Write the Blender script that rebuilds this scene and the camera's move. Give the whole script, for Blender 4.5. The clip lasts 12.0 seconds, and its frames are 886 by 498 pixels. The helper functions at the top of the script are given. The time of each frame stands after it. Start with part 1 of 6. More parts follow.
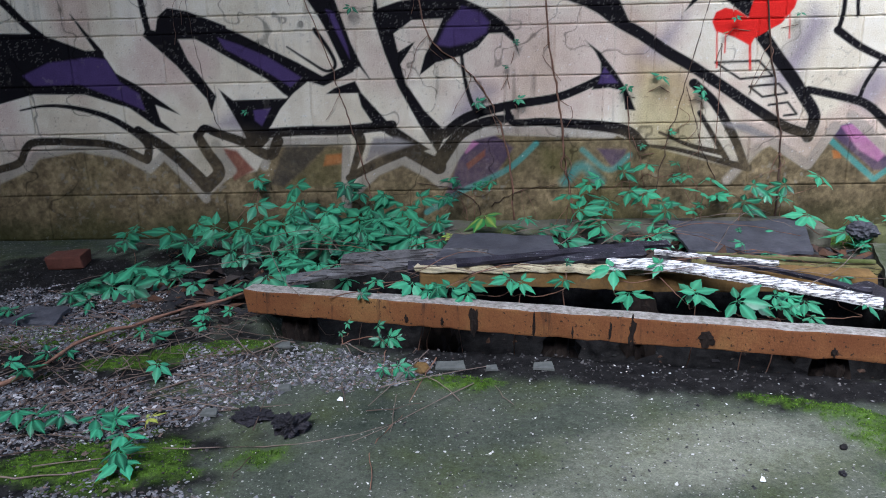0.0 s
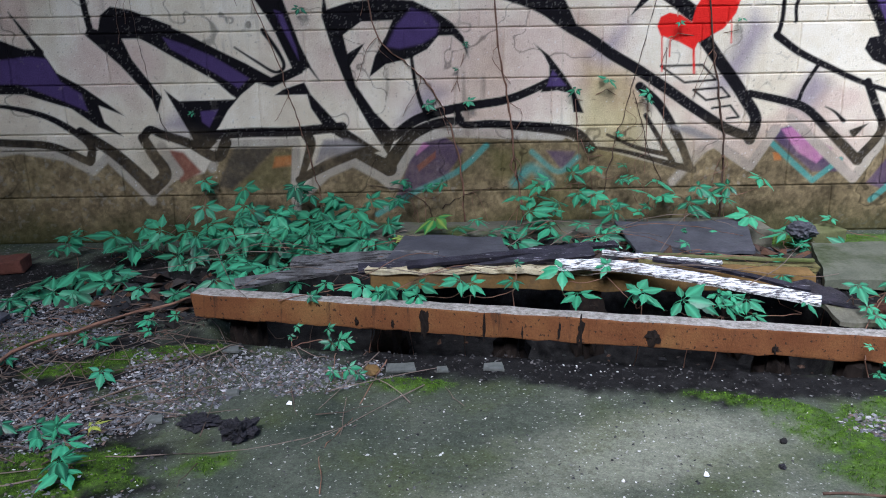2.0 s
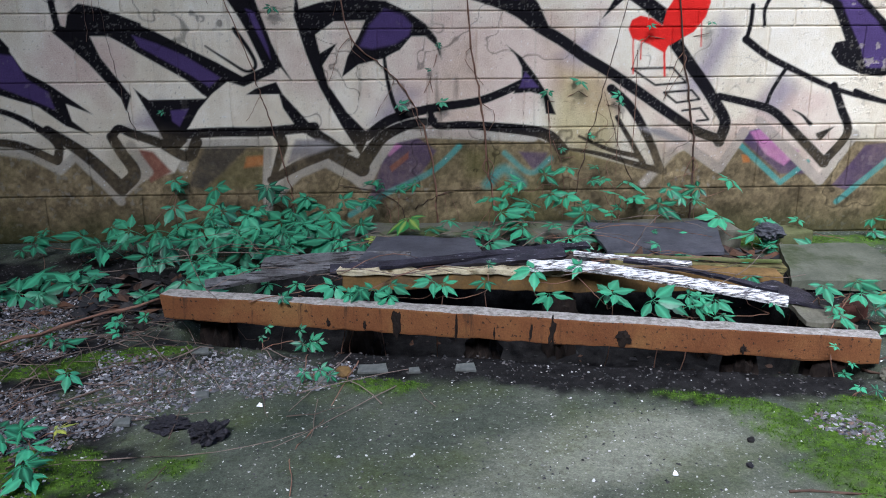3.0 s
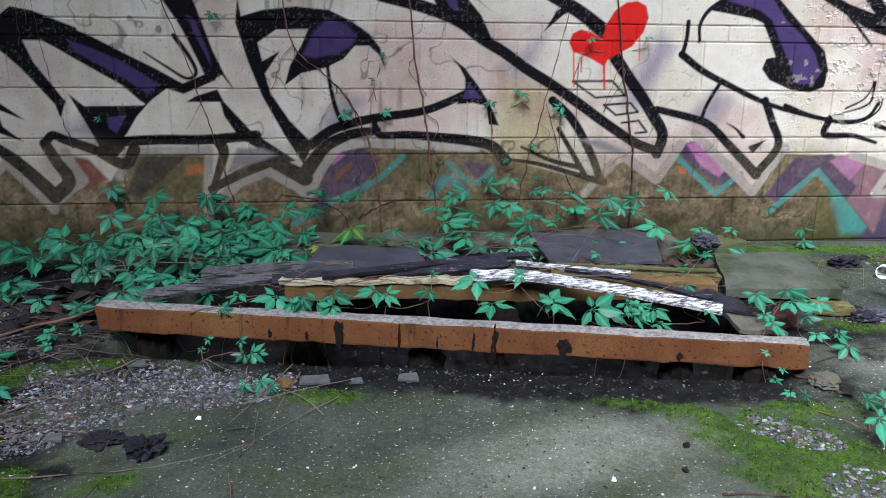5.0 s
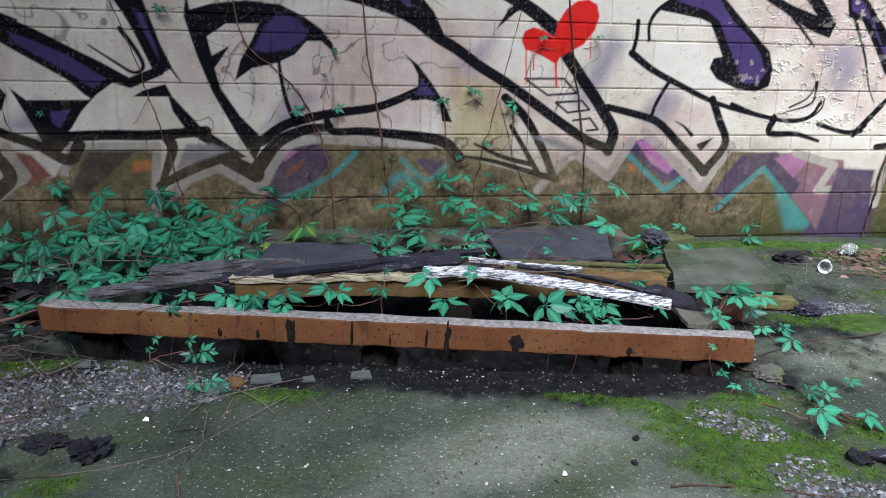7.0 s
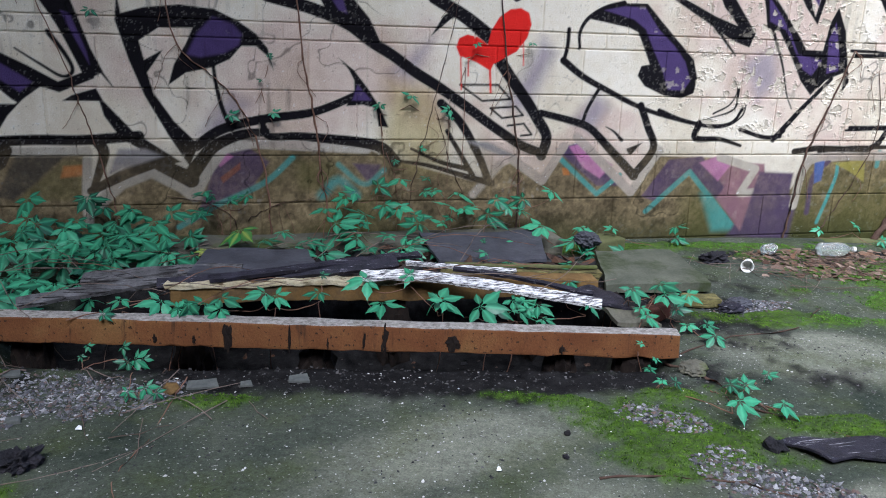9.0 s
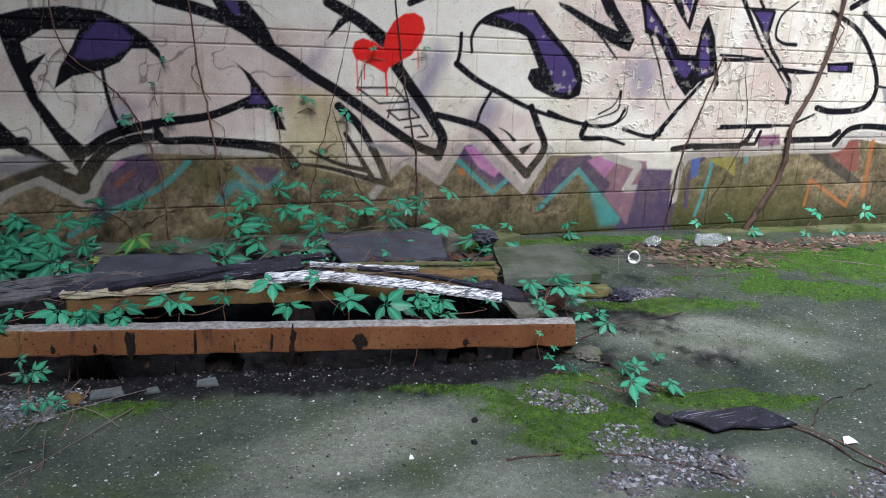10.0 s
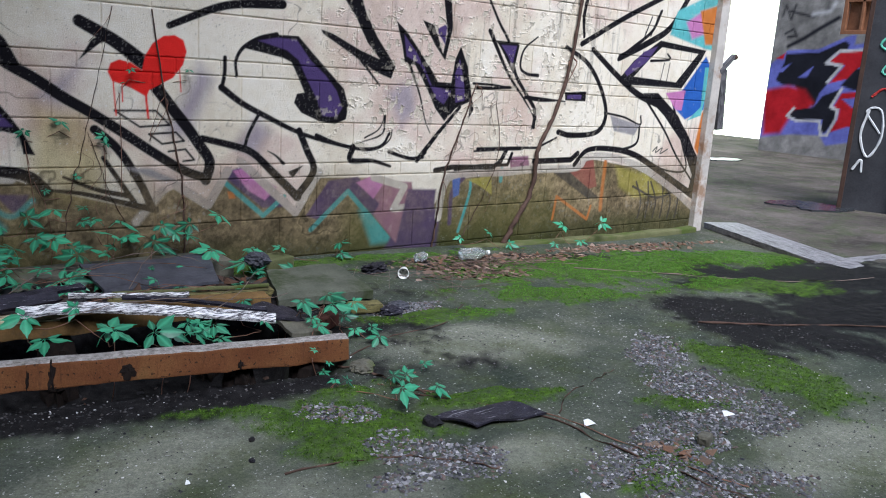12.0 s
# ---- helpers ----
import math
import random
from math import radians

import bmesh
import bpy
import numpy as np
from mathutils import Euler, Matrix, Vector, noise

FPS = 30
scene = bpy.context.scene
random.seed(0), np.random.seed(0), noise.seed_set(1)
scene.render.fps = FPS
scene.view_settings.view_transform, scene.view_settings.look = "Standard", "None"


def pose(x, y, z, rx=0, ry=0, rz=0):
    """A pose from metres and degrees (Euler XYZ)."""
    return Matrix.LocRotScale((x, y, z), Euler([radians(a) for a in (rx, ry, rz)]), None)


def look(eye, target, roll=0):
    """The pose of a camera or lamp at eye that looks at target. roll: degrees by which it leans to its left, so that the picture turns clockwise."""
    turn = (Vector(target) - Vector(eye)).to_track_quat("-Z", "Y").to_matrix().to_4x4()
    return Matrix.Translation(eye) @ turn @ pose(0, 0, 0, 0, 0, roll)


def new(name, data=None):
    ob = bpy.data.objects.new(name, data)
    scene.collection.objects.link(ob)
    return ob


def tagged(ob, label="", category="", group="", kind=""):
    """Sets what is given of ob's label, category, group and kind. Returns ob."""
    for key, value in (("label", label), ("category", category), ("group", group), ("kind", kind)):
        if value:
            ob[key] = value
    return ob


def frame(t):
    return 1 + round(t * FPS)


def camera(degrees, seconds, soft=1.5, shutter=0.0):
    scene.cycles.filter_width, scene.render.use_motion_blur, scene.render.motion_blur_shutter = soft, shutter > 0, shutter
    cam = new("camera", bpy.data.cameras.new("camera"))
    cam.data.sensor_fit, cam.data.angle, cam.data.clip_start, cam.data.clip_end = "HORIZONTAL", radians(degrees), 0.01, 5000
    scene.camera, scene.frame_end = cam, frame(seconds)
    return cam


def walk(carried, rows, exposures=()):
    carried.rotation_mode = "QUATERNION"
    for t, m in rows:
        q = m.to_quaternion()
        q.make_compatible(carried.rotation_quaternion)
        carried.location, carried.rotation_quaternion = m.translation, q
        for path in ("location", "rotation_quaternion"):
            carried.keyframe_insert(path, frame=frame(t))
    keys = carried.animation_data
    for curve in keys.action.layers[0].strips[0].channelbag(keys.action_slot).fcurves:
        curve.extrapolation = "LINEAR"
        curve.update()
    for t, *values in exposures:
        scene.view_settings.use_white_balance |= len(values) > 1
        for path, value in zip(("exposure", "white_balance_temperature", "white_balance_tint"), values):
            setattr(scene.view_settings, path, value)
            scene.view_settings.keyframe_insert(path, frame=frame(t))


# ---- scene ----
cam = camera(58.6, 12.0, soft=1.0)
PATH = [
    (0, (-0.194, -3.336, 0.917), (-0.31, -1.42, 0.355), -1.6),
    (0.5, (-0.192, -3.339, 0.918), (-0.278, -1.421, 0.358), -1.4),
    (1, (-0.19, -3.338, 0.918), (-0.237, -1.419, 0.358), -1.3),
    (1.5, (-0.188, -3.338, 0.916), (-0.211, -1.417, 0.357), -1.1),
    (2, (-0.183, -3.337, 0.917), (-0.182, -1.417, 0.357), -1.0),
    (2.5, (-0.179, -3.335, 0.918), (-0.147, -1.416, 0.356), -0.7),
    (3, (-0.178, -3.336, 0.917), (-0.111, -1.417, 0.358), -0.4),
    (5, (-0.171, -3.341, 0.921), (0.034, -1.425, 0.384), 0.7),
    (5.5, (-0.168, -3.342, 0.921), (0.068, -1.429, 0.386), 1.0),
    (6, (-0.167, -3.341, 0.922), (0.096, -1.433, 0.383), 1.2),
    (6.5, (-0.166, -3.341, 0.921), (0.12, -1.438, 0.378), 1.3),
    (7, (-0.162, -3.34, 0.921), (0.154, -1.441, 0.378), 1.4),
    (9, (-0.156, -3.38, 0.929), (0.307, -1.508, 0.401), 2.0),
    (9.5, (-0.171, -3.408, 0.932), (0.379, -1.559, 0.406), 2.1),
    (10, (-0.199, -3.437, 0.934), (0.516, -1.641, 0.421), 2.3),
    (10.5, (-0.222, -3.467, 0.939), (0.64, -1.732, 0.441), 2.6),
    (11, (-0.232, -3.495, 0.942), (0.757, -1.821, 0.472), 3.0),
    (11.5, (-0.229, -3.517, 0.946), (0.871, -1.908, 0.498), 3.3),
    (12, (-0.225, -3.532, 0.95), (0.979, -1.995, 0.519), 3.7),
]
EXPOSURE = [(0, 0.62, 5570, 11), (7, 0.40, 5570, 11), (9.5, 0.22, 5570, 11), (12, -0.1, 5570, 11)]
walk(cam, [(t, look(eye, target, roll)) for t, eye, target, roll in PATH], EXPOSURE)


# ---- world, sun, exposure ----
world = bpy.data.worlds.new("sky")
scene.world = world
world.use_nodes = True
wn = world.node_tree
sky = wn.nodes.new("ShaderNodeTexSky")
sky.sky_type, sky.sun_disc = "NISHITA", False
sky.sun_elevation, sky.sun_rotation = radians(54), radians(200)
sky.air_density, sky.dust_density = 1.2, 3.0
wn.links.new(sky.outputs[0], wn.nodes["Background"].inputs[0])
wn.nodes["Background"].inputs[1].default_value = 0.19
sun = new("sun", bpy.data.lights.new("sun", "SUN"))
sun.data.energy, sun.data.angle, sun.data.color = 6.2, radians(36), (1.0, 0.975, 0.95)
sun.matrix_world = look((-2.0, -5.5, 8.0), (0, 0, 0))


# ---- materials ----
def mat(name, rough=0.8, metal=0.0):
    m = bpy.data.materials.new(name)
    m.use_nodes = True
    b = m.node_tree.nodes["Principled BSDF"]
    b.inputs["Roughness"].default_value, b.inputs["Metallic"].default_value = rough, metal
    b.inputs["Specular IOR Level"].default_value = 0.2
    return m, m.node_tree, b


def node(nt, kind, **values):
    n = nt.nodes.new(kind)
    for key, value in values.items():
        n.inputs[key.replace("_", " ")].default_value = value
    return n


def noise_of(nt, scale, detail=6.0, rough=0.6, coords="Object"):
    tc = nt.nodes.new("ShaderNodeTexCoord")
    n = node(nt, "ShaderNodeTexNoise", Scale=scale, Detail=detail, Roughness=rough)
    nt.links.new(tc.outputs[coords], n.inputs["Vector"])
    return n.outputs["Fac"]


def ramp(nt, fac, *stops):
    r = nt.nodes.new("ShaderNodeValToRGB")
    e = r.color_ramp.elements
    while len(e) < len(stops):
        e.new(0.5)
    for el, (p, c) in zip(e, stops):
        el.position = p
        el.color = (*c, 1) if isinstance(c, tuple) else (c, c, c, 1)
    nt.links.new(fac, r.inputs[0])
    return r.outputs[0]


def mix(nt, fac, a, b, kind="MIX"):
    m = nt.nodes.new("ShaderNodeMix")
    m.data_type, m.blend_type = "RGBA", kind
    for sock, v in ((m.inputs[0], fac), (m.inputs[6], a), (m.inputs[7], b)):
        if isinstance(v, bpy.types.NodeSocket):
            nt.links.new(v, sock)
        elif isinstance(v, tuple):
            sock.default_value = (*v, 1)
        else:
            sock.default_value = v
    return m.outputs[2]


def bump(nt, bsdf, height, strength=0.4, distance=0.004):
    b = node(nt, "ShaderNodeBump", Strength=strength, Distance=distance)
    nt.links.new(height, b.inputs["Height"])
    nt.links.new(b.outputs[0], bsdf.inputs["Normal"])


def rough_mat(name, c1, c2, scale=8.0, fine=90.0, rough=0.85, bumps=0.4, dist=0.004, stain=None, spread=0.25, coords="Object", cut=0.5):
    """Two-scale mottled surface: broad patches from c1 to c2, fine grain, and relief."""
    m, nt, b = mat(name, rough)
    broad = noise_of(nt, scale, 7, 0.65, coords)
    grain = noise_of(nt, fine, 4, 0.7, coords)
    col = ramp(nt, broad, (0.5 - spread, c1), (0.5 + spread, c2))
    col = mix(nt, 0.45, col, ramp(nt, grain, (0.3, 0.35), (0.7, 0.75)), "OVERLAY")
    if stain:
        patch = ramp(nt, noise_of(nt, scale * 0.6, 8, 0.7, coords), (cut, 0.0), (cut + 0.12, 1.0))
        col = mix(nt, patch, col, stain)
    nt.links.new(col, b.inputs["Base Color"])
    bump(nt, b, grain, bumps, dist)
    return m


M = {}
M["mortar"] = rough_mat("mortar", (0.13, 0.12, 0.10), (0.26, 0.24, 0.21), 5, 160)


# ---- helpers for things ----
def mesh_of(name, bm, material, smooth=False):
    me = bpy.data.meshes.new(name)
    bm.to_mesh(me)
    bm.free()
    if smooth:
        for p in me.polygons:
            p.use_smooth = True
    for mm in material if isinstance(material, (list, tuple)) else (material,):
        me.materials.append(mm)
    return me


def part(name, bm, material, parent, label="", smooth=False):
    ob = new(name, bm if isinstance(bm, bpy.types.Mesh) else mesh_of(name, bm, material, smooth))
    ob.parent = parent
    if label:
        tagged(ob, label)
    return ob


def thing(name, x, y, z, label, category, rz=0, group="", kind="", rx=0, ry=0):
    ob = new(name)
    ob.empty_display_size = 0.05
    ob.matrix_world = pose(x, y, z, rx, ry, rz)
    return tagged(ob, label, category, group, kind)


def box(x0, x1, y0, y1, z0, z1, bevel=0.0, seg=2, bm=None):
    bm = bm or bmesh.new()
    r = bmesh.ops.create_cube(bm, size=1, matrix=Matrix.Translation(((x0 + x1) / 2, (y0 + y1) / 2, (z0 + z1) / 2)) @ Matrix.Diagonal((x1 - x0, y1 - y0, z1 - z0, 1)))
    if bevel:
        edges = list({e for v in r["verts"] for e in v.link_edges})
        bmesh.ops.bevel(bm, geom=edges, offset=bevel, segments=seg, affect="EDGES", profile=0.6)
    return bm


# ---- numeric noise for paint and ground ----
def value_noise(x, y, seed):
    xi, yi = np.floor(x).astype(np.int64), np.floor(y).astype(np.int64)
    fx, fy = x - xi, y - yi
    fx, fy = fx * fx * (3 - 2 * fx), fy * fy * (3 - 2 * fy)

    def rnd(a, b):
        h = (a * 374761393 + b * 668265263 + seed * 974634777) & 0xFFFFFFFF
        h = ((h ^ (h >> 13)) * 1274126177) & 0xFFFFFFFF
        return ((h ^ (h >> 16)) & 0xFFFF) / 65535.0

    top = rnd(xi, yi) * (1 - fx) + rnd(xi + 1, yi) * fx
    low = rnd(xi, yi + 1) * (1 - fx) + rnd(xi + 1, yi + 1) * fx
    return top * (1 - fy) + low * fy


def fbm(x, y, scale, seed, octaves=4):
    total, amp, norm = 0.0, 1.0, 0.0
    for o in range(octaves):
        total = total + amp * value_noise(x * scale * 2 ** o, y * scale * 2 ** o, seed + 17 * o)
        norm += amp
        amp *= 0.55
    return total / norm


def smooth(a, b, v):
    u = np.clip((v - a) / (b - a), 0, 1)
    return u * u * (3 - 2 * u)


# ---- graffiti: sprayed fills and strokes on the wall, in metres along and up the wall ----
PAINT = {
    "haze": (0.34, 0.29, 0.31), "cream": (0.70, 0.635, 0.520), "halo": (0.43, 0.39, 0.33), "black": (0.008, 0.007, 0.009), "purple": (0.072, 0.046, 0.135),
    "grey": (0.27, 0.25, 0.25), "red": (0.62, 0.02, 0.015), "olive": (0.11, 0.10, 0.035), "orange": (0.42, 0.14, 0.03),
    "dark": (0.035, 0.033, 0.032), "brick_red": (0.22, 0.06, 0.05), "violet": (0.065, 0.04, 0.10), "rose": (0.42, 0.16, 0.33),
    "teal": (0.06, 0.27, 0.25), "mauve": (0.22, 0.11, 0.15), "cobalt": (0.03, 0.10, 0.36), "yellow": (0.34, 0.30, 0.05),
    "seafoam": (0.12, 0.40, 0.40), "ochre": (0.40, 0.32, 0.13),
}
SHAPES = []


def rounded(pts, steps=6):
    p = np.vstack([2 * pts[0] - pts[1], pts, 2 * pts[-1] - pts[-2]])
    u = np.linspace(0, 1, steps, endpoint=False)[:, None]
    out = [0.5 * (2 * b + (c - a) * u + (2 * a - 5 * b + 4 * c - d) * u ** 2 + (3 * b - a - 3 * c + d) * u ** 3)
           for a, b, c, d in zip(p, p[1:], p[2:], p[3:])]
    return np.vstack(out + [pts[-1:]])


def F(colour, soft, *xz):
    """A filled patch."""
    pts = np.array(xz).reshape(-1, 2)
    SHAPES.append((True, colour, soft, pts, None, pts.min(0) - soft, pts.max(0) + soft))


def S(colour, soft, w0, w1, curved, *xz):
    """A stroke whose width runs from w0 to w1."""
    pts = np.array(xz).reshape(-1, 2)
    pts = rounded(pts) if curved and len(pts) > 2 else pts
    far = np.r_[0, np.cumsum(np.linalg.norm(np.diff(pts, axis=0), axis=1))]
    half = 0.5 * (w0 + (w1 - w0) * far / far[-1])
    edge = max(w0, w1) + soft
    SHAPES.append((False, colour, soft, pts, half, pts.min(0) - edge, pts.max(0) + edge))


def coverage(shape, P):
    fill, _, soft, pts, half, _, _ = shape
    a = pts
    b = np.roll(pts, -1, axis=0) if fill else pts[1:]
    best = np.full(len(P), 1e9)
    inside = np.zeros(len(P), bool)
    for i in range(len(b)):
        d = b[i] - a[i]
        u = np.clip(((P - a[i]) @ d) / max(d @ d, 1e-9), 0, 1)
        dist = np.hypot(P[:, 0] - a[i, 0] - u * d[0], P[:, 1] - a[i, 1] - u * d[1])
        if fill:
            cross = (a[i, 1] > P[:, 1]) != (b[i, 1] > P[:, 1])
            inside ^= cross & (P[:, 0] < d[0] * (P[:, 1] - a[i, 1]) / (d[1] if d[1] else 1e-9) + a[i, 0])
        else:
            dist = dist - (half[i] + (half[i + 1] - half[i]) * u)
        best = np.minimum(best, dist)
    if fill:
        best = np.where(inside, -best, best)
    return smooth(soft, -soft, best)


def sprayed(x, z, ground, shapes):
    """Colour and cover of the paint at places x, z of a wall."""
    P = np.column_stack([x, z])
    rgb, cover = ground.copy(), np.zeros(len(x))
    lo, hi = P.min(0), P.max(0)
    for s in shapes:
        if (s[5] > hi).any() or (s[6] < lo).any():
            continue
        k = np.where(((P >= s[5]) & (P <= s[6])).all(1))[0]
        if not len(k):
            continue
        a = coverage(s, P[k])
        if s[1] in ("ochre", "olive", "yellow"):
            a = a * 0.72
        rgb[k] += (np.array(PAINT[s[1]]) - rgb[k]) * a[:, None]
        cover[k] = np.maximum(cover[k], a)
    return rgb, cover


F("cream", 0.006, -2.524, 0.215, -2.354, 0.282, -2.215, 0.338, -2.167, 0.387, -1.971, 0.416, -1.775, 0.38, -1.67, 0.316, -1.599, 0.377, -1.477, 0.237, -1.433, 0.186, -1.354, 0.266, -1.195, 0.301, -1.118, 0.417, -0.793, 0.421, -0.806, 0.227, -0.676, 0.279, -0.558, 0.338, -0.398, 0.236, -0.274, 0.435, -0.109, 0.459, 0.325, 0.435, 0.325, 3.2, -6, 3.2)
F("cream", 0.006, 0.325, 0.435, 0.474, 0.379, 0.806, 0.29, 0.992, 0.378, 1.138, 0.283, 1.233, 0.44, 1.335, 0.465, 1.589, 0.221, 1.714, 0.402, 2.099, 0.388, 2.247, 0.335, 2.183, 0.217, 2.347, 0.2, 2.463, 0.233, 2.534, 0.36, 2.961, 0.399, 3.597, 0.414, 3.696, 0.475, 4.29, 0.388, 4.873, 0.119, 5.061, 0.241, 5.3, 3.2, 0.325, 3.2)
F("olive", 0.01, -1.079, 0.229, -0.886, 0.386, -0.807, 0.386, -0.822, 0.227)
F("orange", 0.008, -0.888, 0.365, -0.817, 0.37, -0.82, 0.327, -0.902, 0.318)
F("dark", 0.01, -1.143, 0.241, -1.061, 0.408, -0.885, 0.403, -0.994, 0.3, -1.079, 0.229)
F("brick_red", 0.008, -1.377, 0.413, -1.275, 0.39, -1.206, 0.305, -1.299, 0.259, -1.323, 0.348)
F("violet", 0.008, -0.298, 0.421, -0.18, 0.45, -0.086, 0.38, -0.159, 0.271, -0.304, 0.193, -0.414, 0.113, -0.35, 0.248)
F("brick_red", 0.005, -0.287, 0.315, -0.205, 0.378, -0.206, 0.349, -0.278, 0.291)
F("rose", 0.005, -0.309, 0.383, -0.27, 0.428, -0.233, 0.402, -0.286, 0.359)
S("teal", 0.006, 0.0245, 0.0245, 1, -0.462, 0.106, -0.304, 0.198, -0.111, 0.29, 0.01, 0.397)
F("olive", 0.025, 0.022, 0.38, 0.203, 0.382, 0.181, 0.244, 0.034, 0.257)
S("teal", 0.018, 0.0396, 0.0396, 1, 0.132, 0.232, 0.205, 0.298, 0.28, 0.231)
F("violet", 0.008, 0.265, 0.372, 0.388, 0.367, 0.372, 0.317, 0.328, 0.293)
S("teal", 0.008, 0.0224, 0.0224, 1, 0.204, 0.367, 0.316, 0.28, 0.401, 0.342)
F("violet", 0.008, 1.194, 0.435, 1.309, 0.465, 1.542, 0.273, 1.517, 0.261, 1.409, 0.261)
F("rose", 0.007, 1.258, 0.445, 1.304, 0.455, 1.484, 0.359, 1.422, 0.297, 1.334, 0.349)
F("orange", 0.005, 1.231, 0.347, 1.263, 0.346, 1.271, 0.313, 1.24, 0.313)
S("teal", 0.005, 0.0235, 0.0235, 0, 1.205, 0.402, 1.414, 0.222, 1.524, 0.312)
F("violet", 0.006, 1.645, 0.207, 1.771, 0.383, 1.946, 0.399, 2.092, 0.257, 2.286, 0.034, 2.214, 0.035, 1.887, 0.337, 1.717, 0.18)
F("mauve", 0.008, 1.963, 0.375, 2.293, 0.361, 2.327, 0.175, 2.271, 0.04, 2.129, 0.204)
F("rose", 0.007, 1.937, 0.368, 2.041, 0.404, 2.123, 0.378, 2.047, 0.278)
S("teal", 0.005, 0.0261, 0.0261, 0, 1.676, 0.133, 1.888, 0.324, 2.188, 0.019)
F("teal", 0.025, 1.959, 0.218, 2.001, 0.218, 2.187, 0.027, 2.045, 0.029)
F("rose", 0.008, 2.244, 0.108, 2.327, 0.175, 2.346, 0.066, 2.28, 0.067)
F("violet", 0.015, 2.132, -0.003, 2.199, 0.119, 2.423, 0.235, 2.509, 0.165, 2.484, -0.032)
F("mauve", 0.008, 2.149, 0.341, 2.421, 0.268, 2.353, 0.109, 2.205, 0.023, 2.049, 0.191)
S("teal", 0.005, 0.0202, 0.0202, 1, 2.643, 0.057, 2.709, 0.272, 2.714, 0.355)
S("violet", 0.008, 0.0297, 0.0297, 1, 2.575, 0.112, 2.581, 0.294, 2.657, 0.373)
F("cobalt", 0.006, 2.573, 0.392, 2.635, 0.39, 2.632, 0.275, 2.592, 0.26)
F("yellow", 0.005, 2.684, 0.363, 2.873, 0.377, 2.885, 0.265, 2.791, 0.319)
F("mauve", 0.008, 2.997, 0.491, 3.159, 0.496, 3.184, 0.411, 3.03, 0.398)
S("teal", 0.006, 0.0274, 0.0274, 1, 2.948, 0.348, 2.95, 0.416)
F("brick_red", 0.005, 3.467, 0.413, 3.752, 0.467, 3.813, 0.284, 3.674, 0.259)
F("dark", 0.006, 3.34, 0.415, 3.521, 0.397, 3.848, 0.206, 3.736, 0.203)
S("orange", 0.003, 0.0195, 0.0195, 0, 3.418, 0.084, 3.44, 0.231, 3.746, 0.065, 3.772, 0.152)
S("orange", 0.012, 0.031, 0.031, 1, 3.876, 0.454, 3.87, 0.282, 3.871, 0.127)
F("yellow", 0.025, 3.986, 0.414, 4.361, 0.346, 4.584, 0.195, 4.203, 0.191, 4.038, 0.276)
S("yellow", 0.015, 0.041, 0.041, 1, 4.294, 0.368, 4.376, 0.265)
S("dark", 0.004, 0.0164, 0.0164, 1, 4.278, 0.045, 4.293, 0.167, 4.22, 0.302)
S("dark", 0.004, 0.0166, 0.0166, 1, 4.361, 0.04, 4.376, 0.163, 4.351, 0.298)
S("dark", 0.004, 0.0167, 0.0167, 1, 4.445, 0.035, 4.46, 0.159, 4.382, 0.297)
S("dark", 0.004, 0.0169, 0.0169, 1, 4.53, 0.03, 4.545, 0.155, 4.518, 0.293)
S("dark", 0.004, 0.017, 0.017, 1, 4.618, 0.025, 4.633, 0.151, 4.551, 0.292)
S("dark", 0.004, 0.0172, 0.0172, 1, 4.706, 0.02, 4.721, 0.147, 4.692, 0.288)
S("dark", 0.004, 0.0167, 0.0167, 1, 4.188, 0.271, 4.456, 0.18, 4.679, 0.221)
F("haze", 0.05, -0.36, 0.50, -0.24, 0.66, -0.16, 0.62, -0.26, 0.50)
F("haze", 0.05, 0.42, 0.76, 0.60, 0.90, 0.52, 0.72)
F("haze", 0.05, 0.94, 0.62, 1.10, 0.92, 1.16, 0.86, 1.04, 0.60)
F("haze", 0.05, 1.26, 0.56, 1.38, 0.70, 1.44, 0.62, 1.36, 0.50)
F("haze", 0.05, -1.36, 0.50, -1.22, 0.60, -1.14, 0.54, -1.22, 0.46)
F("haze", 0.05, 2.10, 0.84, 2.26, 0.92, 2.30, 0.74, 2.20, 0.66)
F("ochre", 0.06, 0.414, 0.725, 0.608, 0.704, 0.692, 0.513, 0.676, 0.341, 0.525, 0.341, 0.398, 0.44)
S("halo", 0.007, 0.0372, 0.0372, 0, -2.524, 0.215, -2.354, 0.282, -2.215, 0.338, -2.167, 0.387, -1.971, 0.416, -1.775, 0.38, -1.67, 0.316, -1.599, 0.377, -1.477, 0.237, -1.433, 0.181)
S("halo", 0.007, 0.0422, 0.0422, 0, -1.44, 0.203, -1.341, 0.283, -1.305, 0.306, -1.343, 0.367, -1.363, 0.417)
S("halo", 0.006, 0.0351, 0.0351, 0, -1.16, 0.319, -1.118, 0.422, -0.793, 0.426, -0.812, 0.239, -0.81, 0.134)
S("halo", 0.007, 0.0479, 0.0479, 0, -0.807, 0.173, -0.676, 0.293, -0.558, 0.341, -0.444, 0.277, -0.393, 0.236)
S("halo", 0.006, 0.0429, 0.0429, 0, -0.393, 0.236, -0.336, 0.345, -0.27, 0.435, -0.156, 0.459, 0.325, 0.435)
S("halo", 0.012, 0.0352, 0.0352, 1, 0.81, 0.227, 0.929, 0.365)
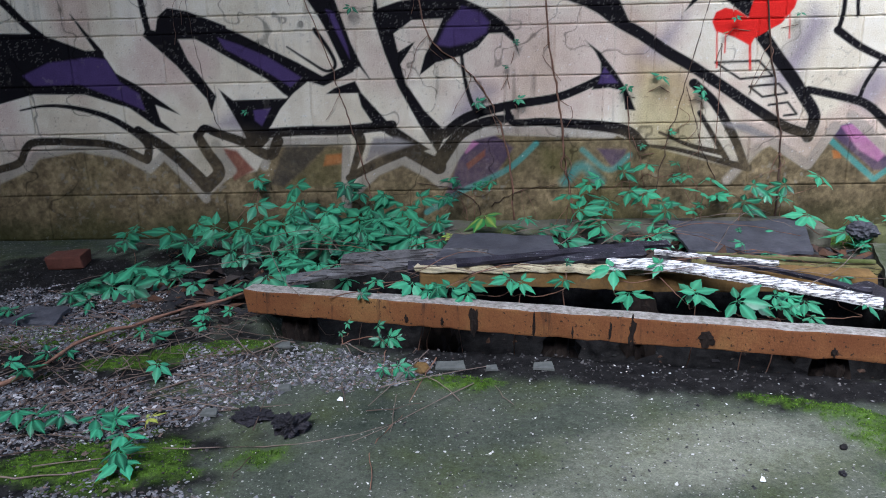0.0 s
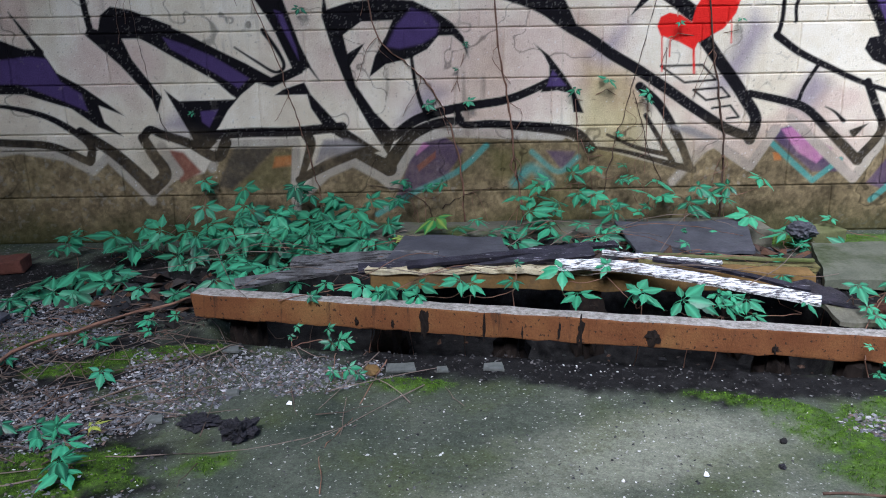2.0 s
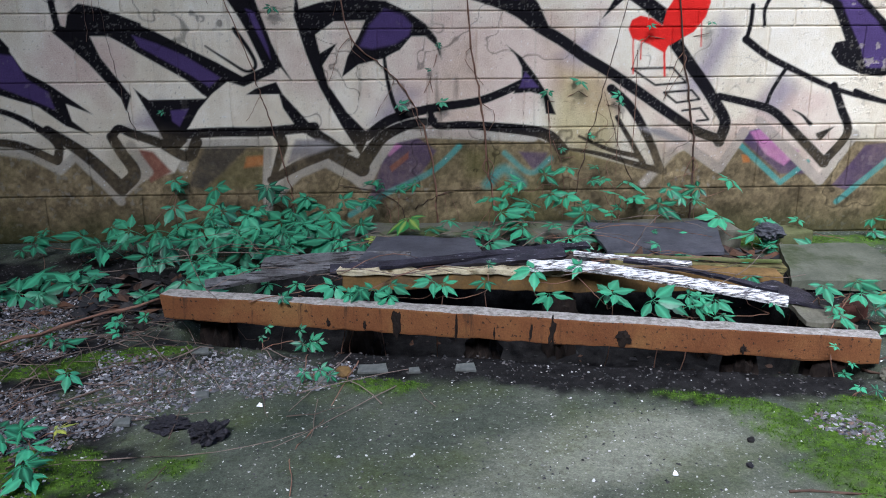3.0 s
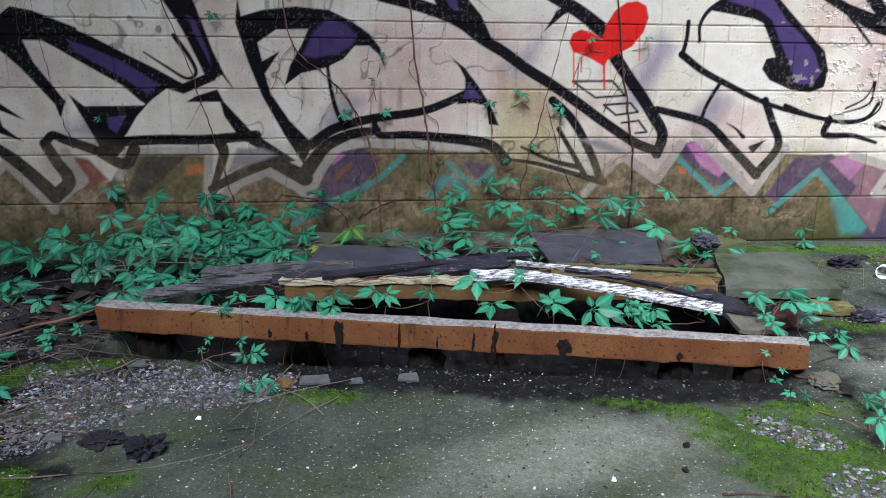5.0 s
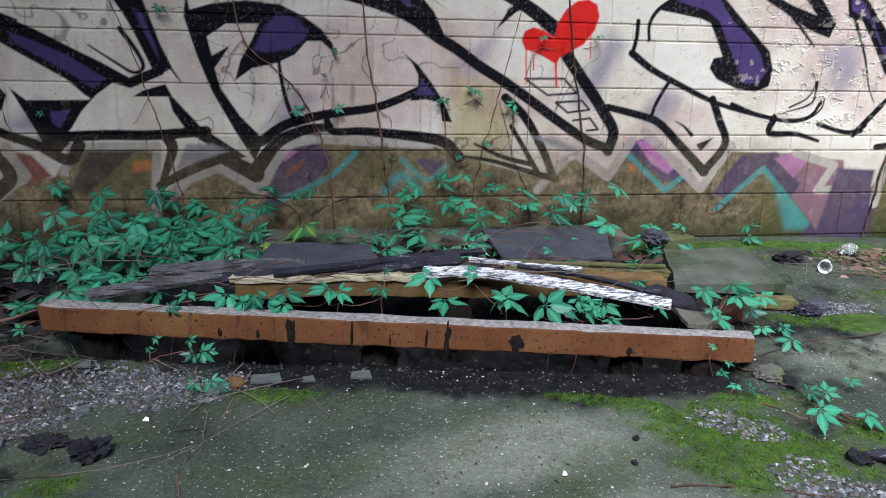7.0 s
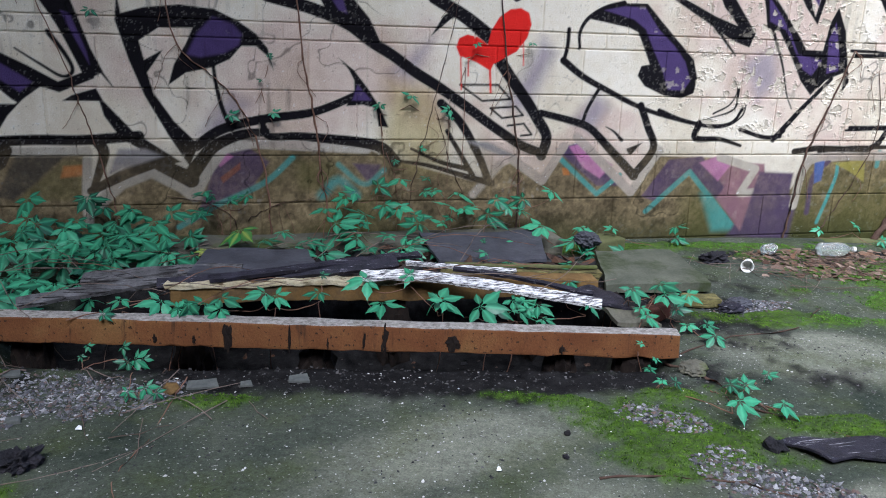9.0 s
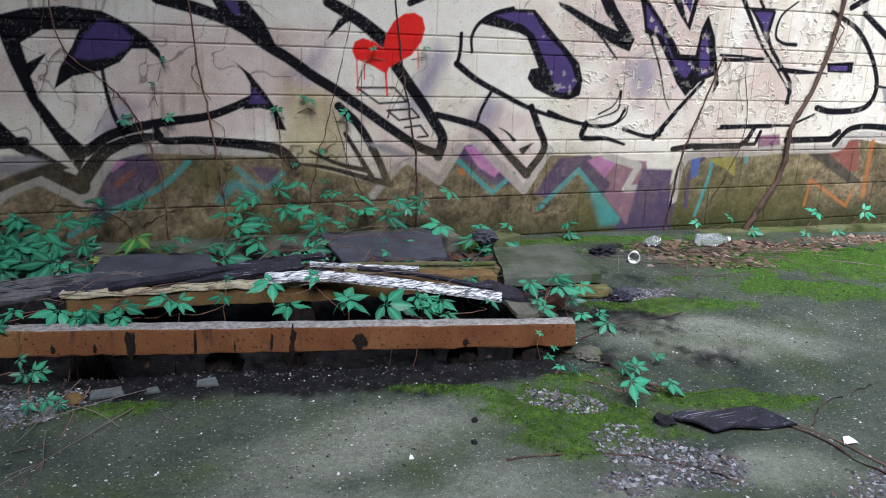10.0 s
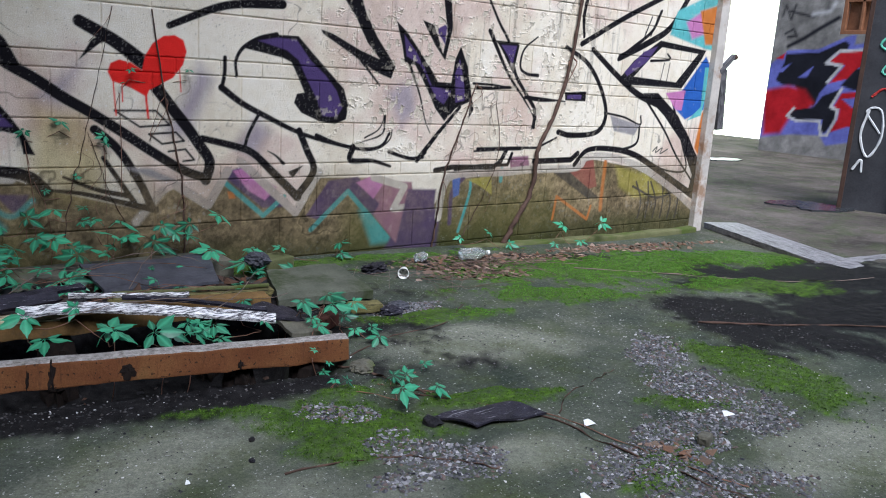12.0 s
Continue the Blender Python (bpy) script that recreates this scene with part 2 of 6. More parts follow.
S("halo", 0.005, 0.041, 0.041, 0, 0.992, 0.385, 1.137, 0.288, 1.232, 0.445)
S("halo", 0.005, 0.042, 0.042, 0, 1.293, 0.49, 1.588, 0.229, 1.716, 0.427)
S("halo", 0.005, 0.0402, 0.0402, 0, 2.043, 0.393, 2.247, 0.335, 2.178, 0.217, 2.338, 0.221)
S("halo", 0.005, 0.0482, 0.0482, 1, 2.49, 0.15, 2.517, 0.329, 2.614, 0.397, 2.961, 0.399, 3.193, 0.411, 3.597, 0.414, 3.695, 0.482, 3.976, 0.472, 4.29, 0.388, 4.642, 0.235, 4.892, 0.096)
F("black", 0.003, -2.418, 0.976, -2.235, 0.903, -2.065, 0.898, -1.881, 0.825, -1.813, 0.823, -1.761, 0.729, -1.659, 0.668, -1.503, 0.548, -1.608, 0.593, -1.592, 0.523, -1.518, 0.461, -1.62, 0.502, -1.721, 0.581, -1.91, 0.643, -2.134, 0.648, -2.291, 0.61, -2.5, 0.578)
F("purple", 0.006, -2.049, 0.778, -1.861, 0.796, -1.794, 0.786, -1.75, 0.691, -1.673, 0.642, -1.655, 0.57, -1.765, 0.62, -1.928, 0.686, -2.127, 0.685, -2.169, 0.727)
S("black", 0.003, 0.0339, 0.0339, 1, -2.251, 1.073, -2.19, 1.015, -2.133, 0.95, -2.062, 0.884)
S("black", 0.003, 0.0046, 0.0273, 1, -1.921, 0.972, -1.87, 0.893, -1.815, 0.812)
S("black", 0.003, 0.0072, 0.0386, 1, -2.206, 0.582, -2.092, 0.599, -1.969, 0.589, -1.825, 0.547, -1.711, 0.475, -1.663, 0.42, -1.671, 0.366)
S("black", 0.003, 0.0345, 0.0345, 1, -2.454, 0.304, -2.345, 0.327, -2.25, 0.356, -2.211, 0.415, -2.155, 0.444, -1.968, 0.44, -1.819, 0.423, -1.677, 0.356)
S("black", 0.003, 0.0424, 0.0599, 1, -1.697, 0.484, -1.572, 0.394, -1.482, 0.305, -1.424, 0.237)
S("black", 0.003, 0.059, 0.0442, 1, -1.424, 0.237, -1.362, 0.301, -1.407, 0.391, -1.439, 0.455)
S("black", 0.003, 0.0341, 0.0487, 1, -1.439, 0.455, -1.406, 0.488, -1.354, 0.468, -1.244, 0.427, -1.136, 0.369, -1.092, 0.429)
S("black", 0.003, 0.0269, 0.0269, 1, -1.616, 1.032, -1.608, 0.954, -1.599, 0.895)
F("black", 0.003, -1.607, 0.909, -1.568, 0.897, -1.553, 0.953, -1.508, 0.987, -1.427, 0.972, -1.268, 0.909, -1.279, 0.798, -1.404, 0.859, -1.476, 0.86, -1.445, 0.777, -1.341, 0.625, -1.366, 0.555, -1.382, 0.612, -1.497, 0.755, -1.626, 0.878)
F("black", 0.003, -1.393, 0.951, -1.224, 0.882, -1.083, 0.807, -0.979, 0.754, -0.879, 0.697, -0.784, 0.736, -0.757, 0.745, -0.746, 0.712, -0.782, 0.696, -0.878, 0.655, -0.942, 0.677, -1.03, 0.613, -1.051, 0.627, -1.115, 0.688, -1.196, 0.736, -1.296, 0.796, -1.336, 0.821, -1.433, 0.879)
F("purple", 0.006, -1.31, 0.864, -1.219, 0.831, -1.106, 0.781, -0.971, 0.694, -1.018, 0.654, -1.092, 0.706, -1.193, 0.766, -1.283, 0.817)
S("black", 0.003, 0.0067, 0.02, 1, -1.021, 0.819, -0.935, 0.761, -0.862, 0.717, -0.823, 0.74, -0.845, 0.801, -0.9, 0.883)
S("black", 0.003, 0.022, 0.0352, 1, -0.925, 1.025, -0.858, 0.92, -0.802, 0.802, -0.773, 0.736)
F("black", 0.003, -0.925, 1.025, -0.818, 1.028, -0.783, 0.922, -0.752, 0.825, -0.713, 0.737, -0.764, 0.709, -0.801, 0.813, -0.858, 0.931)
F("purple", 0.005, -0.849, 0.963, -0.817, 0.953, -0.768, 0.813, -0.76, 0.763, -0.808, 0.867)
S("black", 0.003, 0.0135, 0.0045, 1, -0.738, 0.763, -0.681, 0.679)
F("black", 0.003, -1.327, 0.654, -1.27, 0.605, -1.04, 0.609, -1.007, 0.631, -1.07, 0.564, -1.115, 0.495, -1.145, 0.463, -1.125, 0.436, -1.188, 0.38, -1.218, 0.413, -1.244, 0.481, -1.288, 0.572)
F("purple", 0.005, -1.186, 0.561, -1.111, 0.568, -1.155, 0.495, -1.183, 0.518)
S("black", 0.003, 0.0418, 0.0418, 1, -1.132, 0.463, -0.981, 0.47, -0.802, 0.47, -0.597, 0.487)
F("black", 0.003, -0.871, 0.623, -0.834, 0.646, -0.744, 0.674, -0.72, 0.624, -0.618, 0.505, -0.44, 0.381, -0.487, 0.369, -0.665, 0.475, -0.723, 0.567, -0.736, 0.624)
S("black", 0.003, 0.0476, 0.0238, 1, -0.752, 0.463, -0.733, 0.417, -0.76, 0.334, -0.788, 0.263)
S("black", 0.003, 0.0333, 0.0666, 0, -0.792, 0.263, -0.65, 0.338, -0.544, 0.383, -0.465, 0.34, -0.405, 0.306)
S("black", 0.003, 0.0618, 0.0333, 1, -0.409, 0.316, -0.365, 0.378, -0.307, 0.445, -0.203, 0.492, -0.097, 0.507)
S("black", 0.003, 0.0289, 0.0529, 1, -0.108, 0.53, -0.085, 0.488, 0.034, 0.488, 0.178, 0.476, 0.324, 0.459, 0.398, 0.435, 0.449, 0.381)
F("grey", 0.01, -0.679, 0.435, -0.576, 0.435, -0.508, 0.405, -0.544, 0.393, -0.672, 0.35, -0.724, 0.327)
F("black", 0.003, -0.645, 1.038, -0.634, 0.961, -0.55, 0.986, -0.417, 1.002, -0.284, 0.989, -0.195, 0.947, -0.127, 0.9, -0.082, 0.845, -0.06, 0.757, -0.087, 0.816, -0.128, 0.851, -0.185, 0.85, -0.232, 0.798, -0.301, 0.764, -0.404, 0.74, -0.474, 0.69, -0.448, 0.773, -0.4, 0.852, -0.371, 0.914, -0.498, 0.911, -0.574, 0.86, -0.559, 0.787, -0.486, 0.828, -0.55, 0.738, -0.532, 0.66, -0.457, 0.545, -0.367, 0.452, -0.408, 0.364, -0.482, 0.487, -0.566, 0.648, -0.615, 0.782, -0.658, 0.935)
F("purple", 0.01, -0.397, 0.812, -0.354, 0.896, -0.293, 0.959, -0.217, 0.934, -0.182, 0.895, -0.196, 0.854, -0.254, 0.82, -0.345, 0.803)
S("black", 0.003, 0.0139, 0.0209, 1, -0.298, 0.782, -0.291, 0.707, -0.27, 0.604, -0.235, 0.516)
S("black", 0.003, 0.0424, 0.033, 1, -0.379, 0.445, -0.273, 0.516, -0.108, 0.558, 0.081, 0.585, 0.188, 0.621, 0.271, 0.659)
F("black", 0.003, 0.204, 0.815, 0.269, 0.766, 0.33, 0.69, 0.381, 0.613, 0.42, 0.527, 0.376, 0.532, 0.364, 0.608, 0.308, 0.622, 0.236, 0.616, 0.271, 0.678, 0.27, 0.724, 0.245, 0.77)
F("purple", 0.005, 0.285, 0.706, 0.344, 0.641, 0.262, 0.64)
S("black", 0.003, 0.0512, 0.0419, 1, -0.08, 1.05, 0.102, 1.005, 0.242, 0.951, 0.337, 0.885, 0.434, 0.829, 0.533, 0.762, 0.633, 0.704, 0.761, 0.622, 0.892, 0.533, 1.025, 0.452, 1.126, 0.415)
F("black", 0.003, 0.125, 1.054, 0.263, 1.057, 0.335, 0.975, 0.385, 0.874, 0.337, 0.88, 0.242, 0.946, 0.16, 0.993)
F("purple", 0.005, 0.175, 1.051, 0.222, 1.052, 0.241, 0.991, 0.206, 1.005)
S("black", 0.003, 0.0496, 0.0631, 1, 0.603, 1.069, 0.738, 1, 0.853, 0.92)
F("black", 0.003, 0.594, 0.912, 0.647, 0.998, 0.7, 1.031, 0.738, 1.009, 0.679, 0.985)
S("black", 0.003, 0.0537, 0.0489, 1, 0.901, 0.824, 0.973, 0.731, 1.04, 0.648, 1.092, 0.575, 1.145, 0.49, 1.127, 0.405)
S("black", 0.003, 0.0198, 0.0247, 1, 0.68, 0.513, 0.734, 0.428, 0.805, 0.315)
S("black", 0.003, 0.0397, 0.0348, 1, 0.649, 0.633, 0.74, 0.55, 0.824, 0.415, 0.878, 0.295)
S("black", 0.003, 0.0124, 0.0248, 1, 0.522, 0.435, 0.649, 0.378, 0.777, 0.346)
S("black", 0.003, 0.0126, 0.0302, 1, 0.437, 0.386, 0.6, 0.361, 0.779, 0.31, 0.897, 0.277)
F("grey", 0.012, 0.77, 0.469, 0.871, 0.465, 1.003, 0.403, 0.926, 0.403)
S("black", 0.003, 0.0298, 0.0447, 1, 1.11, 0.597, 1.273, 0.559, 1.36, 0.525, 1.465, 0.43, 1.597, 0.307)
S("black", 0.003, 0.04, 0.035, 1, 1.592, 0.307, 1.683, 0.435, 1.642, 0.541, 1.598, 0.635)
S("black", 0.003, 0.0187, 0.0187, 1, 1.217, 0.963, 1.215, 0.887, 1.201, 0.823)
S("black", 0.003, 0.0327, 0.0076, 1, 1.201, 0.828, 1.304, 0.758, 1.44, 0.694, 1.577, 0.634, 1.715, 0.591, 1.881, 0.554, 1.992, 0.537, 2.072, 0.55, 2.133, 0.593, 2.146, 0.643)
S("black", 0.003, 0.0171, 0.0171, 1, 1.39, 0.721, 1.334, 0.618, 1.315, 0.554)
S("black", 0.003, 0.005, 0.0175, 1, 1.432, 0.537, 1.474, 0.515, 1.518, 0.475)
F("black", 0.003, 1.544, 0.435, 1.625, 0.465, 1.597, 0.435, 1.569, 0.402, 1.551, 0.42)
S("black", 0.003, 0.0358, 0.0154, 1, 1.908, 0.554, 1.897, 0.486, 2.029, 0.481, 2.144, 0.45)
S("black", 0.003, 0.005, 0.01, 1, 2.057, 0.771, 2.09, 0.717, 2.061, 0.647, 1.977, 0.602)
S("black", 0.003, 0.015, 0.005, 1, 2.098, 0.717, 2.082, 0.623, 1.948, 0.577)
S("black", 0.003, 0.0206, 0.0206, 1, 2.131, 0.527, 2.27, 0.491, 2.358, 0.497)
S("black", 0.003, 0.0138, 0.0229, 1, 1.274, 0.881, 1.269, 0.95, 1.303, 1.011, 1.378, 1.058, 1.47, 1.083)
F("black", 0.003, 1.298, 1.011, 1.361, 1.053, 1.47, 1.083, 1.584, 1.085, 1.663, 1.011, 1.752, 0.93, 1.843, 0.848, 1.871, 0.764, 1.86, 0.695, 1.797, 0.67, 1.703, 0.684, 1.606, 0.723, 1.566, 0.77, 1.581, 0.814, 1.621, 0.821, 1.586, 0.892, 1.549, 0.96, 1.504, 0.978, 1.379, 0.999)
F("purple", 0.005, 1.379, 1.049, 1.472, 1.069, 1.574, 1.067, 1.65, 0.976, 1.737, 0.906, 1.8, 0.836, 1.836, 0.752, 1.805, 0.707, 1.726, 0.709, 1.694, 0.786, 1.637, 0.881, 1.586, 0.974, 1.524, 1.015)
S("black", 0.003, 0.0096, 0.0096, 0, 0.731, 0.714, 0.904, 0.716, 0.964, 0.655, 0.834, 0.646, 0.731, 0.714)
S("black", 0.003, 0.0097, 0.0097, 0, 0.873, 0.615, 0.991, 0.623, 1.027, 0.585, 0.929, 0.572, 0.873, 0.615)
S("black", 0.003, 0.0099, 0.0099, 0, 0.957, 0.538, 1.033, 0.548, 1.073, 0.499, 1.022, 0.494)
F("red", 0.003, 0.707, 0.872, 0.719, 0.909, 0.755, 0.926, 0.804, 0.915, 0.848, 0.886, 0.863, 0.95, 0.895, 1.003, 0.942, 1.036, 0.99, 1.043, 1.028, 1.024, 1.042, 0.976, 1.025, 0.919, 0.98, 0.86, 0.921, 0.829, 0.878, 0.805, 0.865, 0.775, 0.798, 0.811, 0.724, 0.836)
S("red", 0.003, 0.0059, 0.0059, 1, 0.728, 0.845, 0.737, 0.693)
S("red", 0.003, 0.0059, 0.0059, 1, 0.763, 0.827, 0.765, 0.752)
S("red", 0.003, 0.0095, 0.0095, 1, 0.861, 0.796, 0.871, 0.682)
S("red", 0.003, 0.0052, 0.0052, 1, 1.008, 0.918, 1.015, 0.802)
S("black", 0.003, 0.0292, 0.0438, 1, 0.967, 1.082, 1.221, 1.189, 1.496, 1.222)
F("black", 0.003, 1.702, 1.127, 1.772, 1.111, 1.937, 1.041, 2.048, 1.006, 1.969, 1.085, 1.897, 1.203, 1.812, 1.302, 1.924, 1.314, 1.954, 1.235, 2.028, 1.117, 2.148, 0.975, 2.123, 0.91, 2.027, 0.939, 1.872, 1.023, 1.715, 1.106)
S("black", 0.003, 0.0202, 0.0086, 1, 1.94, 0.991, 2.055, 0.872)
F("black", 0.003, 2.141, 1.208, 2.216, 1.152, 2.286, 1.079, 2.388, 0.967, 2.431, 0.909, 2.66, 0.903, 2.666, 0.835, 2.543, 0.752, 2.491, 0.695, 2.423, 0.765, 2.357, 0.872, 2.274, 0.988, 2.204, 1.001, 2.184, 1.086)
F("purple", 0.005, 2.195, 1.139, 2.281, 1.05, 2.339, 0.973, 2.391, 0.886, 2.534, 0.861, 2.48, 0.788, 2.427, 0.817, 2.311, 0.993, 2.216, 1.031)
S("black", 0.003, 0.0184, 0.0061, 1, 2.225, 1.017, 2.31, 0.844, 2.358, 0.702, 2.398, 0.629)
F("black", 0.003, 2.306, 1.226, 2.39, 1.204, 2.454, 1.061, 2.477, 1.167, 2.439, 1.355, 2.492, 1.36, 2.513, 1.2, 2.473, 1.023, 2.397, 1.102)
F("purple", 0.004, 2.399, 1.184, 2.473, 1.22, 2.466, 1.107)
F("black", 0.003, 2.577, 1.108, 2.635, 1.002, 2.672, 0.857, 2.698, 0.762, 2.661, 0.707, 2.669, 0.809, 2.566, 0.769, 2.529, 0.727, 2.523, 0.898, 2.543, 1.036)
F("purple", 0.004, 2.575, 1.038, 2.619, 0.902, 2.627, 0.814, 2.563, 0.8, 2.549, 0.96)
S("black", 0.003, 0.0192, 0.0192, 1, 2.715, 0.89, 2.821, 0.891, 2.961, 0.9)
S("black", 0.003, 0.0299, 0.0066, 1, 2.781, 1.207, 2.934, 0.986, 3.071, 0.848, 3.174, 0.73, 3.164, 0.654)
F("black", 0.003, 2.857, 1.135, 3.014, 1.146, 2.98, 0.976)
F("purple", 0.004, 2.893, 1.125, 2.98, 1.131, 2.966, 1.02)
S("black", 0.003, 0.0097, 0.0227, 1, 3.154, 1.202, 3.053, 1.123, 3.033, 1.024, 3.088, 0.985, 3.182, 0.979)
S("black", 0.003, 0.0271, 0.0102, 1, 3.094, 0.849, 3.214, 0.833, 3.345, 0.833)
F("black", 0.003, 3.427, 0.888, 3.621, 0.902, 3.62, 0.838, 3.434, 0.839)
F("purple", 0.003, 3.45, 0.871, 3.582, 0.883, 3.576, 0.851, 3.453, 0.85)
S("black", 0.003, 0.0294, 0.0368, 1, 3.405, 1.16, 3.605, 1.077, 3.757, 0.922, 3.828, 0.756, 3.757, 0.645, 3.526, 0.622, 3.4, 0.642)
S("black", 0.003, 0.0354, 0.0629, 1, 3.645, 1.163, 3.897, 1.015, 4.136, 0.899, 4.463, 0.801, 4.726, 0.611, 4.902, 0.375)
F("black", 0.003, 4.182, 0.912, 4.346, 0.918, 4.6, 0.768, 4.913, 0.451, 4.97, 0.192, 4.824, 0.185, 4.855, 0.334, 4.671, 0.586, 4.438, 0.765)
S("black", 0.003, 0.0314, 0.0549, 1, 3.574, 0.433, 3.688, 0.527, 3.92, 0.533, 4.161, 0.493, 4.429, 0.385, 4.895, 0.178)
S("black", 0.003, 0.0206, 0.0165, 1, 4.199, 0.886, 4.458, 0.666, 4.632, 0.484, 4.848, 0.3)
S("black", 0.003, 0.0211, 0.0127, 1, 4.515, 0.865, 4.677, 0.586, 4.769, 0.378, 4.548, 0.374, 4.344, 0.435)
S("black", 0.003, 0.0154, 0.0154, 1, 3.814, 0.771, 4.017, 0.745, 4.185, 0.698, 4.186, 0.756)
S("black", 0.003, 0.0195, 0.0195, 1, 4.187, 0.683, 4.166, 0.567, 3.968, 0.517)
F("grey", 0.008, 3.872, 0.757, 4.185, 0.694, 4.138, 0.625, 3.923, 0.654)
S("black", 0.003, 0.0134, 0.0235, 1, 2.728, 0.527, 2.902, 0.535, 3.102, 0.541)
S("black", 0.003, 0.0366, 0.0366, 0, 3.212, 0.46, 3.537, 0.466, 3.595, 0.506)
S("black", 0.003, 0.0305, 0.0305, 0, 2.449, 0.421, 2.569, 0.437, 2.877, 0.431, 2.936, 0.464, 2.974, 0.531)
F("black", 0.003, 4.308, 1.268, 4.834, 1.237, 4.794, 1.174, 4.599, 0.959, 4.008, 0.961, 3.913, 0.986, 4.05, 1.118)
F("cream", 0.003, 4.329, 1.225, 4.746, 1.207, 4.526, 0.999, 4.068, 1.016, 4.212, 1.139)
S("black", 0.003, 0.0076, 0.0076, 1, 4.374, 1.122, 4.35, 0.991)
S("black", 0.003, 0.0077, 0.0077, 1, 4.436, 1.126, 4.418, 0.994)
S("black", 0.003, 0.0189, 0.0151, 1, 4.226, 1.128, 4.425, 1.148, 4.399, 1.184)
S("black", 0.003, 0.0349, 0.0349, 1, 3.537, 1.19, 3.934, 1.39, 4.369, 1.584)
S("black", 0.003, 0.0442, 0.0442, 1, 3.911, 1.131, 4.191, 1.249, 4.4, 1.365, 4.569, 1.591)
F("purple", 0.005, 3.966, 1.04, 4.144, 1.183, 4.285, 1.229, 4.186, 1.119, 3.999, 1.016)
S("black", 0.003, 0.0107, 0.0107, 1, 4.128, 1.27, 4.19, 1.413)
S("black", 0.003, 0.0108, 0.0108, 1, 4.195, 1.289, 4.271, 1.457)
S("black", 0.003, 0.03, 0.0233, 1, 3.555, 1.483, 3.533, 1.353, 3.551, 1.236)
F("seafoam", 0.01, 4.399, 1.313, 4.453, 1.475, 4.827, 1.627, 5.017, 1.647, 4.916, 1.242, 4.833, 1.244)
F("rose", 0.018, 4.563, 1.41, 4.74, 1.502, 4.808, 1.353, 4.651, 1.302)
F("orange", 0.014, 4.708, 1.499, 4.912, 1.558, 4.907, 1.281, 4.812, 1.275)
F("cobalt", 0.008, 4.615, 0.948, 4.843, 1.197, 4.916, 1.122, 4.895, 0.815, 4.685, 0.741, 4.535, 0.826)
F("rose", 0.007, 4.427, 0.921, 4.654, 0.949, 4.632, 0.805, 4.565, 0.807)
F("seafoam", 0.005, 4.848, 1.118, 4.944, 1.123, 4.87, 0.773, 4.707, 0.733, 4.856, 0.834)
F("orange", 0.012, 4.838, 0.536, 4.879, 0.794, 4.972, 0.879, 5.002, 0.373)
S("black", 0.003, 0.0081, 0.0081, 1, 4.36, 0.515, 4.405, 0.546, 4.393, 0.506, 4.464, 0.538, 4.446, 0.498, 4.53, 0.53)
F("violet", 0.01, 2.27, 0.321, 2.465, 0.314, 2.447, 0.021, 2.206, 0.017)
S("black", 0.003, 0.016, 0.030, 1, 2.764, 1.374, 2.844, 1.259, 2.939, 1.141, 2.997, 0.983, 3.092, 0.872, 3.178, 0.774, 3.181, 0.672)
F("black", 0.003, 2.829, 1.158, 3.013, 1.159, 2.986, 1.08, 2.999, 0.967, 2.946, 1.039)
F("purple", 0.006, 2.874, 1.136, 2.993, 1.138, 2.974, 1.063, 2.966, 1.02, 2.933, 1.076)
S("black", 0.003, 0.012, 0.024, 1, 2.138, 0.531, 2.232, 0.499, 2.32, 0.489, 2.371, 0.523)
S("black", 0.003, 0.030, 0.020, 0, 2.32, 0.48, 2.453, 0.629, 2.597, 0.776)
S("black", 0.003, 0.022, 0.016, 1, 1.694, 0.613, 1.825, 0.568, 1.978, 0.544, 2.083, 0.561, 2.132, 0.63)
S("black", 0.003, 0.016, 0.012, 0, 2.684, 0.911, 2.82, 0.91, 2.975, 0.897)
S("black", 0.003, 0.020, 0.010, 0, 3.104, 0.849, 3.276, 0.841, 3.435, 0.832)
S("black", 0.003, 0.020, 0.014, 0, 2.748, 0.54, 3.014, 0.545, 3.226, 0.544, 3.39, 0.607)
S("black", 0.003, 0.022, 0.022, 0, 2.591, 0.424, 2.779, 0.44, 2.993, 0.443, 3.022, 0.511)
S("black", 0.003, 0.020, 0.030, 1, 4.283, 1.459, 4.207, 1.323, 4.024, 1.2, 3.896, 1.119)


# ---- the painted block wall ----
def bare_block(x, z):
    n, m, g = fbm(x, z, 3.0, 5), fbm(x, z, 26.0, 9, 3), fbm(x, z, 1.3, 31)
    base = np.outer(0.35 + 1.2 * n, (0.165, 0.126, 0.070)) * ((0.35 + 1.3 * m) * (0.55 + 0.95 * fbm(x, z, 85.0, 15, 2)))[:, None]
    chalk = smooth(0.66, 0.78, fbm(x, z, 60.0, 61, 2)) * smooth(0.45, 0.6, fbm(x, z, 4.0, 63))
    base += (np.array((0.22, 0.20, 0.165)) - base) * (0.6 * chalk)[:, None]
    algae = smooth(0.42, 0.62, g) * smooth(0.5, 0.1, z)
    base += (np.array((0.075, 0.076, 0.018)) - base) * (0.6 * algae)[:, None]
    damp = smooth(0.16, -0.02, z + 0.12 * (g - 0.5))
    base += (np.array((0.026, 0.032, 0.009)) - base) * (0.75 * damp)[:, None]
    return base


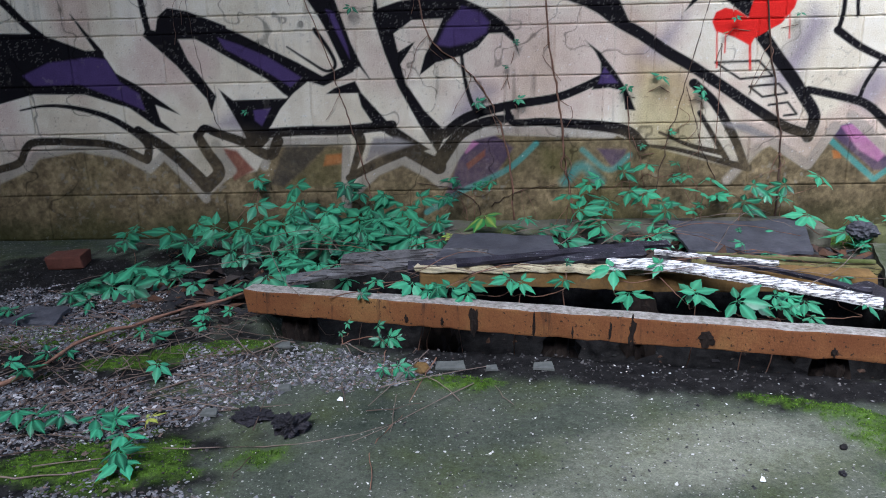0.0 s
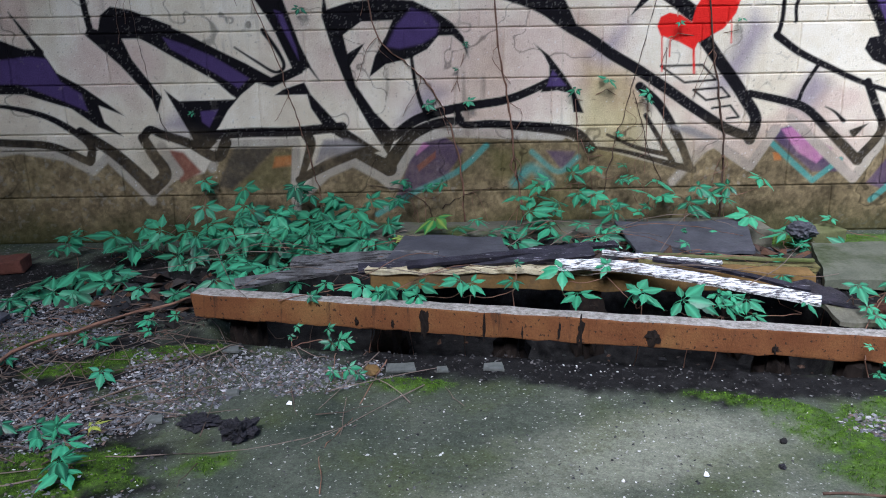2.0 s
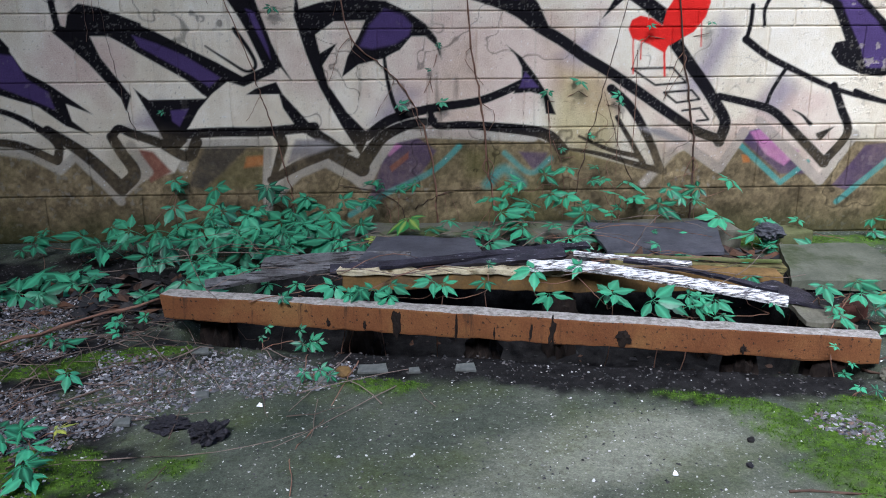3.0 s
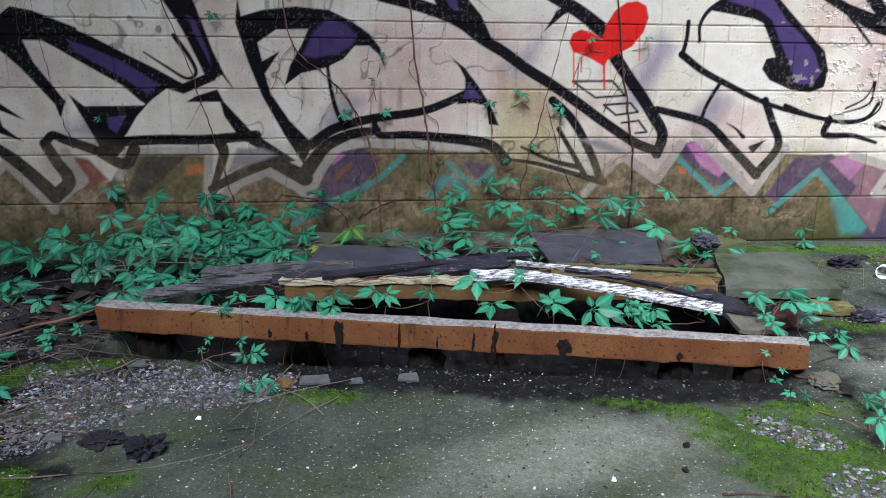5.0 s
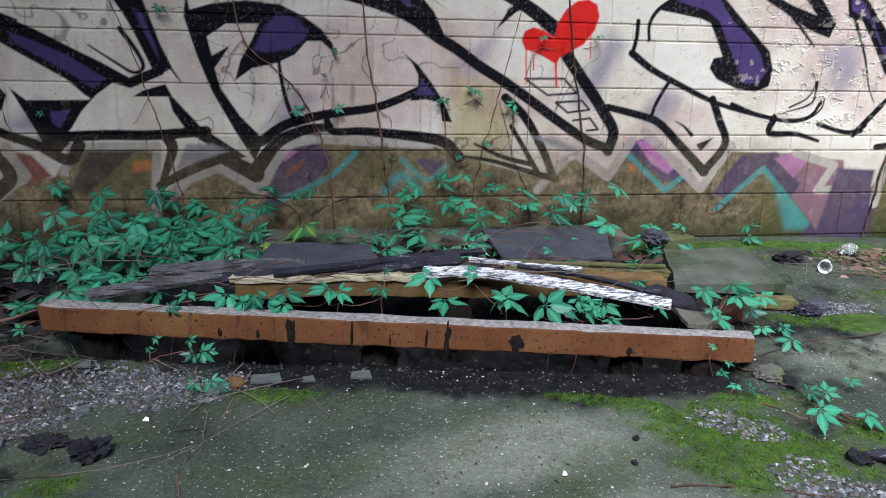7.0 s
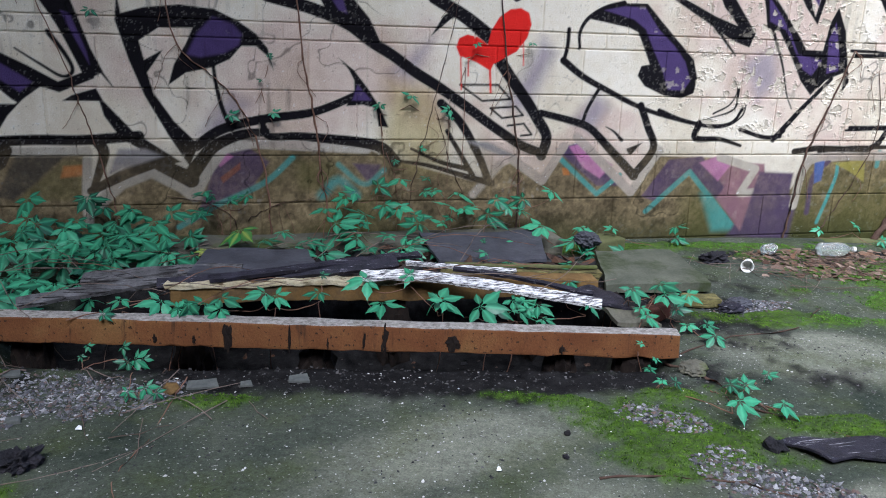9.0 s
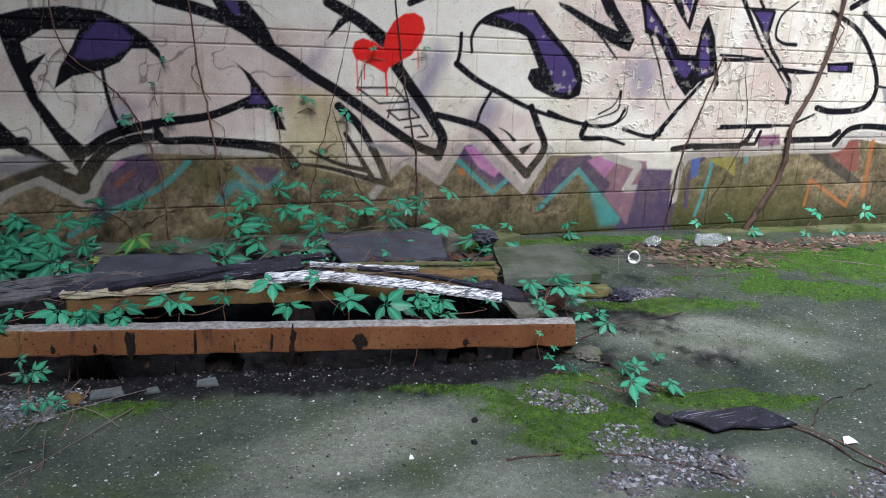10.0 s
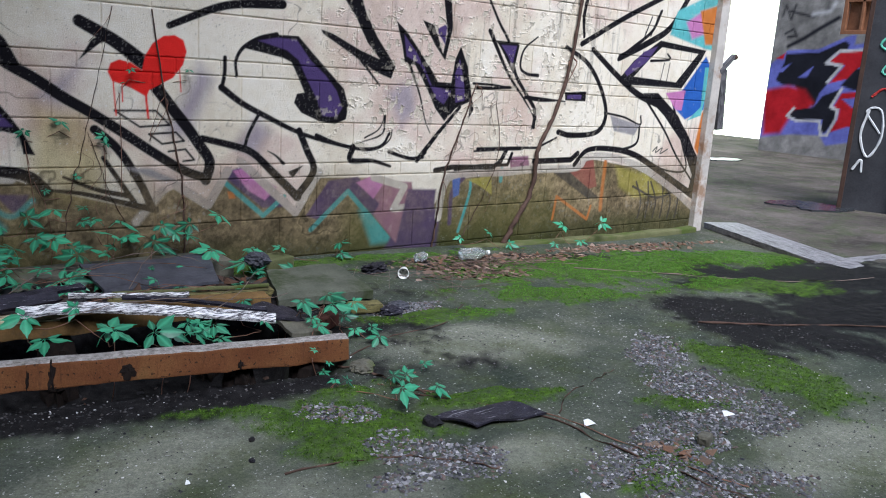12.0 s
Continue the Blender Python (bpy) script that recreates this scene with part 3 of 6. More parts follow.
def wall_paint(x, z):
    rgb, cover = sprayed(x, z, bare_block(x, z), SHAPES)
    bare = bare_block(x, z)
    # faded tints and grime in the pale paint
    pale = smooth(0.25, 0.5, rgb[:, 1]) * cover
    tint = smooth(0.42, 0.66, fbm(x, z, 2.6, 71))
    rgb += (rgb * np.array((0.84, 0.74, 0.76)) - rgb) * (tint * pale)[:, None]
    grime = smooth(0.45, 0.7, fbm(x, z * 0.4, 5.0, 83)) * 0.35
    rgb += (rgb * np.array((0.70, 0.64, 0.52)) - rgb) * (grime * pale)[:, None]
    # rain-splash dirt and algae over the lowest courses
    splash = smooth(0.50, 0.36, z + 0.10 * (fbm(x, z, 4.0, 3) - 0.5)) * (0.12 + 0.40 * fbm(x, z, 7.0, 12))
    rgb += (bare - rgb) * splash[:, None]
    # worn pores in the dark paint
    pores = (value_noise(x * 190, z * 190, 77) > 0.80) & (fbm(x, z, 7.0, 55) > 0.44)
    dark = (rgb.sum(1) < 0.12) & pores
    rgb[dark] = rgb[dark] * 0.74 + 0.26 * np.array((0.26, 0.24, 0.22))
    pits = (value_noise(x * 170, z * 170, 177) > 0.93) & (rgb[:, 1] > 0.2)
    rgb[pits] *= 0.62
    chips = (value_noise(x * 150, z * 150, 277) > 0.955) & (rgb[:, 1] > 0.2)
    rgb[chips] = rgb[chips] * 0.5 + 0.38
    # the purple is sprayed unevenly over black
    hue = smooth(0.02, 0.06, rgb[:, 2] - 1.5 * rgb[:, 0]) * smooth(0.3, 0.1, rgb[:, 1]) * smooth(0.05, 0.0, rgb[:, 1] - 0.06)
    rgb *= (1 - 0.85 * hue * smooth(0.36, 0.62, fbm(x, z, 5.0, 91)))[:, None]
    # hairline cracks and dirt that runs down from the joints
    crack = smooth(0.010, 0.002, abs(fbm(x, z, 3.4, 207) - 0.5)) * smooth(0.5, 0.62, fbm(x, z, 1.7, 209))
    runs = smooth(0.60, 0.80, fbm(x * 5.0, z * 0.5, 6.0, 211)) * smooth(0.42, 0.62, fbm(x, z, 2.0, 213))
    rgb *= (1 - 0.55 * crack - 0.38 * runs * pale)[:, None]
    # flaked paint
    zone = smooth(1.3, 2.1, x) * smooth(4.4, 3.4, x) * smooth(0.42, 0.56, z)
    flake = fbm(x, z, 30.0, 41, 4) - 0.10 * (1 - zone)
    lost = smooth(0.635, 0.66, flake) * (0.15 + 0.85 * zone) * (0.35 + 0.65 * smooth(0.05, 0.2, rgb[:, 2]))
    under = np.outer(0.8 + 0.4 * fbm(x, z, 40, 8, 2), (0.50, 0.445, 0.355))
    rgb += (under - rgb) * (lost * cover * smooth(0.0, 0.06, rgb.mean(1) + 0.03))[:, None]
    curl = smooth(0.585, 0.615, flake) * (1 - smooth(0.615, 0.645, flake)) * zone
    rgb += (np.array((0.72, 0.68, 0.62)) - rgb) * (curl * pale * 0.6)[:, None]
    return np.clip(rgb, 0.004, 0.9), cover, lost * cover, curl


m, nt, bs = mat("sprayed_block", 0.85)
bs.inputs["Specular IOR Level"].default_value = 0.08
at = nt.nodes.new("ShaderNodeAttribute")
at.attribute_name = "paint"
grain = noise_of(nt, 210, 5, 0.75)
broad = noise_of(nt, 18, 5, 0.6)
col = mix(nt, 0.55, at.outputs["Color"], ramp(nt, grain, (0.3, 0.22), (0.7, 0.76)), "OVERLAY")
col = mix(nt, 0.3, col, ramp(nt, broad, (0.3, 0.32), (0.7, 0.68)), "OVERLAY")
info = nt.nodes.new("ShaderNodeObjectInfo")
col = mix(nt, 0.22, col, ramp(nt, info.outputs["Random"], (0.0, 0.35), (1.0, 0.65)), "OVERLAY")
nt.links.new(col, bs.inputs["Base Color"])
bump(nt, bs, mix(nt, 0.35, grain, noise_of(nt, 75, 4, 0.7)), 0.9, 0.006)
M["sprayed_block"] = m


def painted_piece(name, x0, x1, z0, z1, parent, painter, material, step=0.0044, y=0.0, deep=0.05, relief=0.0012):
    """One block or brick: a finely divided painted face with worn edges, and its sides."""
    nx, nz = max(3, round((x1 - x0) / step) + 1), max(3, round((z1 - z0) / step) + 1)
    X, Z = np.meshgrid(np.linspace(x0, x1, nx), np.linspace(z0, z1, nz))
    rgb, cover, lost, curl = painter(X.ravel(), Z.ravel())
    Y = y - relief * 1.2 * (fbm(X.ravel(), Z.ravel(), 45, 21, 3) - 0.5) + 0.0026 * lost - 0.0042 * curl
    ring = np.zeros((nz, nx))
    ring[0], ring[-1], ring[:, 0], ring[:, -1] = 1, 1, 1, 1
    Y = Y + 0.0015 * ring.ravel() * (0.6 + 0.8 * fbm(X.ravel(), Z.ravel(), 30, 2, 2))
    front = np.column_stack([X.ravel(), Y, Z.ravel()])
    idx = np.arange(nx * nz).reshape(nz, nx)
    quads = np.stack([idx[:-1, :-1], idx[:-1, 1:], idx[1:, 1:], idx[1:, :-1]], -1).reshape(-1, 4)
    rim = np.r_[idx[0, :], idx[1:, -1], idx[-1, -2::-1], idx[-2:0:-1, 0]]
    back = front[rim].copy()
    back[:, 1] = y + deep
    n0 = nx * nz
    bi = n0 + np.arange(len(rim))
    sides = np.stack([rim, bi, np.roll(bi, -1), np.roll(rim, -1)], -1)
    me = bpy.data.meshes.new(name)
    me.from_pydata(np.vstack([front, back]).tolist(), [], np.vstack([quads, sides]).tolist())
    layer = me.attributes.new("paint", "FLOAT_COLOR", "POINT")
    full = np.ones((n0 + len(rim), 4), np.float32)
    full[:n0, :3], full[n0:, :3] = rgb, rgb[rim]
    layer.data.foreach_set("color", full.ravel())
    me.materials.append(material)
    ob = new(name, me)
    ob.parent = parent
    return ob


WALL_END = 4.90
bm = box(-6.0, WALL_END, 0.014, 0.19, -0.35, 3.1)
wall = tagged(new("wall_north", mesh_of("wall_north", bm, M["mortar"])), "graffiti-covered concrete block wall with thin brick courses", "wall", kind="structure")
painted_piece("mortar_bed", -2.75, WALL_END - 0.002, -0.21, 1.7, wall, wall_paint, M["sprayed_block"], 0.012, 0.0055, 0.012)
COURSES, z = [], 0.0
for k in range(20):
    high = 0.068 if k % 3 == 2 else 0.203
    COURSES.append((z, z + high, k % 3 == 2, k))
    z += high
COURSES.insert(0, (-0.203, 0.0, False, -1))
rest = bmesh.new()
for z0, z1, is_brick, k in COURSES:
    if z1 > 3.1:
        break
    unit = 0.203 if is_brick else 0.406
    shift = 1.5 + (0.0 if k % 3 == 0 or k % 6 == 3 else 0.5 * unit)
    x = shift - unit * 40
    while x < WALL_END:
        a, b = max(x + 0.003, -6), min(x + unit - 0.003, WALL_END)
        x += unit
        if b - a < 0.03 or b < -5.9:
            continue
        if b > -2.75 and z1 < 1.7:
            painted_piece("brick" if is_brick else "block", a, b, z0 + 0.0028, z1 - 0.0028, wall, wall_paint, M["sprayed_block"])
        else:
            box(a, b, 0, 0.05, z0 + 0.004, z1 - 0.004, bm=rest)
M["cream_paint"] = rough_mat("old_cream_paint", (0.36, 0.33, 0.29), (0.6, 0.56, 0.5), 4, 120)
tagged(part("upper_courses", rest, M["cream_paint"], wall), kind="stuff")


# ---- the ground ----
def blobs(x, y, *rows):
    """Soft union of ellipses: x, y, half-lengths along and across, turn."""
    best = np.full(x.shape, -9.0)
    for cx, cy, rx, ry, turn in rows:
        c, s = math.cos(radians(turn)), math.sin(radians(turn))
        u, v = ((x - cx) * c + (y - cy) * s) / rx, (-(x - cx) * s + (y - cy) * c) / ry
        best = np.maximum(best, 1 - np.hypot(u, v))
    return best


def moss_at(x, y):
    f = blobs(x, y, (0.82, -1.80, 0.27, 0.18, -25), (0.60, -1.60, 0.22, 0.05, -25), (0.95, -1.62, 0.14, 0.06, 0), (-1.08, -1.86, 0.34, 0.12, 5), (-1.03, -1.24, 0.20, 0.06, 12),
              (-1.22, -1.32, 0.20, 0.07, 15), (-1.50, -1.10, 0.30, 0.12, 0), (-0.26, -1.46, 0.14, 0.04, -8), (2.95, -0.70, 1.05, 0.34, -10), (2.35, -1.05, 0.45, 0.17, -18),
              (1.68, -1.14, 0.36, 0.09, -15), (3.55, -1.35, 0.55, 0.20, -22), (2.30, -2.10, 0.19, 0.42, 5), (1.80, -2.20, 0.16, 0.10, -20), (1.6, -0.16, 1.2, 0.09, 0),
              (1.30, -1.88, 0.28, 0.07, -20), (4.1, -0.75, 0.7, 0.26, -20), (1.45, -2.42, 0.25, 0.07, 10))
    return f + 1.5 * (fbm(x, y, 6.0, 101) - 0.5) + 0.9 * (fbm(x, y, 26, 103, 3) - 0.5)


def gravel_at(x, y):
    f = blobs(x, y, (-0.70, -1.34, 0.34, 0.13, -6), (-0.90, -1.44, 0.20, 0.14, 20), (-1.02, -1.62, 0.30, 0.14, 38), (0.84, -1.76, 0.12, 0.06, -30), (0.93, -2.07, 0.18, 0.12, -35),
              (2.10, -1.88, 0.26, 0.10, 50), (1.97, -2.15, 0.16, 0.20, 0), (1.58, -2.35, 0.34, 0.12, 12), (1.95, -2.38, 0.22, 0.10, 20), (-1.3, -1.62, 0.4, 0.2, 0), (-1.7, -1.0, 0.5, 0.3, 0),
              (-1.1, -2.05, 0.35, 0.14, 0), (1.6, -0.98, 0.22, 0.08, 0), (1.35, -2.6, 0.3, 0.12, 0), (0.80, -2.15, 0.12, 0.06, -10))
    return f + 1.2 * (fbm(x, y, 6.0, 111) - 0.5) + 0.8 * (fbm(x, y, 24.0, 113, 3) - 0.5)


def soil_at(x, y):
    f = blobs(x, y, (0.25, -1.36, 1.1, 0.20, -10), (2.86, -1.85, 0.44, 0.66, 5), (3.7, -2.0, 0.9, 0.5, -10), (0.2, -0.75, 1.5, 0.62, -5), (-1.6, -0.7, 1.0, 0.5, 0), (-1.45, -1.85, 0.7, 0.5, 0),
              (-1.3, -1.2, 0.6, 0.4, 0), (2.5, -0.42, 0.9, 0.2, -5), (4.3, -1.5, 1.4, 0.6, -30), (0.75, -1.50, 0.45, 0.12, -10))
    return f + 1.1 * (fbm(x, y, 4.0, 121) - 0.5) + 0.6 * (fbm(x, y, 22.0, 123, 3) - 0.5)


def pale_lit_at(x, y):
    # pale concrete; the middle patches also paint the pool of light on the floor
    f = blobs(x, y, (0.28, -1.78, 0.42, 0.20, 8), (1.60, -1.47, 0.48, 0.24, -22), (1.15, -2.2, 0.2, 0.14, 0), (1.95, -2.64, 0.5, 0.22, 0), (0.2, -2.3, 0.9, 0.4, 0))
    return f + 0.8 * (fbm(x, y, 3.0, 131) - 0.5) + 0.3 * (fbm(x, y, 16.0, 133, 3) - 0.5)


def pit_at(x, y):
    """Where the concrete floor has broken away under the beam; the soil mask is blackened there for shade."""
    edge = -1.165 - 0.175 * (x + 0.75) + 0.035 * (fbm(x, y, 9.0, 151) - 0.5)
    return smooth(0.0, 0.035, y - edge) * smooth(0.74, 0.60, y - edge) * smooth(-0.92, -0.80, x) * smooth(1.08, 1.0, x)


def ground_z(x, y):
    x, y = np.asarray(x, float), np.asarray(y, float)
    dip = -0.09 * smooth(1.5, 4.6, x) * smooth(-2.4, -0.3, y)
    heap = 0.055 * smooth(0.0, 0.7, blobs(x, y, (0.25, -0.52, 1.45, 0.46, -3))) + 0.02 * smooth(0, 0.5, blobs(x, y, (-1.7, -0.5, 1.1, 0.5, 0)))
    near = smooth(9, 5, np.hypot(x - 1, y + 1))
    lumps = 0.010 * (fbm(x, y, 2.2, 141) - 0.5) + 0.006 * (fbm(x, y, 11, 143, 3) - 0.5) * (0.3 + smooth(0, 0.3, soil_at(x, y)))
    return dip + heap - 0.20 * pit_at(x, y) + lumps * near + 0.008 * smooth(0.05, 0.5, moss_at(x, y)) * near


xs = np.r_[np.linspace(-400, -8, 14), np.linspace(-7, -2.8, 15), np.arange(-2.6, 3.6, 0.02), np.linspace(3.6, 7.5, 70), np.linspace(8, 24, 30), np.linspace(30, 400, 14)]
ys = np.r_[np.linspace(-400, -8, 12), np.linspace(-7, -3.2, 12), np.arange(-3.0, 0.06, 0.02), np.linspace(0.2, 10, 40), np.linspace(14, 400, 14)]
GX, GY = np.meshgrid(xs, ys)
gx, gy = GX.ravel(), GY.ravel()
gi = np.arange(len(gx)).reshape(GX.shape)
me = bpy.data.meshes.new("floor")
me.from_pydata(np.column_stack([gx, gy, ground_z(gx, gy)]).tolist(), [], np.stack([gi[:-1, :-1], gi[:-1, 1:], gi[1:, 1:], gi[1:, :-1]], -1).reshape(-1, 4).tolist())
lay = me.attributes.new("cover", "FLOAT_COLOR", "POINT")
full = np.ones((len(gx), 4), np.float32)
# the pit also fills the soil mask: shade under the beam as near-black colour
full[:, 0], full[:, 1], full[:, 2] = smooth(-0.05, 0.30, moss_at(gx, gy)) * (1 - pit_at(gx, gy)), np.maximum(smooth(-0.02, 0.35, soil_at(gx, gy)), pit_at(gx, gy)), smooth(-0.1, 0.6, pale_lit_at(gx, gy))
full[:, 3] = smooth(4.6, 5.6, gx + 0.3 * fbm(gx, gy, 1.5, 161))
lay.data.foreach_set("color", full.ravel())
for p in me.polygons:
    p.use_smooth = True

m, nt, bs = mat("damp_mossy_concrete", 0.55)
at = nt.nodes.new("ShaderNodeAttribute")
at.attribute_name = "cover"
sep = nt.nodes.new("ShaderNodeSeparateColor")
nt.links.new(at.outputs["Color"], sep.inputs[0])
fine, mid, big = noise_of(nt, 230, 5, 0.75), noise_of(nt, 22, 6, 0.65), noise_of(nt, 2.6, 7, 0.62)
col = ramp(nt, big, (0.30, (0.026, 0.034, 0.026)), (0.50, (0.056, 0.064, 0.049)), (0.72, (0.094, 0.100, 0.078)))
col = mix(nt, sep.outputs[2], col, ramp(nt, noise_of(nt, 9, 7, 0.7), (0.3, (0.115, 0.120, 0.092)), (0.7, (0.21, 0.212, 0.168))))
dusty = ramp(nt, noise_of(nt, 1.3, 8, 0.7), (0.35, (0.030, 0.025, 0.022)), (0.68, (0.125, 0.105, 0.090)))
col = mix(nt, at.outputs["Alpha"], col, dusty)
green = ramp(nt, noise_of(nt, 4.5, 6, 0.7), (0.47, 0.0), (0.66, 0.75))
col = mix(nt, green, col, (0.050, 0.062, 0.026))
specks = ramp(nt, noise_of(nt, 110, 2, 0.5), (0.66, 0.0), (0.69, 0.85))
col = mix(nt, specks, col, (0.30, 0.30, 0.28))
# near-black soil tone, kept low so the pit reads as deep shade
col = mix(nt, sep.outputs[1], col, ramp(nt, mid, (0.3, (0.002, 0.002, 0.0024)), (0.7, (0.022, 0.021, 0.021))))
mossy = ramp(nt, mid, (0.28, (0.014, 0.030, 0.004)), (0.72, (0.085, 0.155, 0.016)))
thin = mix(nt, 1.0, sep.outputs[0], ramp(nt, noise_of(nt, 55, 4, 0.7), (0.35, 0.25), (0.6, 1.0)), "MULTIPLY")
col = mix(nt, thin, col, mossy)
col = mix(nt, 0.6, col, ramp(nt, noise_of(nt, 64, 6, 0.75), (0.3, 0.22), (0.7, 0.78)), "OVERLAY")
col = mix(nt, 0.75, col, ramp(nt, fine, (0.28, 0.2), (0.72, 0.8)), "OVERLAY")
nt.links.new(col, bs.inputs["Base Color"])
nt.links.new(ramp(nt, mid, (0.3, 0.6), (0.7, 0.95)), bs.inputs["Roughness"])
bump(nt, bs, mix(nt, 0.5, fine, mid), 0.6, 0.006)
bs.inputs["Specular IOR Level"].default_value = 0.04
M["floor"] = m
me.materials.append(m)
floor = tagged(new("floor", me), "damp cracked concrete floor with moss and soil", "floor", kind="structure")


# ---- more materials ----
def island_mat(name, rough, *colours, bumps=0.5, scale=140.0):
    """Each loose piece takes one of the colours, with grain over it."""
    m, nt, b = mat(name, rough)
    g = nt.nodes.new("ShaderNodeNewGeometry")
    stops = [(i / max(1, len(colours) - 1), c) for i, c in enumerate(colours)]
    col = ramp(nt, g.outputs["Random Per Island"], *stops)
    grain = noise_of(nt, scale, 4, 0.7)
    col = mix(nt, 0.5, col, ramp(nt, grain, (0.3, 0.3), (0.7, 0.72)), "OVERLAY")
    nt.links.new(col, b.inputs["Base Color"])
    bump(nt, b, grain, bumps, 0.003)
    return m


def leaf_mat(name, dark, light, rough=0.42):
    m, nt, b = mat(name, rough)
    b.inputs["Specular IOR Level"].default_value = 0.42
    info = nt.nodes.new("ShaderNodeObjectInfo")
    geo = nt.nodes.new("ShaderNodeNewGeometry")
    tone = mix(nt, 0.45, ramp(nt, info.outputs["Random"], (0.0, 0.0), (1.0, 1.0)), ramp(nt, geo.outputs["Random Per Island"], (0.0, 0.0), (1.0, 1.0)))
    col = ramp(nt, tone, (0.12, dark), (0.5, tuple(0.55 * d + 0.45 * e for d, e in zip(dark, light))), (0.85, light))
    blotch = noise_of(nt, 60, 5, 0.6)
    col = mix(nt, 0.4, col, ramp(nt, blotch, (0.3, 0.3), (0.7, 0.7)), "OVERLAY")
    vein = nt.nodes.new("ShaderNodeAttribute")
    vein.attribute_name = "vein"
    col = mix(nt, vein.outputs["Fac"], col, tuple(min(1.0, 1.5 * e + 0.03) for e in light))
    nt.links.new(col, b.inputs["Base Color"])
    bump(nt, b, blotch, 0.3, 0.003)
    back = node(nt, "ShaderNodeBsdfTranslucent")
    nt.links.new(col, back.inputs["Color"])
    both = node(nt, "ShaderNodeMixShader", Fac=0.2)
    nt.links.new(b.outputs[0], both.inputs[1])
    nt.links.new(back.outputs[0], both.inputs[2])
    nt.links.new(both.outputs[0], nt.nodes["Material Output"].inputs[0])
    return m


M["gravel"] = island_mat("grey_gravel", 0.75, (0.022, 0.022, 0.028), (0.10, 0.099, 0.108), (0.20, 0.197, 0.21), (0.035, 0.034, 0.04), (0.13, 0.09, 0.075), (0.07, 0.07, 0.078), (0.12, 0.12, 0.13), (0.38, 0.37, 0.38))
M["chips"] = island_mat("floor_chips", 0.75, (0.012, 0.012, 0.014), (0.04, 0.04, 0.042), (0.02, 0.02, 0.022), (0.07, 0.068, 0.066), (0.03, 0.03, 0.03), (0.012, 0.012, 0.014), (0.45, 0.44, 0.43), (0.55, 0.54, 0.53))
# rubble colours lowered to carry the shade below the beam and boards
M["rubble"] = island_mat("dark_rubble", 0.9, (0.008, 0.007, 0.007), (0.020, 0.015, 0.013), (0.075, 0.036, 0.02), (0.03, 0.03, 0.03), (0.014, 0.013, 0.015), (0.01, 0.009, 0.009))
M["grit"] = island_mat("dark_grit", 0.85, (0.012, 0.012, 0.014), (0.05, 0.047, 0.046), (0.02, 0.019, 0.02), (0.07, 0.066, 0.066), (0.03, 0.026, 0.024), (0.14, 0.135, 0.135))
M["litter"] = island_mat("dry_leaf_litter", 0.8, (0.09, 0.045, 0.025), (0.17, 0.095, 0.06), (0.14, 0.10, 0.07), (0.06, 0.032, 0.022), (0.26, 0.19, 0.15), (0.08, 0.05, 0.03))
M["twig"] = island_mat("twigs", 0.85, (0.05, 0.032, 0.025), (0.11, 0.08, 0.065), (0.17, 0.13, 0.11), (0.08, 0.05, 0.036))
# one moss in two tones: darker here, brighter where the wall is better lit
M["shaded_moss"] = island_mat("shaded_moss", 0.9, (0.012, 0.028, 0.004), (0.045, 0.09, 0.010), (0.07, 0.135, 0.014), (0.02, 0.045, 0.006), (0.14, 0.235, 0.022), bumps=0.2)
M["moss"] = island_mat("moss", 0.9, (0.022, 0.055, 0.008), (0.075, 0.165, 0.018), (0.11, 0.24, 0.03), (0.045, 0.10, 0.012), (0.15, 0.32, 0.04), bumps=0.2)
M["leaf"] = leaf_mat("creeper_leaf", (0.004, 0.044, 0.020), (0.062, 0.34, 0.175))
M["leaf_yellow"] = leaf_mat("yellowing_leaf", (0.02, 0.16, 0.04), (0.42, 0.40, 0.06))
M["stem"] = rough_mat("creeper_stem", (0.10, 0.05, 0.035), (0.22, 0.12, 0.08), 20, 150, 0.7)
M["vine"] = rough_mat("woody_vine", (0.035, 0.020, 0.015), (0.10, 0.062, 0.046), 16, 120, 0.85, 0.7, 0.004)
M["timber"] = rough_mat("weathered_yellow_timber", (0.075, 0.042, 0.014), (0.19, 0.115, 0.042), 9, 110, 0.85, 0.5, 0.003, stain=(0.07, 0.05, 0.03))
def streaked(name, base_a, base_b, streak, cut_at, rough, along=(5.0, 60.0, 60.0), width=0.05):
    """A surface whose paint has come off in streaks along its length."""
    m, nt, b = mat(name, rough)
    tc = nt.nodes.new("ShaderNodeTexCoord")
    mp = node(nt, "ShaderNodeMapping", Scale=along)
    nt.links.new(tc.outputs["Object"], mp.inputs["Vector"])
    lines = node(nt, "ShaderNodeTexNoise", Scale=1.6, Detail=8.0, Roughness=0.72)
    nt.links.new(mp.outputs[0], lines.inputs["Vector"])
    grain = noise_of(nt, 150, 4, 0.7)
    col = ramp(nt, noise_of(nt, 22, 6, 0.65), (0.3, base_a), (0.7, base_b))
    col = mix(nt, ramp(nt, lines.outputs["Fac"], (cut_at, 0.0), (cut_at + width, 1.0)), col, streak)
    col = mix(nt, 0.4, col, ramp(nt, grain, (0.3, 0.28), (0.7, 0.74)), "OVERLAY")
    nt.links.new(col, b.inputs["Base Color"])
    bump(nt, b, mix(nt, 0.5, lines.outputs["Fac"], grain), 0.9, 0.006)
    return m


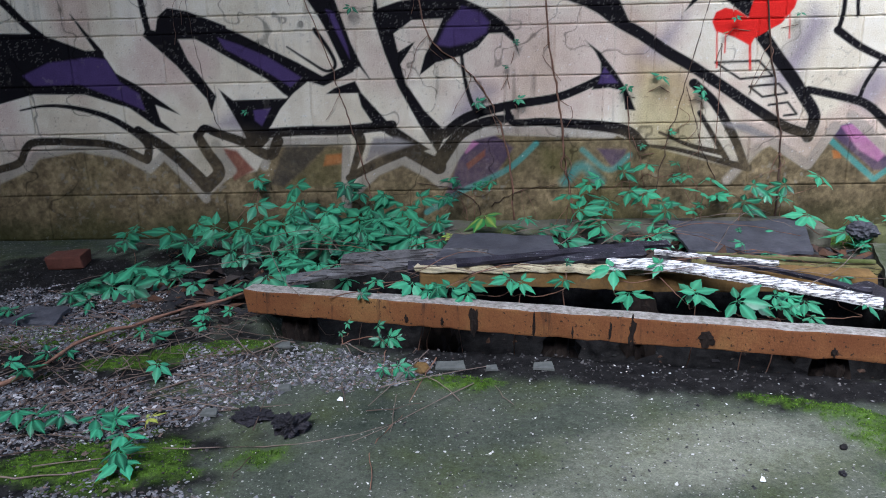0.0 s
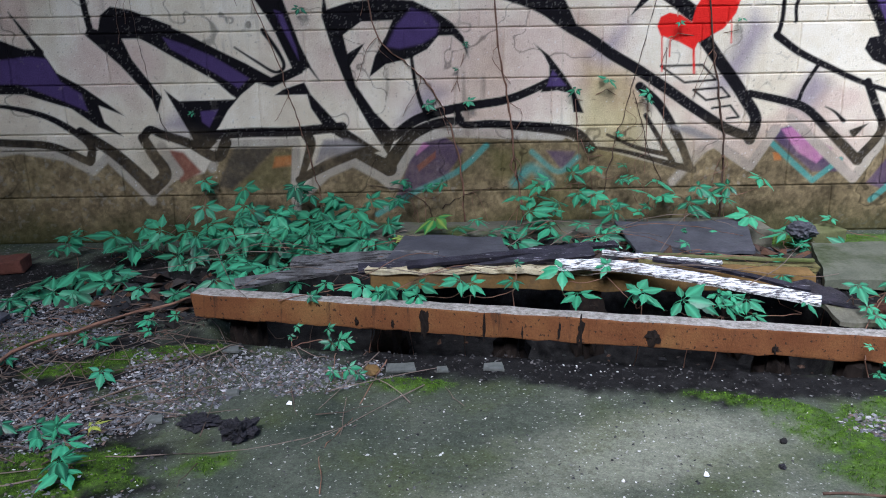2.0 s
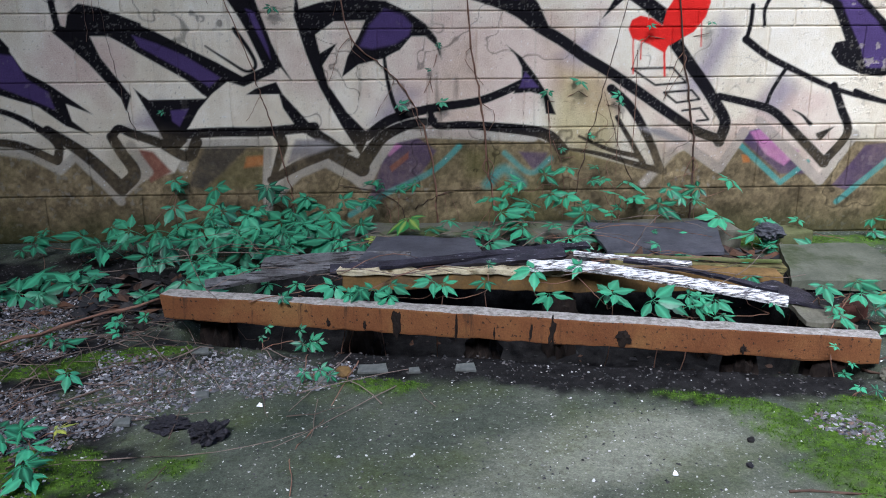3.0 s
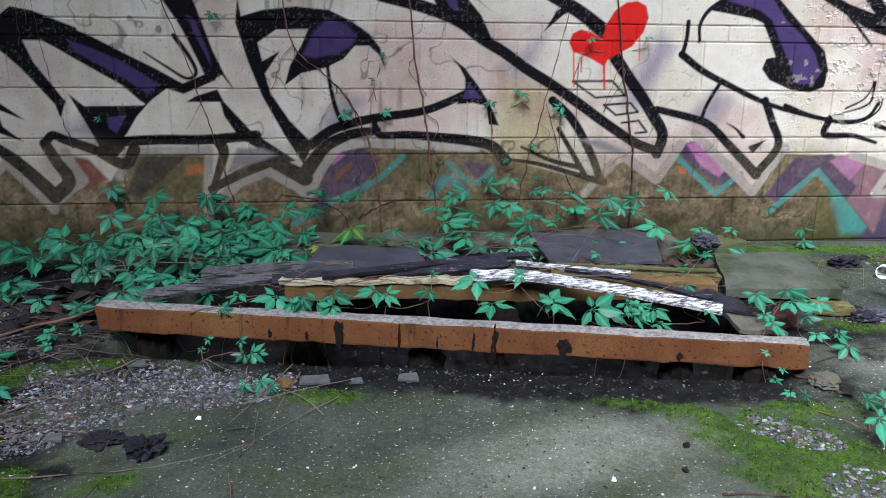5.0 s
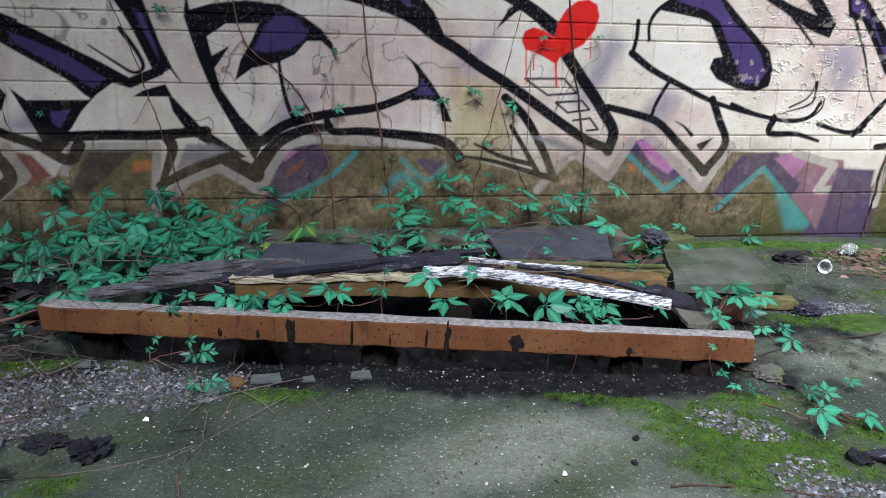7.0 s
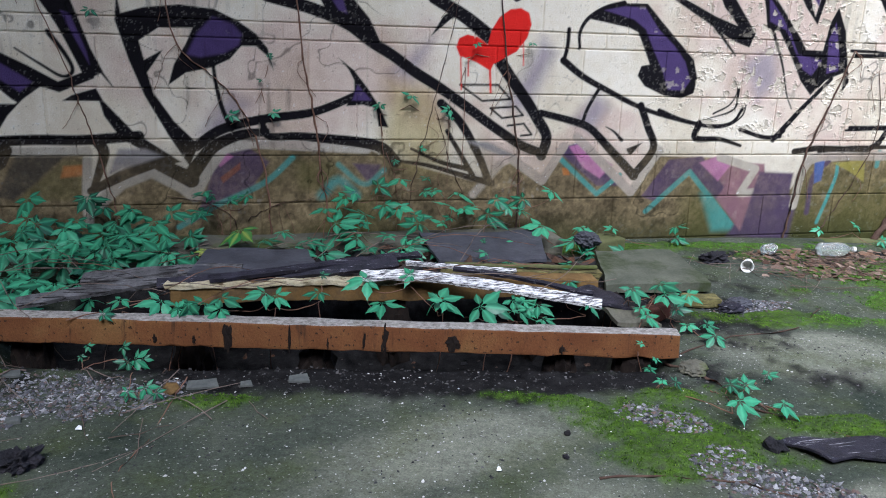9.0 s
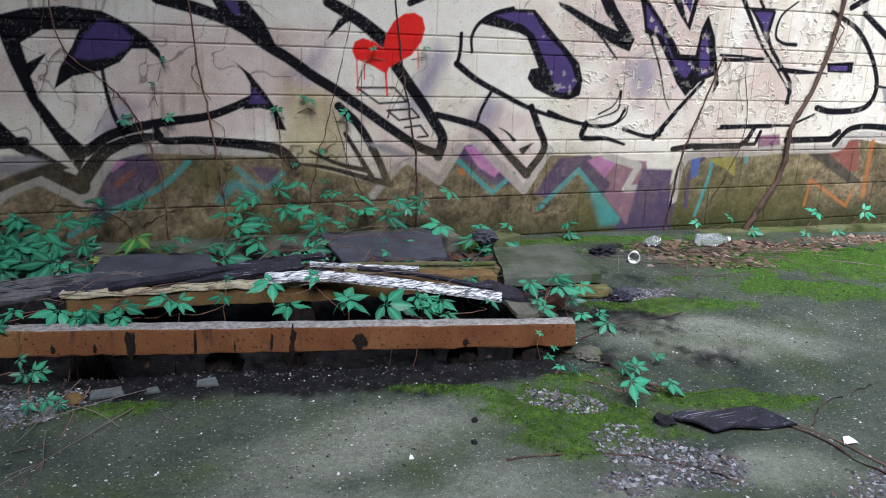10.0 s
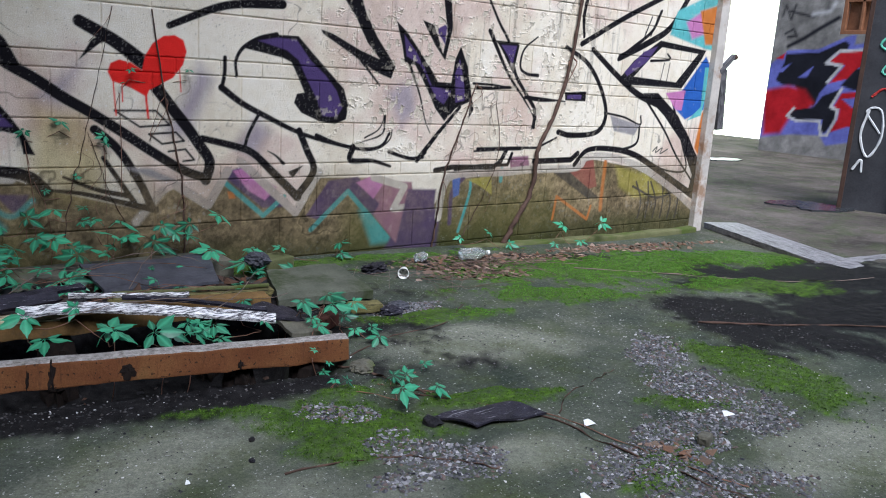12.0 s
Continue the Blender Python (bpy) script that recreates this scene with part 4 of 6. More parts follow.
M["white_flake"] = streaked("flaking_white_paint", (0.62, 0.61, 0.62), (0.80, 0.79, 0.78), (0.05, 0.045, 0.05), 0.45, 0.6, (16.0, 110.0, 110.0), 0.10)
M["rotten"] = streaked("rotten_pale_wood", (0.30, 0.25, 0.15), (0.52, 0.46, 0.32), (0.09, 0.06, 0.03), 0.56, 0.9, (12.0, 50.0, 50.0))
M["tar"] = streaked("tar_sheet", (0.006, 0.006, 0.009), (0.030, 0.027, 0.040), (0.34, 0.33, 0.36), 0.61, 0.5, (4.0, 70.0, 90.0), 0.03)
M["slate"] = rough_mat("blue_grey_slate", (0.022, 0.022, 0.028), (0.075, 0.076, 0.090), 9, 80, 0.55, 0.4, 0.003)
M["grey_board"] = streaked("silvered_board", (0.045, 0.042, 0.042), (0.15, 0.145, 0.15), (0.018, 0.016, 0.016), 0.52, 0.85, (5.0, 60.0, 60.0))
# silvered board again, base colour lightened to stand for the reflected daylight
M["door_plank"] = streaked("silvered_sheen_plank", (0.10, 0.095, 0.10), (0.28, 0.27, 0.275), (0.05, 0.046, 0.046), 0.54, 0.45, (3.0, 40.0, 40.0))
M["concrete"] = rough_mat("mossy_concrete", (0.06, 0.058, 0.044), (0.14, 0.13, 0.10), 7, 110, 0.85, 0.6, 0.004, stain=(0.07, 0.085, 0.03))
M["algae_concrete"] = rough_mat("algae_green_concrete", (0.055, 0.065, 0.022), (0.14, 0.135, 0.065), 5, 110, 0.85, 0.6, 0.004, stain=(0.06, 0.085, 0.015))
M["brick"] = rough_mat("old_red_brick", (0.05, 0.018, 0.013), (0.10, 0.038, 0.026), 12, 120)
M["rag"] = rough_mat("burnt_felt", (0.008, 0.008, 0.010), (0.035, 0.032, 0.04), 20, 150, 0.6, 1.0, 0.008)
M["pale_slate"] = rough_mat("pale_grey_slate", (0.05, 0.054, 0.052), (0.13, 0.135, 0.125), 12, 110, 0.7, 0.5, 0.003)
# black for the beam's stain crusts, and for shade on the chunks below it
M["crust_and_shade"] = rough_mat("black_crust_and_shade", (0.004, 0.003, 0.003), (0.018, 0.012, 0.009), 40, 200, 0.95, 0.8, 0.003)
M["slab"] = rough_mat("damp_green_slab", (0.045, 0.050, 0.036), (0.115, 0.118, 0.088), 6, 110, 0.9, 0.7, 0.004, stain=(0.035, 0.045, 0.018))
M["mossy_timber"] = streaked("mossy_timber", (0.07, 0.064, 0.024), (0.18, 0.155, 0.062), (0.03, 0.026, 0.012), 0.54, 0.9, (5.0, 45.0, 45.0))
M["rust"] = rough_mat("rusted_steel", (0.025, 0.014, 0.011), (0.07, 0.038, 0.026), 5, 60, 0.8, 0.5, 0.004)
M["steel_dark"] = rough_mat("dark_sooty_steel", (0.018, 0.018, 0.02), (0.05, 0.05, 0.055), 3, 60, 0.6)
M["brown_wood"] = rough_mat("brown_window_wood", (0.16, 0.065, 0.03), (0.26, 0.12, 0.06), 5, 70)
M["jamb"] = rough_mat("flaking_jamb_paint", (0.30, 0.27, 0.235), (0.50, 0.46, 0.41), 8, 90, 0.75, 0.6, 0.004, stain=(0.26, 0.17, 0.11))
M["plastic"] = rough_mat("white_plastic", (0.62, 0.62, 0.58), (0.72, 0.72, 0.69), 20, 200, 0.4, 0.05)
m, nt, bs = mat("clear_plastic", 0.12)
bs.inputs["Transmission Weight"].default_value, bs.inputs["IOR"].default_value = 0.85, 1.3
bs.inputs["Base Color"].default_value = (0.85, 0.9, 0.88, 1)
M["clear"] = m
# red concrete: mottled ochre and rust, black stains that run down, a pale grainy top
m, nt, bs = mat("red_cast_concrete", 0.85)
broad, grain, mid = noise_of(nt, 4, 6, 0.6), noise_of(nt, 170, 4, 0.75), noise_of(nt, 30, 5, 0.65)
col = ramp(nt, broad, (0.32, (0.105, 0.036, 0.014)), (0.52, (0.145, 0.060, 0.022)), (0.70, (0.185, 0.100, 0.036)))
holes = ramp(nt, noise_of(nt, 85, 2, 0.5), (0.63, 0.0), (0.67, 0.9))
col = mix(nt, holes, col, (0.025, 0.014, 0.009))
tc = nt.nodes.new("ShaderNodeTexCoord")
mp = node(nt, "ShaderNodeMapping", Scale=(9.0, 9.0, 1.1))
nt.links.new(tc.outputs["Object"], mp.inputs["Vector"])
runs = node(nt, "ShaderNodeTexNoise", Scale=2.2, Detail=7.0, Roughness=0.7)
nt.links.new(mp.outputs[0], runs.inputs["Vector"])
col = mix(nt, ramp(nt, runs.outputs["Fac"], (0.57, 0.0), (0.66, 0.85)), col, (0.040, 0.020, 0.012))
col = mix(nt, 0.5, col, ramp(nt, grain, (0.28, 0.25), (0.72, 0.75)), "OVERLAY")
nt.links.new(col, bs.inputs["Base Color"])
bump(nt, bs, mix(nt, 0.4, grain, mid), 0.8, 0.005)
M["concrete_red"] = m
M["sand_top"] = rough_mat("grainy_pale_concrete", (0.13, 0.115, 0.10), (0.46, 0.43, 0.40), 70, 260, 0.9, 1.0, 0.006, stain=(0.10, 0.09, 0.06), spread=0.2, cut=0.56)


# ---- shape helpers ----
def gz(x, y):
    return float(ground_z(np.array([x]), np.array([y]))[0])


def tube(points, r0, r1, sides=6, wobble=0.0, seed=0, steps=5, bm=None):
    """A bent round stem through the points, tapering from r0 to r1."""
    bm = bm or bmesh.new()
    p = rounded(np.array(points, float), steps)
    rng = np.random.default_rng(seed)
    p = p + rng.normal(0, wobble, p.shape) * np.linspace(0.3, 1, len(p))[:, None]
    last = None
    for i, c in enumerate(p):
        d = Vector(p[min(i + 1, len(p) - 1)] - p[max(i - 1, 0)]).normalized()
        u = d.orthogonal().normalized()
        v = d.cross(u)
        r = (r0 + (r1 - r0) * i / (len(p) - 1)) * (1 + 0.15 * math.sin(i * 2.3 + seed))
        ring = [bm.verts.new(Vector(c) + r * (math.cos(a) * u + math.sin(a) * v)) for a in (2 * math.pi * k / sides for k in range(sides))]
        if last:
            k = min(range(sides), key=lambda s: (last[0].co - ring[s].co).length)
            ring = ring[k:] + ring[:k]
            for s in range(sides):
                bm.faces.new((last[s], last[(s + 1) % sides], ring[(s + 1) % sides], ring[s]))
        else:
            bm.faces.new(ring[::-1])
        last = ring
    bm.faces.new(last)
    return bm


def rough_slab(length, depth, high, cell=0.02, amp=0.003, seed=0, bend=None, jag=0.0, bevel=0.004):
    """A worn slab or board from the origin along x, with uneven edges and an optional bend(u) of height."""
    bm = box(0, length, 0, depth, 0, high, bevel, 2)
    cuts = max(2, int(length / cell / 2))
    for i in range(1, cuts):
        bmesh.ops.bisect_plane(bm, geom=bm.verts[:] + bm.edges[:] + bm.faces[:], plane_co=(length * i / cuts, 0, 0), plane_no=(1, 0, 0))
    off = Vector((seed * 7.3, seed * 1.9, 0))
    for v in bm.verts:
        n = noise.noise_vector(v.co * 14 + off) * amp + noise.noise_vector(v.co * 45 + off) * amp * 0.6
        if jag and (v.co.x < 0.02 * length or v.co.x > 0.98 * length):
            v.co.x += jag * noise.noise(v.co * 40 + off)
        if bend:
            v.co.z += bend(v.co.x / length)
        v.co += n
    return bm


def lump(r, flat=0.5, amp=0.35, seed=0, detail=2, freq=2.2):
    bm = bmesh.new()
    bmesh.ops.create_icosphere(bm, subdivisions=detail, radius=1)
    off = Vector((seed * 3.1, seed * 5.7, seed * 1.3))
    for v in bm.verts:
        k = 1 + amp * noise.noise(v.co * freq + off) + 0.4 * amp * noise.noise(v.co * freq * 3 + off)
        v.co = Vector((v.co.x * k * r, v.co.y * k * r * 0.75, v.co.z * k * r * flat))
    return bm


def scattered(name, n, field, level, area, rmin, rmax, material, label, category, seed, flat=0.6, lift=0.3, skew=2.0):
    """Many small stones in one mesh where the field is above the level."""
    rng = np.random.default_rng(seed)
    x0, x1, y0, y1 = area
    x, y = rng.uniform(x0, x1, n * 12), rng.uniform(y0, y1, n * 12)
    f = field(x, y)
    keep = np.where(f + rng.normal(0, 0.10, len(f)) > level)[0][:n]
    x, y = x[keep], y[keep]
    r = rmin + (rmax - rmin) * rng.random(len(x)) ** skew
    z0 = ground_z(x, y) + r * flat * lift
    octa = np.array([(1, 0, 0), (0, 1, 0), (-1, 0, 0), (0, -1, 0), (0.1, 0.1, 1), (0, 0, -1)])
    tri = np.array([(0, 1, 4), (1, 2, 4), (2, 3, 4), (3, 0, 4), (1, 0, 5), (2, 1, 5), (3, 2, 5), (0, 3, 5)])
    P = octa[None] * (1 + rng.uniform(-0.4, 0.4, (len(x), 6, 1))) * r[:, None, None]
    P[:, :, 2] *= flat
    P[:, :, 0] *= rng.uniform(0.7, 1.5, (len(x), 1))
    a = rng.uniform(0, 6.3, len(x))
    c, s = np.cos(a)[:, None], np.sin(a)[:, None]
    tilt = rng.normal(0, 0.35, (len(x), 1))
    P[:, :, 2] += P[:, :, 0] * tilt
    X, Y = P[:, :, 0] * c - P[:, :, 1] * s, P[:, :, 0] * s + P[:, :, 1] * c
    V = np.stack([X + x[:, None], Y + y[:, None], P[:, :, 2] + z0[:, None]], -1).reshape(-1, 3)
    T = (tri[None] + 6 * np.arange(len(x))[:, None, None]).reshape(-1, 3)
    me = bpy.data.meshes.new(name)
    me.from_pydata(V.tolist(), [], T.tolist())
    me.materials.append(material)
    return tagged(new(name, me), label, category, kind="stuff")


def tufts(name, n, field, level, area, high, material, label, seed):
    rng = np.random.default_rng(seed)
    x0, x1, y0, y1 = area
    x, y = rng.uniform(x0, x1, n * 10), rng.uniform(y0, y1, n * 10)
    f = field(x, y)
    keep = np.where(f + rng.normal(0, 0.08, len(f)) > level)[0][:n]
    x, y = x[keep], y[keep]
    k = len(x)
    h = high * rng.uniform(0.4, 1.2, k)
    z0 = ground_z(x, y) - 0.002
    V, T = [], []
    for b in range(3):
        a = rng.uniform(0, 6.3, k)
        w = h * rng.uniform(0.25, 0.5, k)
        lx, ly = np.cos(a), np.sin(a)
        base = np.stack([x, y, z0], -1)
        V.append(np.stack([base + np.stack([-ly * w, lx * w, 0 * h], -1), base + np.stack([ly * w, -lx * w, 0 * h], -1), base + np.stack([lx * h * 0.7, ly * h * 0.7, h], -1)], 1))
    V = np.concatenate(V, 0).reshape(-1, 3)
    T = np.arange(len(V)).reshape(-1, 3)
    me = bpy.data.meshes.new(name)
    me.from_pydata(V.tolist(), [], T.tolist())
    me.materials.append(material)
    return tagged(new(name, me), label, "moss", kind="stuff")


# ---- unseen shading wall and roof slab, and the doorway ----
M["plain_wall"] = rough_mat("grey_rendered_wall", (0.16, 0.15, 0.13), (0.30, 0.28, 0.25), 2, 60)
# side wall added beyond the left edge of view to hold back sky light
tagged(new("wall_west", mesh_of("wall_west", box(-3.6, -3.4, -8, -0.01, -0.2, 6.0), M["plain_wall"])), "unseen plain grey side wall added to shade the left", "wall", kind="structure")
# added slab overhead, out of view, that dims the wall towards the left
tagged(new("ceiling", mesh_of("ceiling", box(-3.6, 0.35, -5.0, 0.4, 6.0, 6.2), M["plain_wall"])), "unseen grey roof slab added to shade the left side", "ceiling", kind="structure")

bm = box(0, 3.46, -0.085, 0.004, -0.25, -0.018, 0.012, 2)
for i in range(1, 60):
    bmesh.ops.bisect_plane(bm, geom=bm.verts[:] + bm.edges[:] + bm.faces[:], plane_co=(3.46 * i / 60, 0, 0), plane_no=(1, 0, 0))
for v in bm.verts:
    v.co += noise.noise_vector(v.co * 9) * 0.007
    v.co.z -= 0.035 * smooth(0.4, 3.2, v.co.x)
footing = new("footing", mesh_of("footing", bm, M["algae_concrete"]))
footing.location = (1.43, 0, 0)
tagged(footing, "mossy concrete footing along the wall base", "footing", kind="structure")

post = thing("door_post", 4.945, 0.05, -0.12, "flaking off-white timber door post with rusty latch", "door post")
part("shaft", rough_slab(3.2, 0.19, 0.10, 0.05, 0.002, 3), M["jamb"], post, "flaking off-white timber shaft").matrix_basis = pose(0.05, -0.095, 0, 0, -90, 0)
part("latch_arm", rough_slab(0.20, 0.03, 0.035, 0.03, 0.002, 5), M["grey_board"], post, "weathered wooden latch arm").matrix_basis = pose(0.04, -0.10, 1.20, 0, -38, 0)
part("latch_knob", lump(0.025, 0.9, 0.3, 4), M["rust"], post, "rusty knob").matrix_basis = pose(0.20, -0.09, 1.33)
part("hanging_strip", rough_slab(0.44, 0.03, 0.075, 0.03, 0.002, 6), M["grey_board"], post, "loose hanging timber strip").matrix_basis = pose(0.17, -0.09, 0.80, 0, -96, 0)

for args in ((5.12, 0.02, -0.088, -114, 1.28, 0.30, 0.045, 7), (4.62, -1.36, -0.085, -8, 1.5, 0.22, 0.04, 8)):
    x, y, z, turn, lng, dep, hi, sd = args
    th = thing("plank", x, y, z, "broad silvered wooden plank across the doorway, lightened for its sheen", "plank", turn, group="planks at the doorway")
    part("board", rough_slab(lng, dep, hi, 0.03, 0.003, sd, jag=0.02), M["door_plank"], th)

# added wall behind the camera, dark so that little low light reaches the beam
M["south_wall"] = rough_mat("dark_unseen_wall", (0.06, 0.055, 0.05), (0.14, 0.13, 0.115), 2, 60)
tagged(new("wall_south", mesh_of("wall_south", box(-3.6, 9.0, -6.6, -6.4, -0.2, 4.4), M["south_wall"])), "unseen plain dark wall added to block low fill light", "wall", kind="structure")

# ---- the far room ----
far_shapes = SHAPES
SHAPES = []
PAINT.update({"far_red": (0.36, 0.012, 0.016), "far_blue": (0.12, 0.125, 0.36), "far_black": (0.012, 0.012, 0.016), "far_pale": (0.42, 0.40, 0.38)})
F("far_blue", 0.03, -5.02, 0.14, -5.01, 0.93, -4.97, 1.52, -4.63, 1.78, -4.04, 1.77, -3.57, 2.03, -3.42, 2.05, -3.43, 1.9, -3.1, 1.95, -2.78, 0.34, -3.65, 0.13, -3.79, 0.3, -4.33, 0.27)
F("far_black", 0.02, -4.8, 1.24, -4.68, 1.56, -4.66, 1.74, -4.04, 1.79, -3.62, 1.99, -3.5, 1.9, -3.57, 1.75, -3.75, 1.75, -3.88, 1.58, -3.58, 1.51, -3.91, 1.05, -3.98, 0.79, -4.42, 1.16, -4.64, 1.16)
F("far_red", 0.06, -4.89, 0.21, -5.01, 1.04, -4.53, 1.15, -4.19, 1.09, -3.99, 0.87, -4.07, 0.73, -4.38, 0.61, -4.55, 0.27)
F("far_blue", 0.015, -4.37, 1.3, -4.1, 1.52, -4.19, 1.32)
F("far_blue", 0.015, -4.83, 1.39, -4.54, 1.56, -4.68, 1.39)
F("far_red", 0.015, -4.87, 1.63, -4.68, 1.74, -4.71, 1.62)
F("far_red", 0.015, -3.04, 1.86, -3.65, 1.77, -3.84, 1.59, -3.53, 1.55, -3.76, 1.23, -3.45, 1.32, -3.29, 1.52, -2.99, 1.55)
S("far_pale", 0.012, 0.05, 0.05, 0, -3.2, 1.82, -3.67, 1.79, -3.88, 1.58, -3.59, 1.54, -3.8, 1.25)
F("far_black", 0.02, -3.55, 1.2, -3.33, 1.5, -2.99, 1.55, -2.92, 1.17, -3.32, 1.13)
F("far_red", 0.02, -3.51, 1.07, -2.92, 1.15, -2.79, 0.42, -3.01, 0.47, -3.31, 0.5, -3.64, 0.36, -3.51, 0.61, -3.5, 0.78, -3.62, 0.82)
F("far_blue", 0.015, -3.49, 0.97, -3.14, 1.02, -3.27, 0.82)
F("far_black", 0.015, -3.22, 0.7, -3.1, 0.9, -2.99, 0.62)
F("far_black", 0.015, -4.44, 0.6, -4.34, 0.72, -3.98, 0.79, -3.85, 1.0, -3.52, 1.15, -3.67, 0.82, -3.56, 0.77, -3.55, 0.62, -3.69, 0.36, -3.77, 0.35, -3.78, 0.58, -4.26, 0.55)
S("far_pale", 0.012, 0.05, 0.05, 0, -3.52, 1.15, -3.67, 0.82, -3.54, 0.77, -3.55, 0.6, -3.66, 0.31, -3.77, 0.3, -3.83, 0.55, -4.28, 0.53, -4.46, 0.6, -4.35, 0.75)
S("far_blue", 0.015, 0.06, 0.06, 0, -4.63, 1.76, -4.04, 1.79, -3.57, 2.01, -3.46, 2.03, -3.49, 1.86)
S("far_black", 0.03, 0.07, 0.07, 0, -4.65, 1.86, -4.39, 1.99, -4.11, 2.17, -3.78, 2.36)
S("far_black", 0.03, 0.04, 0.04, 0, -4.74, 2.09, -4.59, 2.17, -4.51, 2.05, -4.68, 2.03)
S("far_black", 0.03, 0.04, 0.04, 0, -4.7, 2.49, -4.25, 2.38, -3.96, 2.53)
S("far_pale", 0.05, 0.06, 0.06, 0, -4.26, 2.43, -3.95, 2.48, -3.88, 2.62)
S("far_black", 0.03, 0.03, 0.03, 0, -4.85, 2.39, -4.8, 2.59, -4.67, 2.34, -4.61, 2.61)
FAR, SHAPES = SHAPES, far_shapes


def far_paint(x, z):
    ground = np.outer(0.6 + 0.8 * fbm(x, z, 1.2, 301), (0.20, 0.185, 0.165)) * (0.6 + 0.8 * fbm(x, z, 9, 303))[:, None]
    rgb, cover = sprayed(x, z, ground, FAR)
    rgb = rgb * (0.55 + 0.9 * fbm(x, z, 5.0, 307))[:, None]
    return np.clip(rgb, 0.004, 0.9), cover, 0 * x, 0 * x


wall_far = tagged(new("wall_far", mesh_of("wall_far_core", box(-4.9, -3.74, 0.2, 0.3, -0.3, 5), M["plain_wall"])), "sprayed grey concrete wall of the far room", "wall", kind="structure")
wall_far.matrix_world = pose(14.0, 0, 0, 0, 0, -90)
for x0, x1, z0, z1 in ((-4.95, -3.73, -0.3, 5.0), (-3.73, -3.05, -0.3, 2.08), (-3.73, -3.05, 3.4, 5.0), (-3.05, 2.5, -0.3, 5.0)):
    painted_piece("wall_panel", x0, x1, z0, z1, wall_far, far_paint, M["sprayed_block"], 0.03, 0, 0.28)
far_window = new("window_1")
far_window.matrix_world = pose(14.0, 0, 0, 0, 0, -90)
tagged(far_window, "brown wooden window in the far wall", "window", kind="structure")
for x0, x1, z0, z1 in ((-3.73, -3.66, 2.08, 3.4), (-3.12, -3.05, 2.08, 3.4), (-3.66, -3.12, 2.08, 2.15), (-3.66, -3.12, 3.33, 3.4), (-3.42, -3.37, 2.15, 3.33), (-3.66, -3.12, 2.62, 2.67)):
    part("window_frame", box(x0, x1, 0.02, 0.10, z0, z1, 0.006, 1), M["brown_wood"], far_window)
part("shutter_board", box(-3.67, -3.11, 0.12, 0.14, 2.1, 3.38), M["brown_wood"], far_window, "brown boarding behind the window bars")

col_thing = thing("steel_column", 7.75, 0.12, -0.12, "dark rusty steel column with sprayed scribbles", "column", -66)
part("flange", box(-0.14, -0.10, -0.20, 0.20, 0, 4.6, 0.004, 1), M["rust"], col_thing, "rusty brown flange")
part("flange", box(0.34, 0.38, -0.20, 0.20, 0, 4.6, 0.004, 1), M["rust"], col_thing)
part("web", box(-0.10, 0.34, -0.12, -0.09, 0, 4.6), M["steel_dark"], col_thing, "dark sooty web")
part("base_plate", box(-0.17, 0.41, -0.23, 0.23, -0.05, 0.02, 0.005, 1), M["rust"], col_thing)
M["scribble_white"] = rough_mat("white_spray", (0.45, 0.46, 0.45), (0.6, 0.6, 0.6), 9, 60)
M["scribble_green"] = rough_mat("green_spray", (0.10, 0.36, 0.26), (0.16, 0.5, 0.36), 9, 60)
M["scribble_red"] = rough_mat("red_spray", (0.3, 0.02, 0.02), (0.45, 0.05, 0.04), 9, 60)
for mm, pts in (("scribble_white", ((0.0, 1.0), (-0.04, 0.75), (0.05, 0.55), (0.14, 0.75), (0.10, 1.0), (-0.02, 0.98), (0.12, 0.78))), ("scribble_white", ((-0.06, 0.42), (0.0, 0.52), (0.02, 0.40))),
                ("scribble_green", ((0.02, 1.9), (0.1, 1.75), (0.0, 1.6), (0.12, 1.5), (0.05, 1.35), (0.2, 1.3))), ("scribble_green", ((0.1, 2.1), (0.2, 1.9), (0.08, 1.8), (0.22, 1.6))), ("scribble_red", ((0.0, 1.12), (0.1, 1.2), (0.2, 1.1), (0.28, 1.22)))):
    part("scribble", tube([(a, -0.122, b) for a, b in pts], 0.013, 0.010, 5), M[mm], col_thing)

# shallow puddles on the far floor
m, nt, bs = mat("still_water", 0.22)
bs.inputs["Base Color"].default_value = (0.03, 0.032, 0.035, 1)
bs.inputs["Specular IOR Level"].default_value = 0.5
M["water"] = m
for i, (x, y, long_r, wide_r, turn) in enumerate(((7.31, 0.49, 0.33, 0.18, -16.0), (7.36, 0.18, 0.36, 0.16, -12.0), (10.94, 3.68, 0.4, 0.18, -1.0))):
    pool = thing("puddle", x, y, gz(x, y) + 0.004, "shallow still puddle on the dusty floor", "puddle", turn, group="puddles in the far room")
    bm = bmesh.new()
    rim = [(1 + 0.35 * noise.noise(Vector((3 * math.cos(a), 3 * math.sin(a), 7.0 * i)))) for a in (2 * math.pi * k / 40 for k in range(40))]
    top, low = [[bm.verts.new((long_r * r * math.cos(2 * math.pi * k / 40), wide_r * r * math.sin(2 * math.pi * k / 40), h)) for k, r in enumerate(rim)] for h in (0.012, -0.01)]
    bm.faces.new(top)
    for k in range(40):
        bm.faces.new((low[k], low[(k + 1) % 40], top[(k + 1) % 40], top[k]))
    part("water_surface", bm, M["water"], pool)

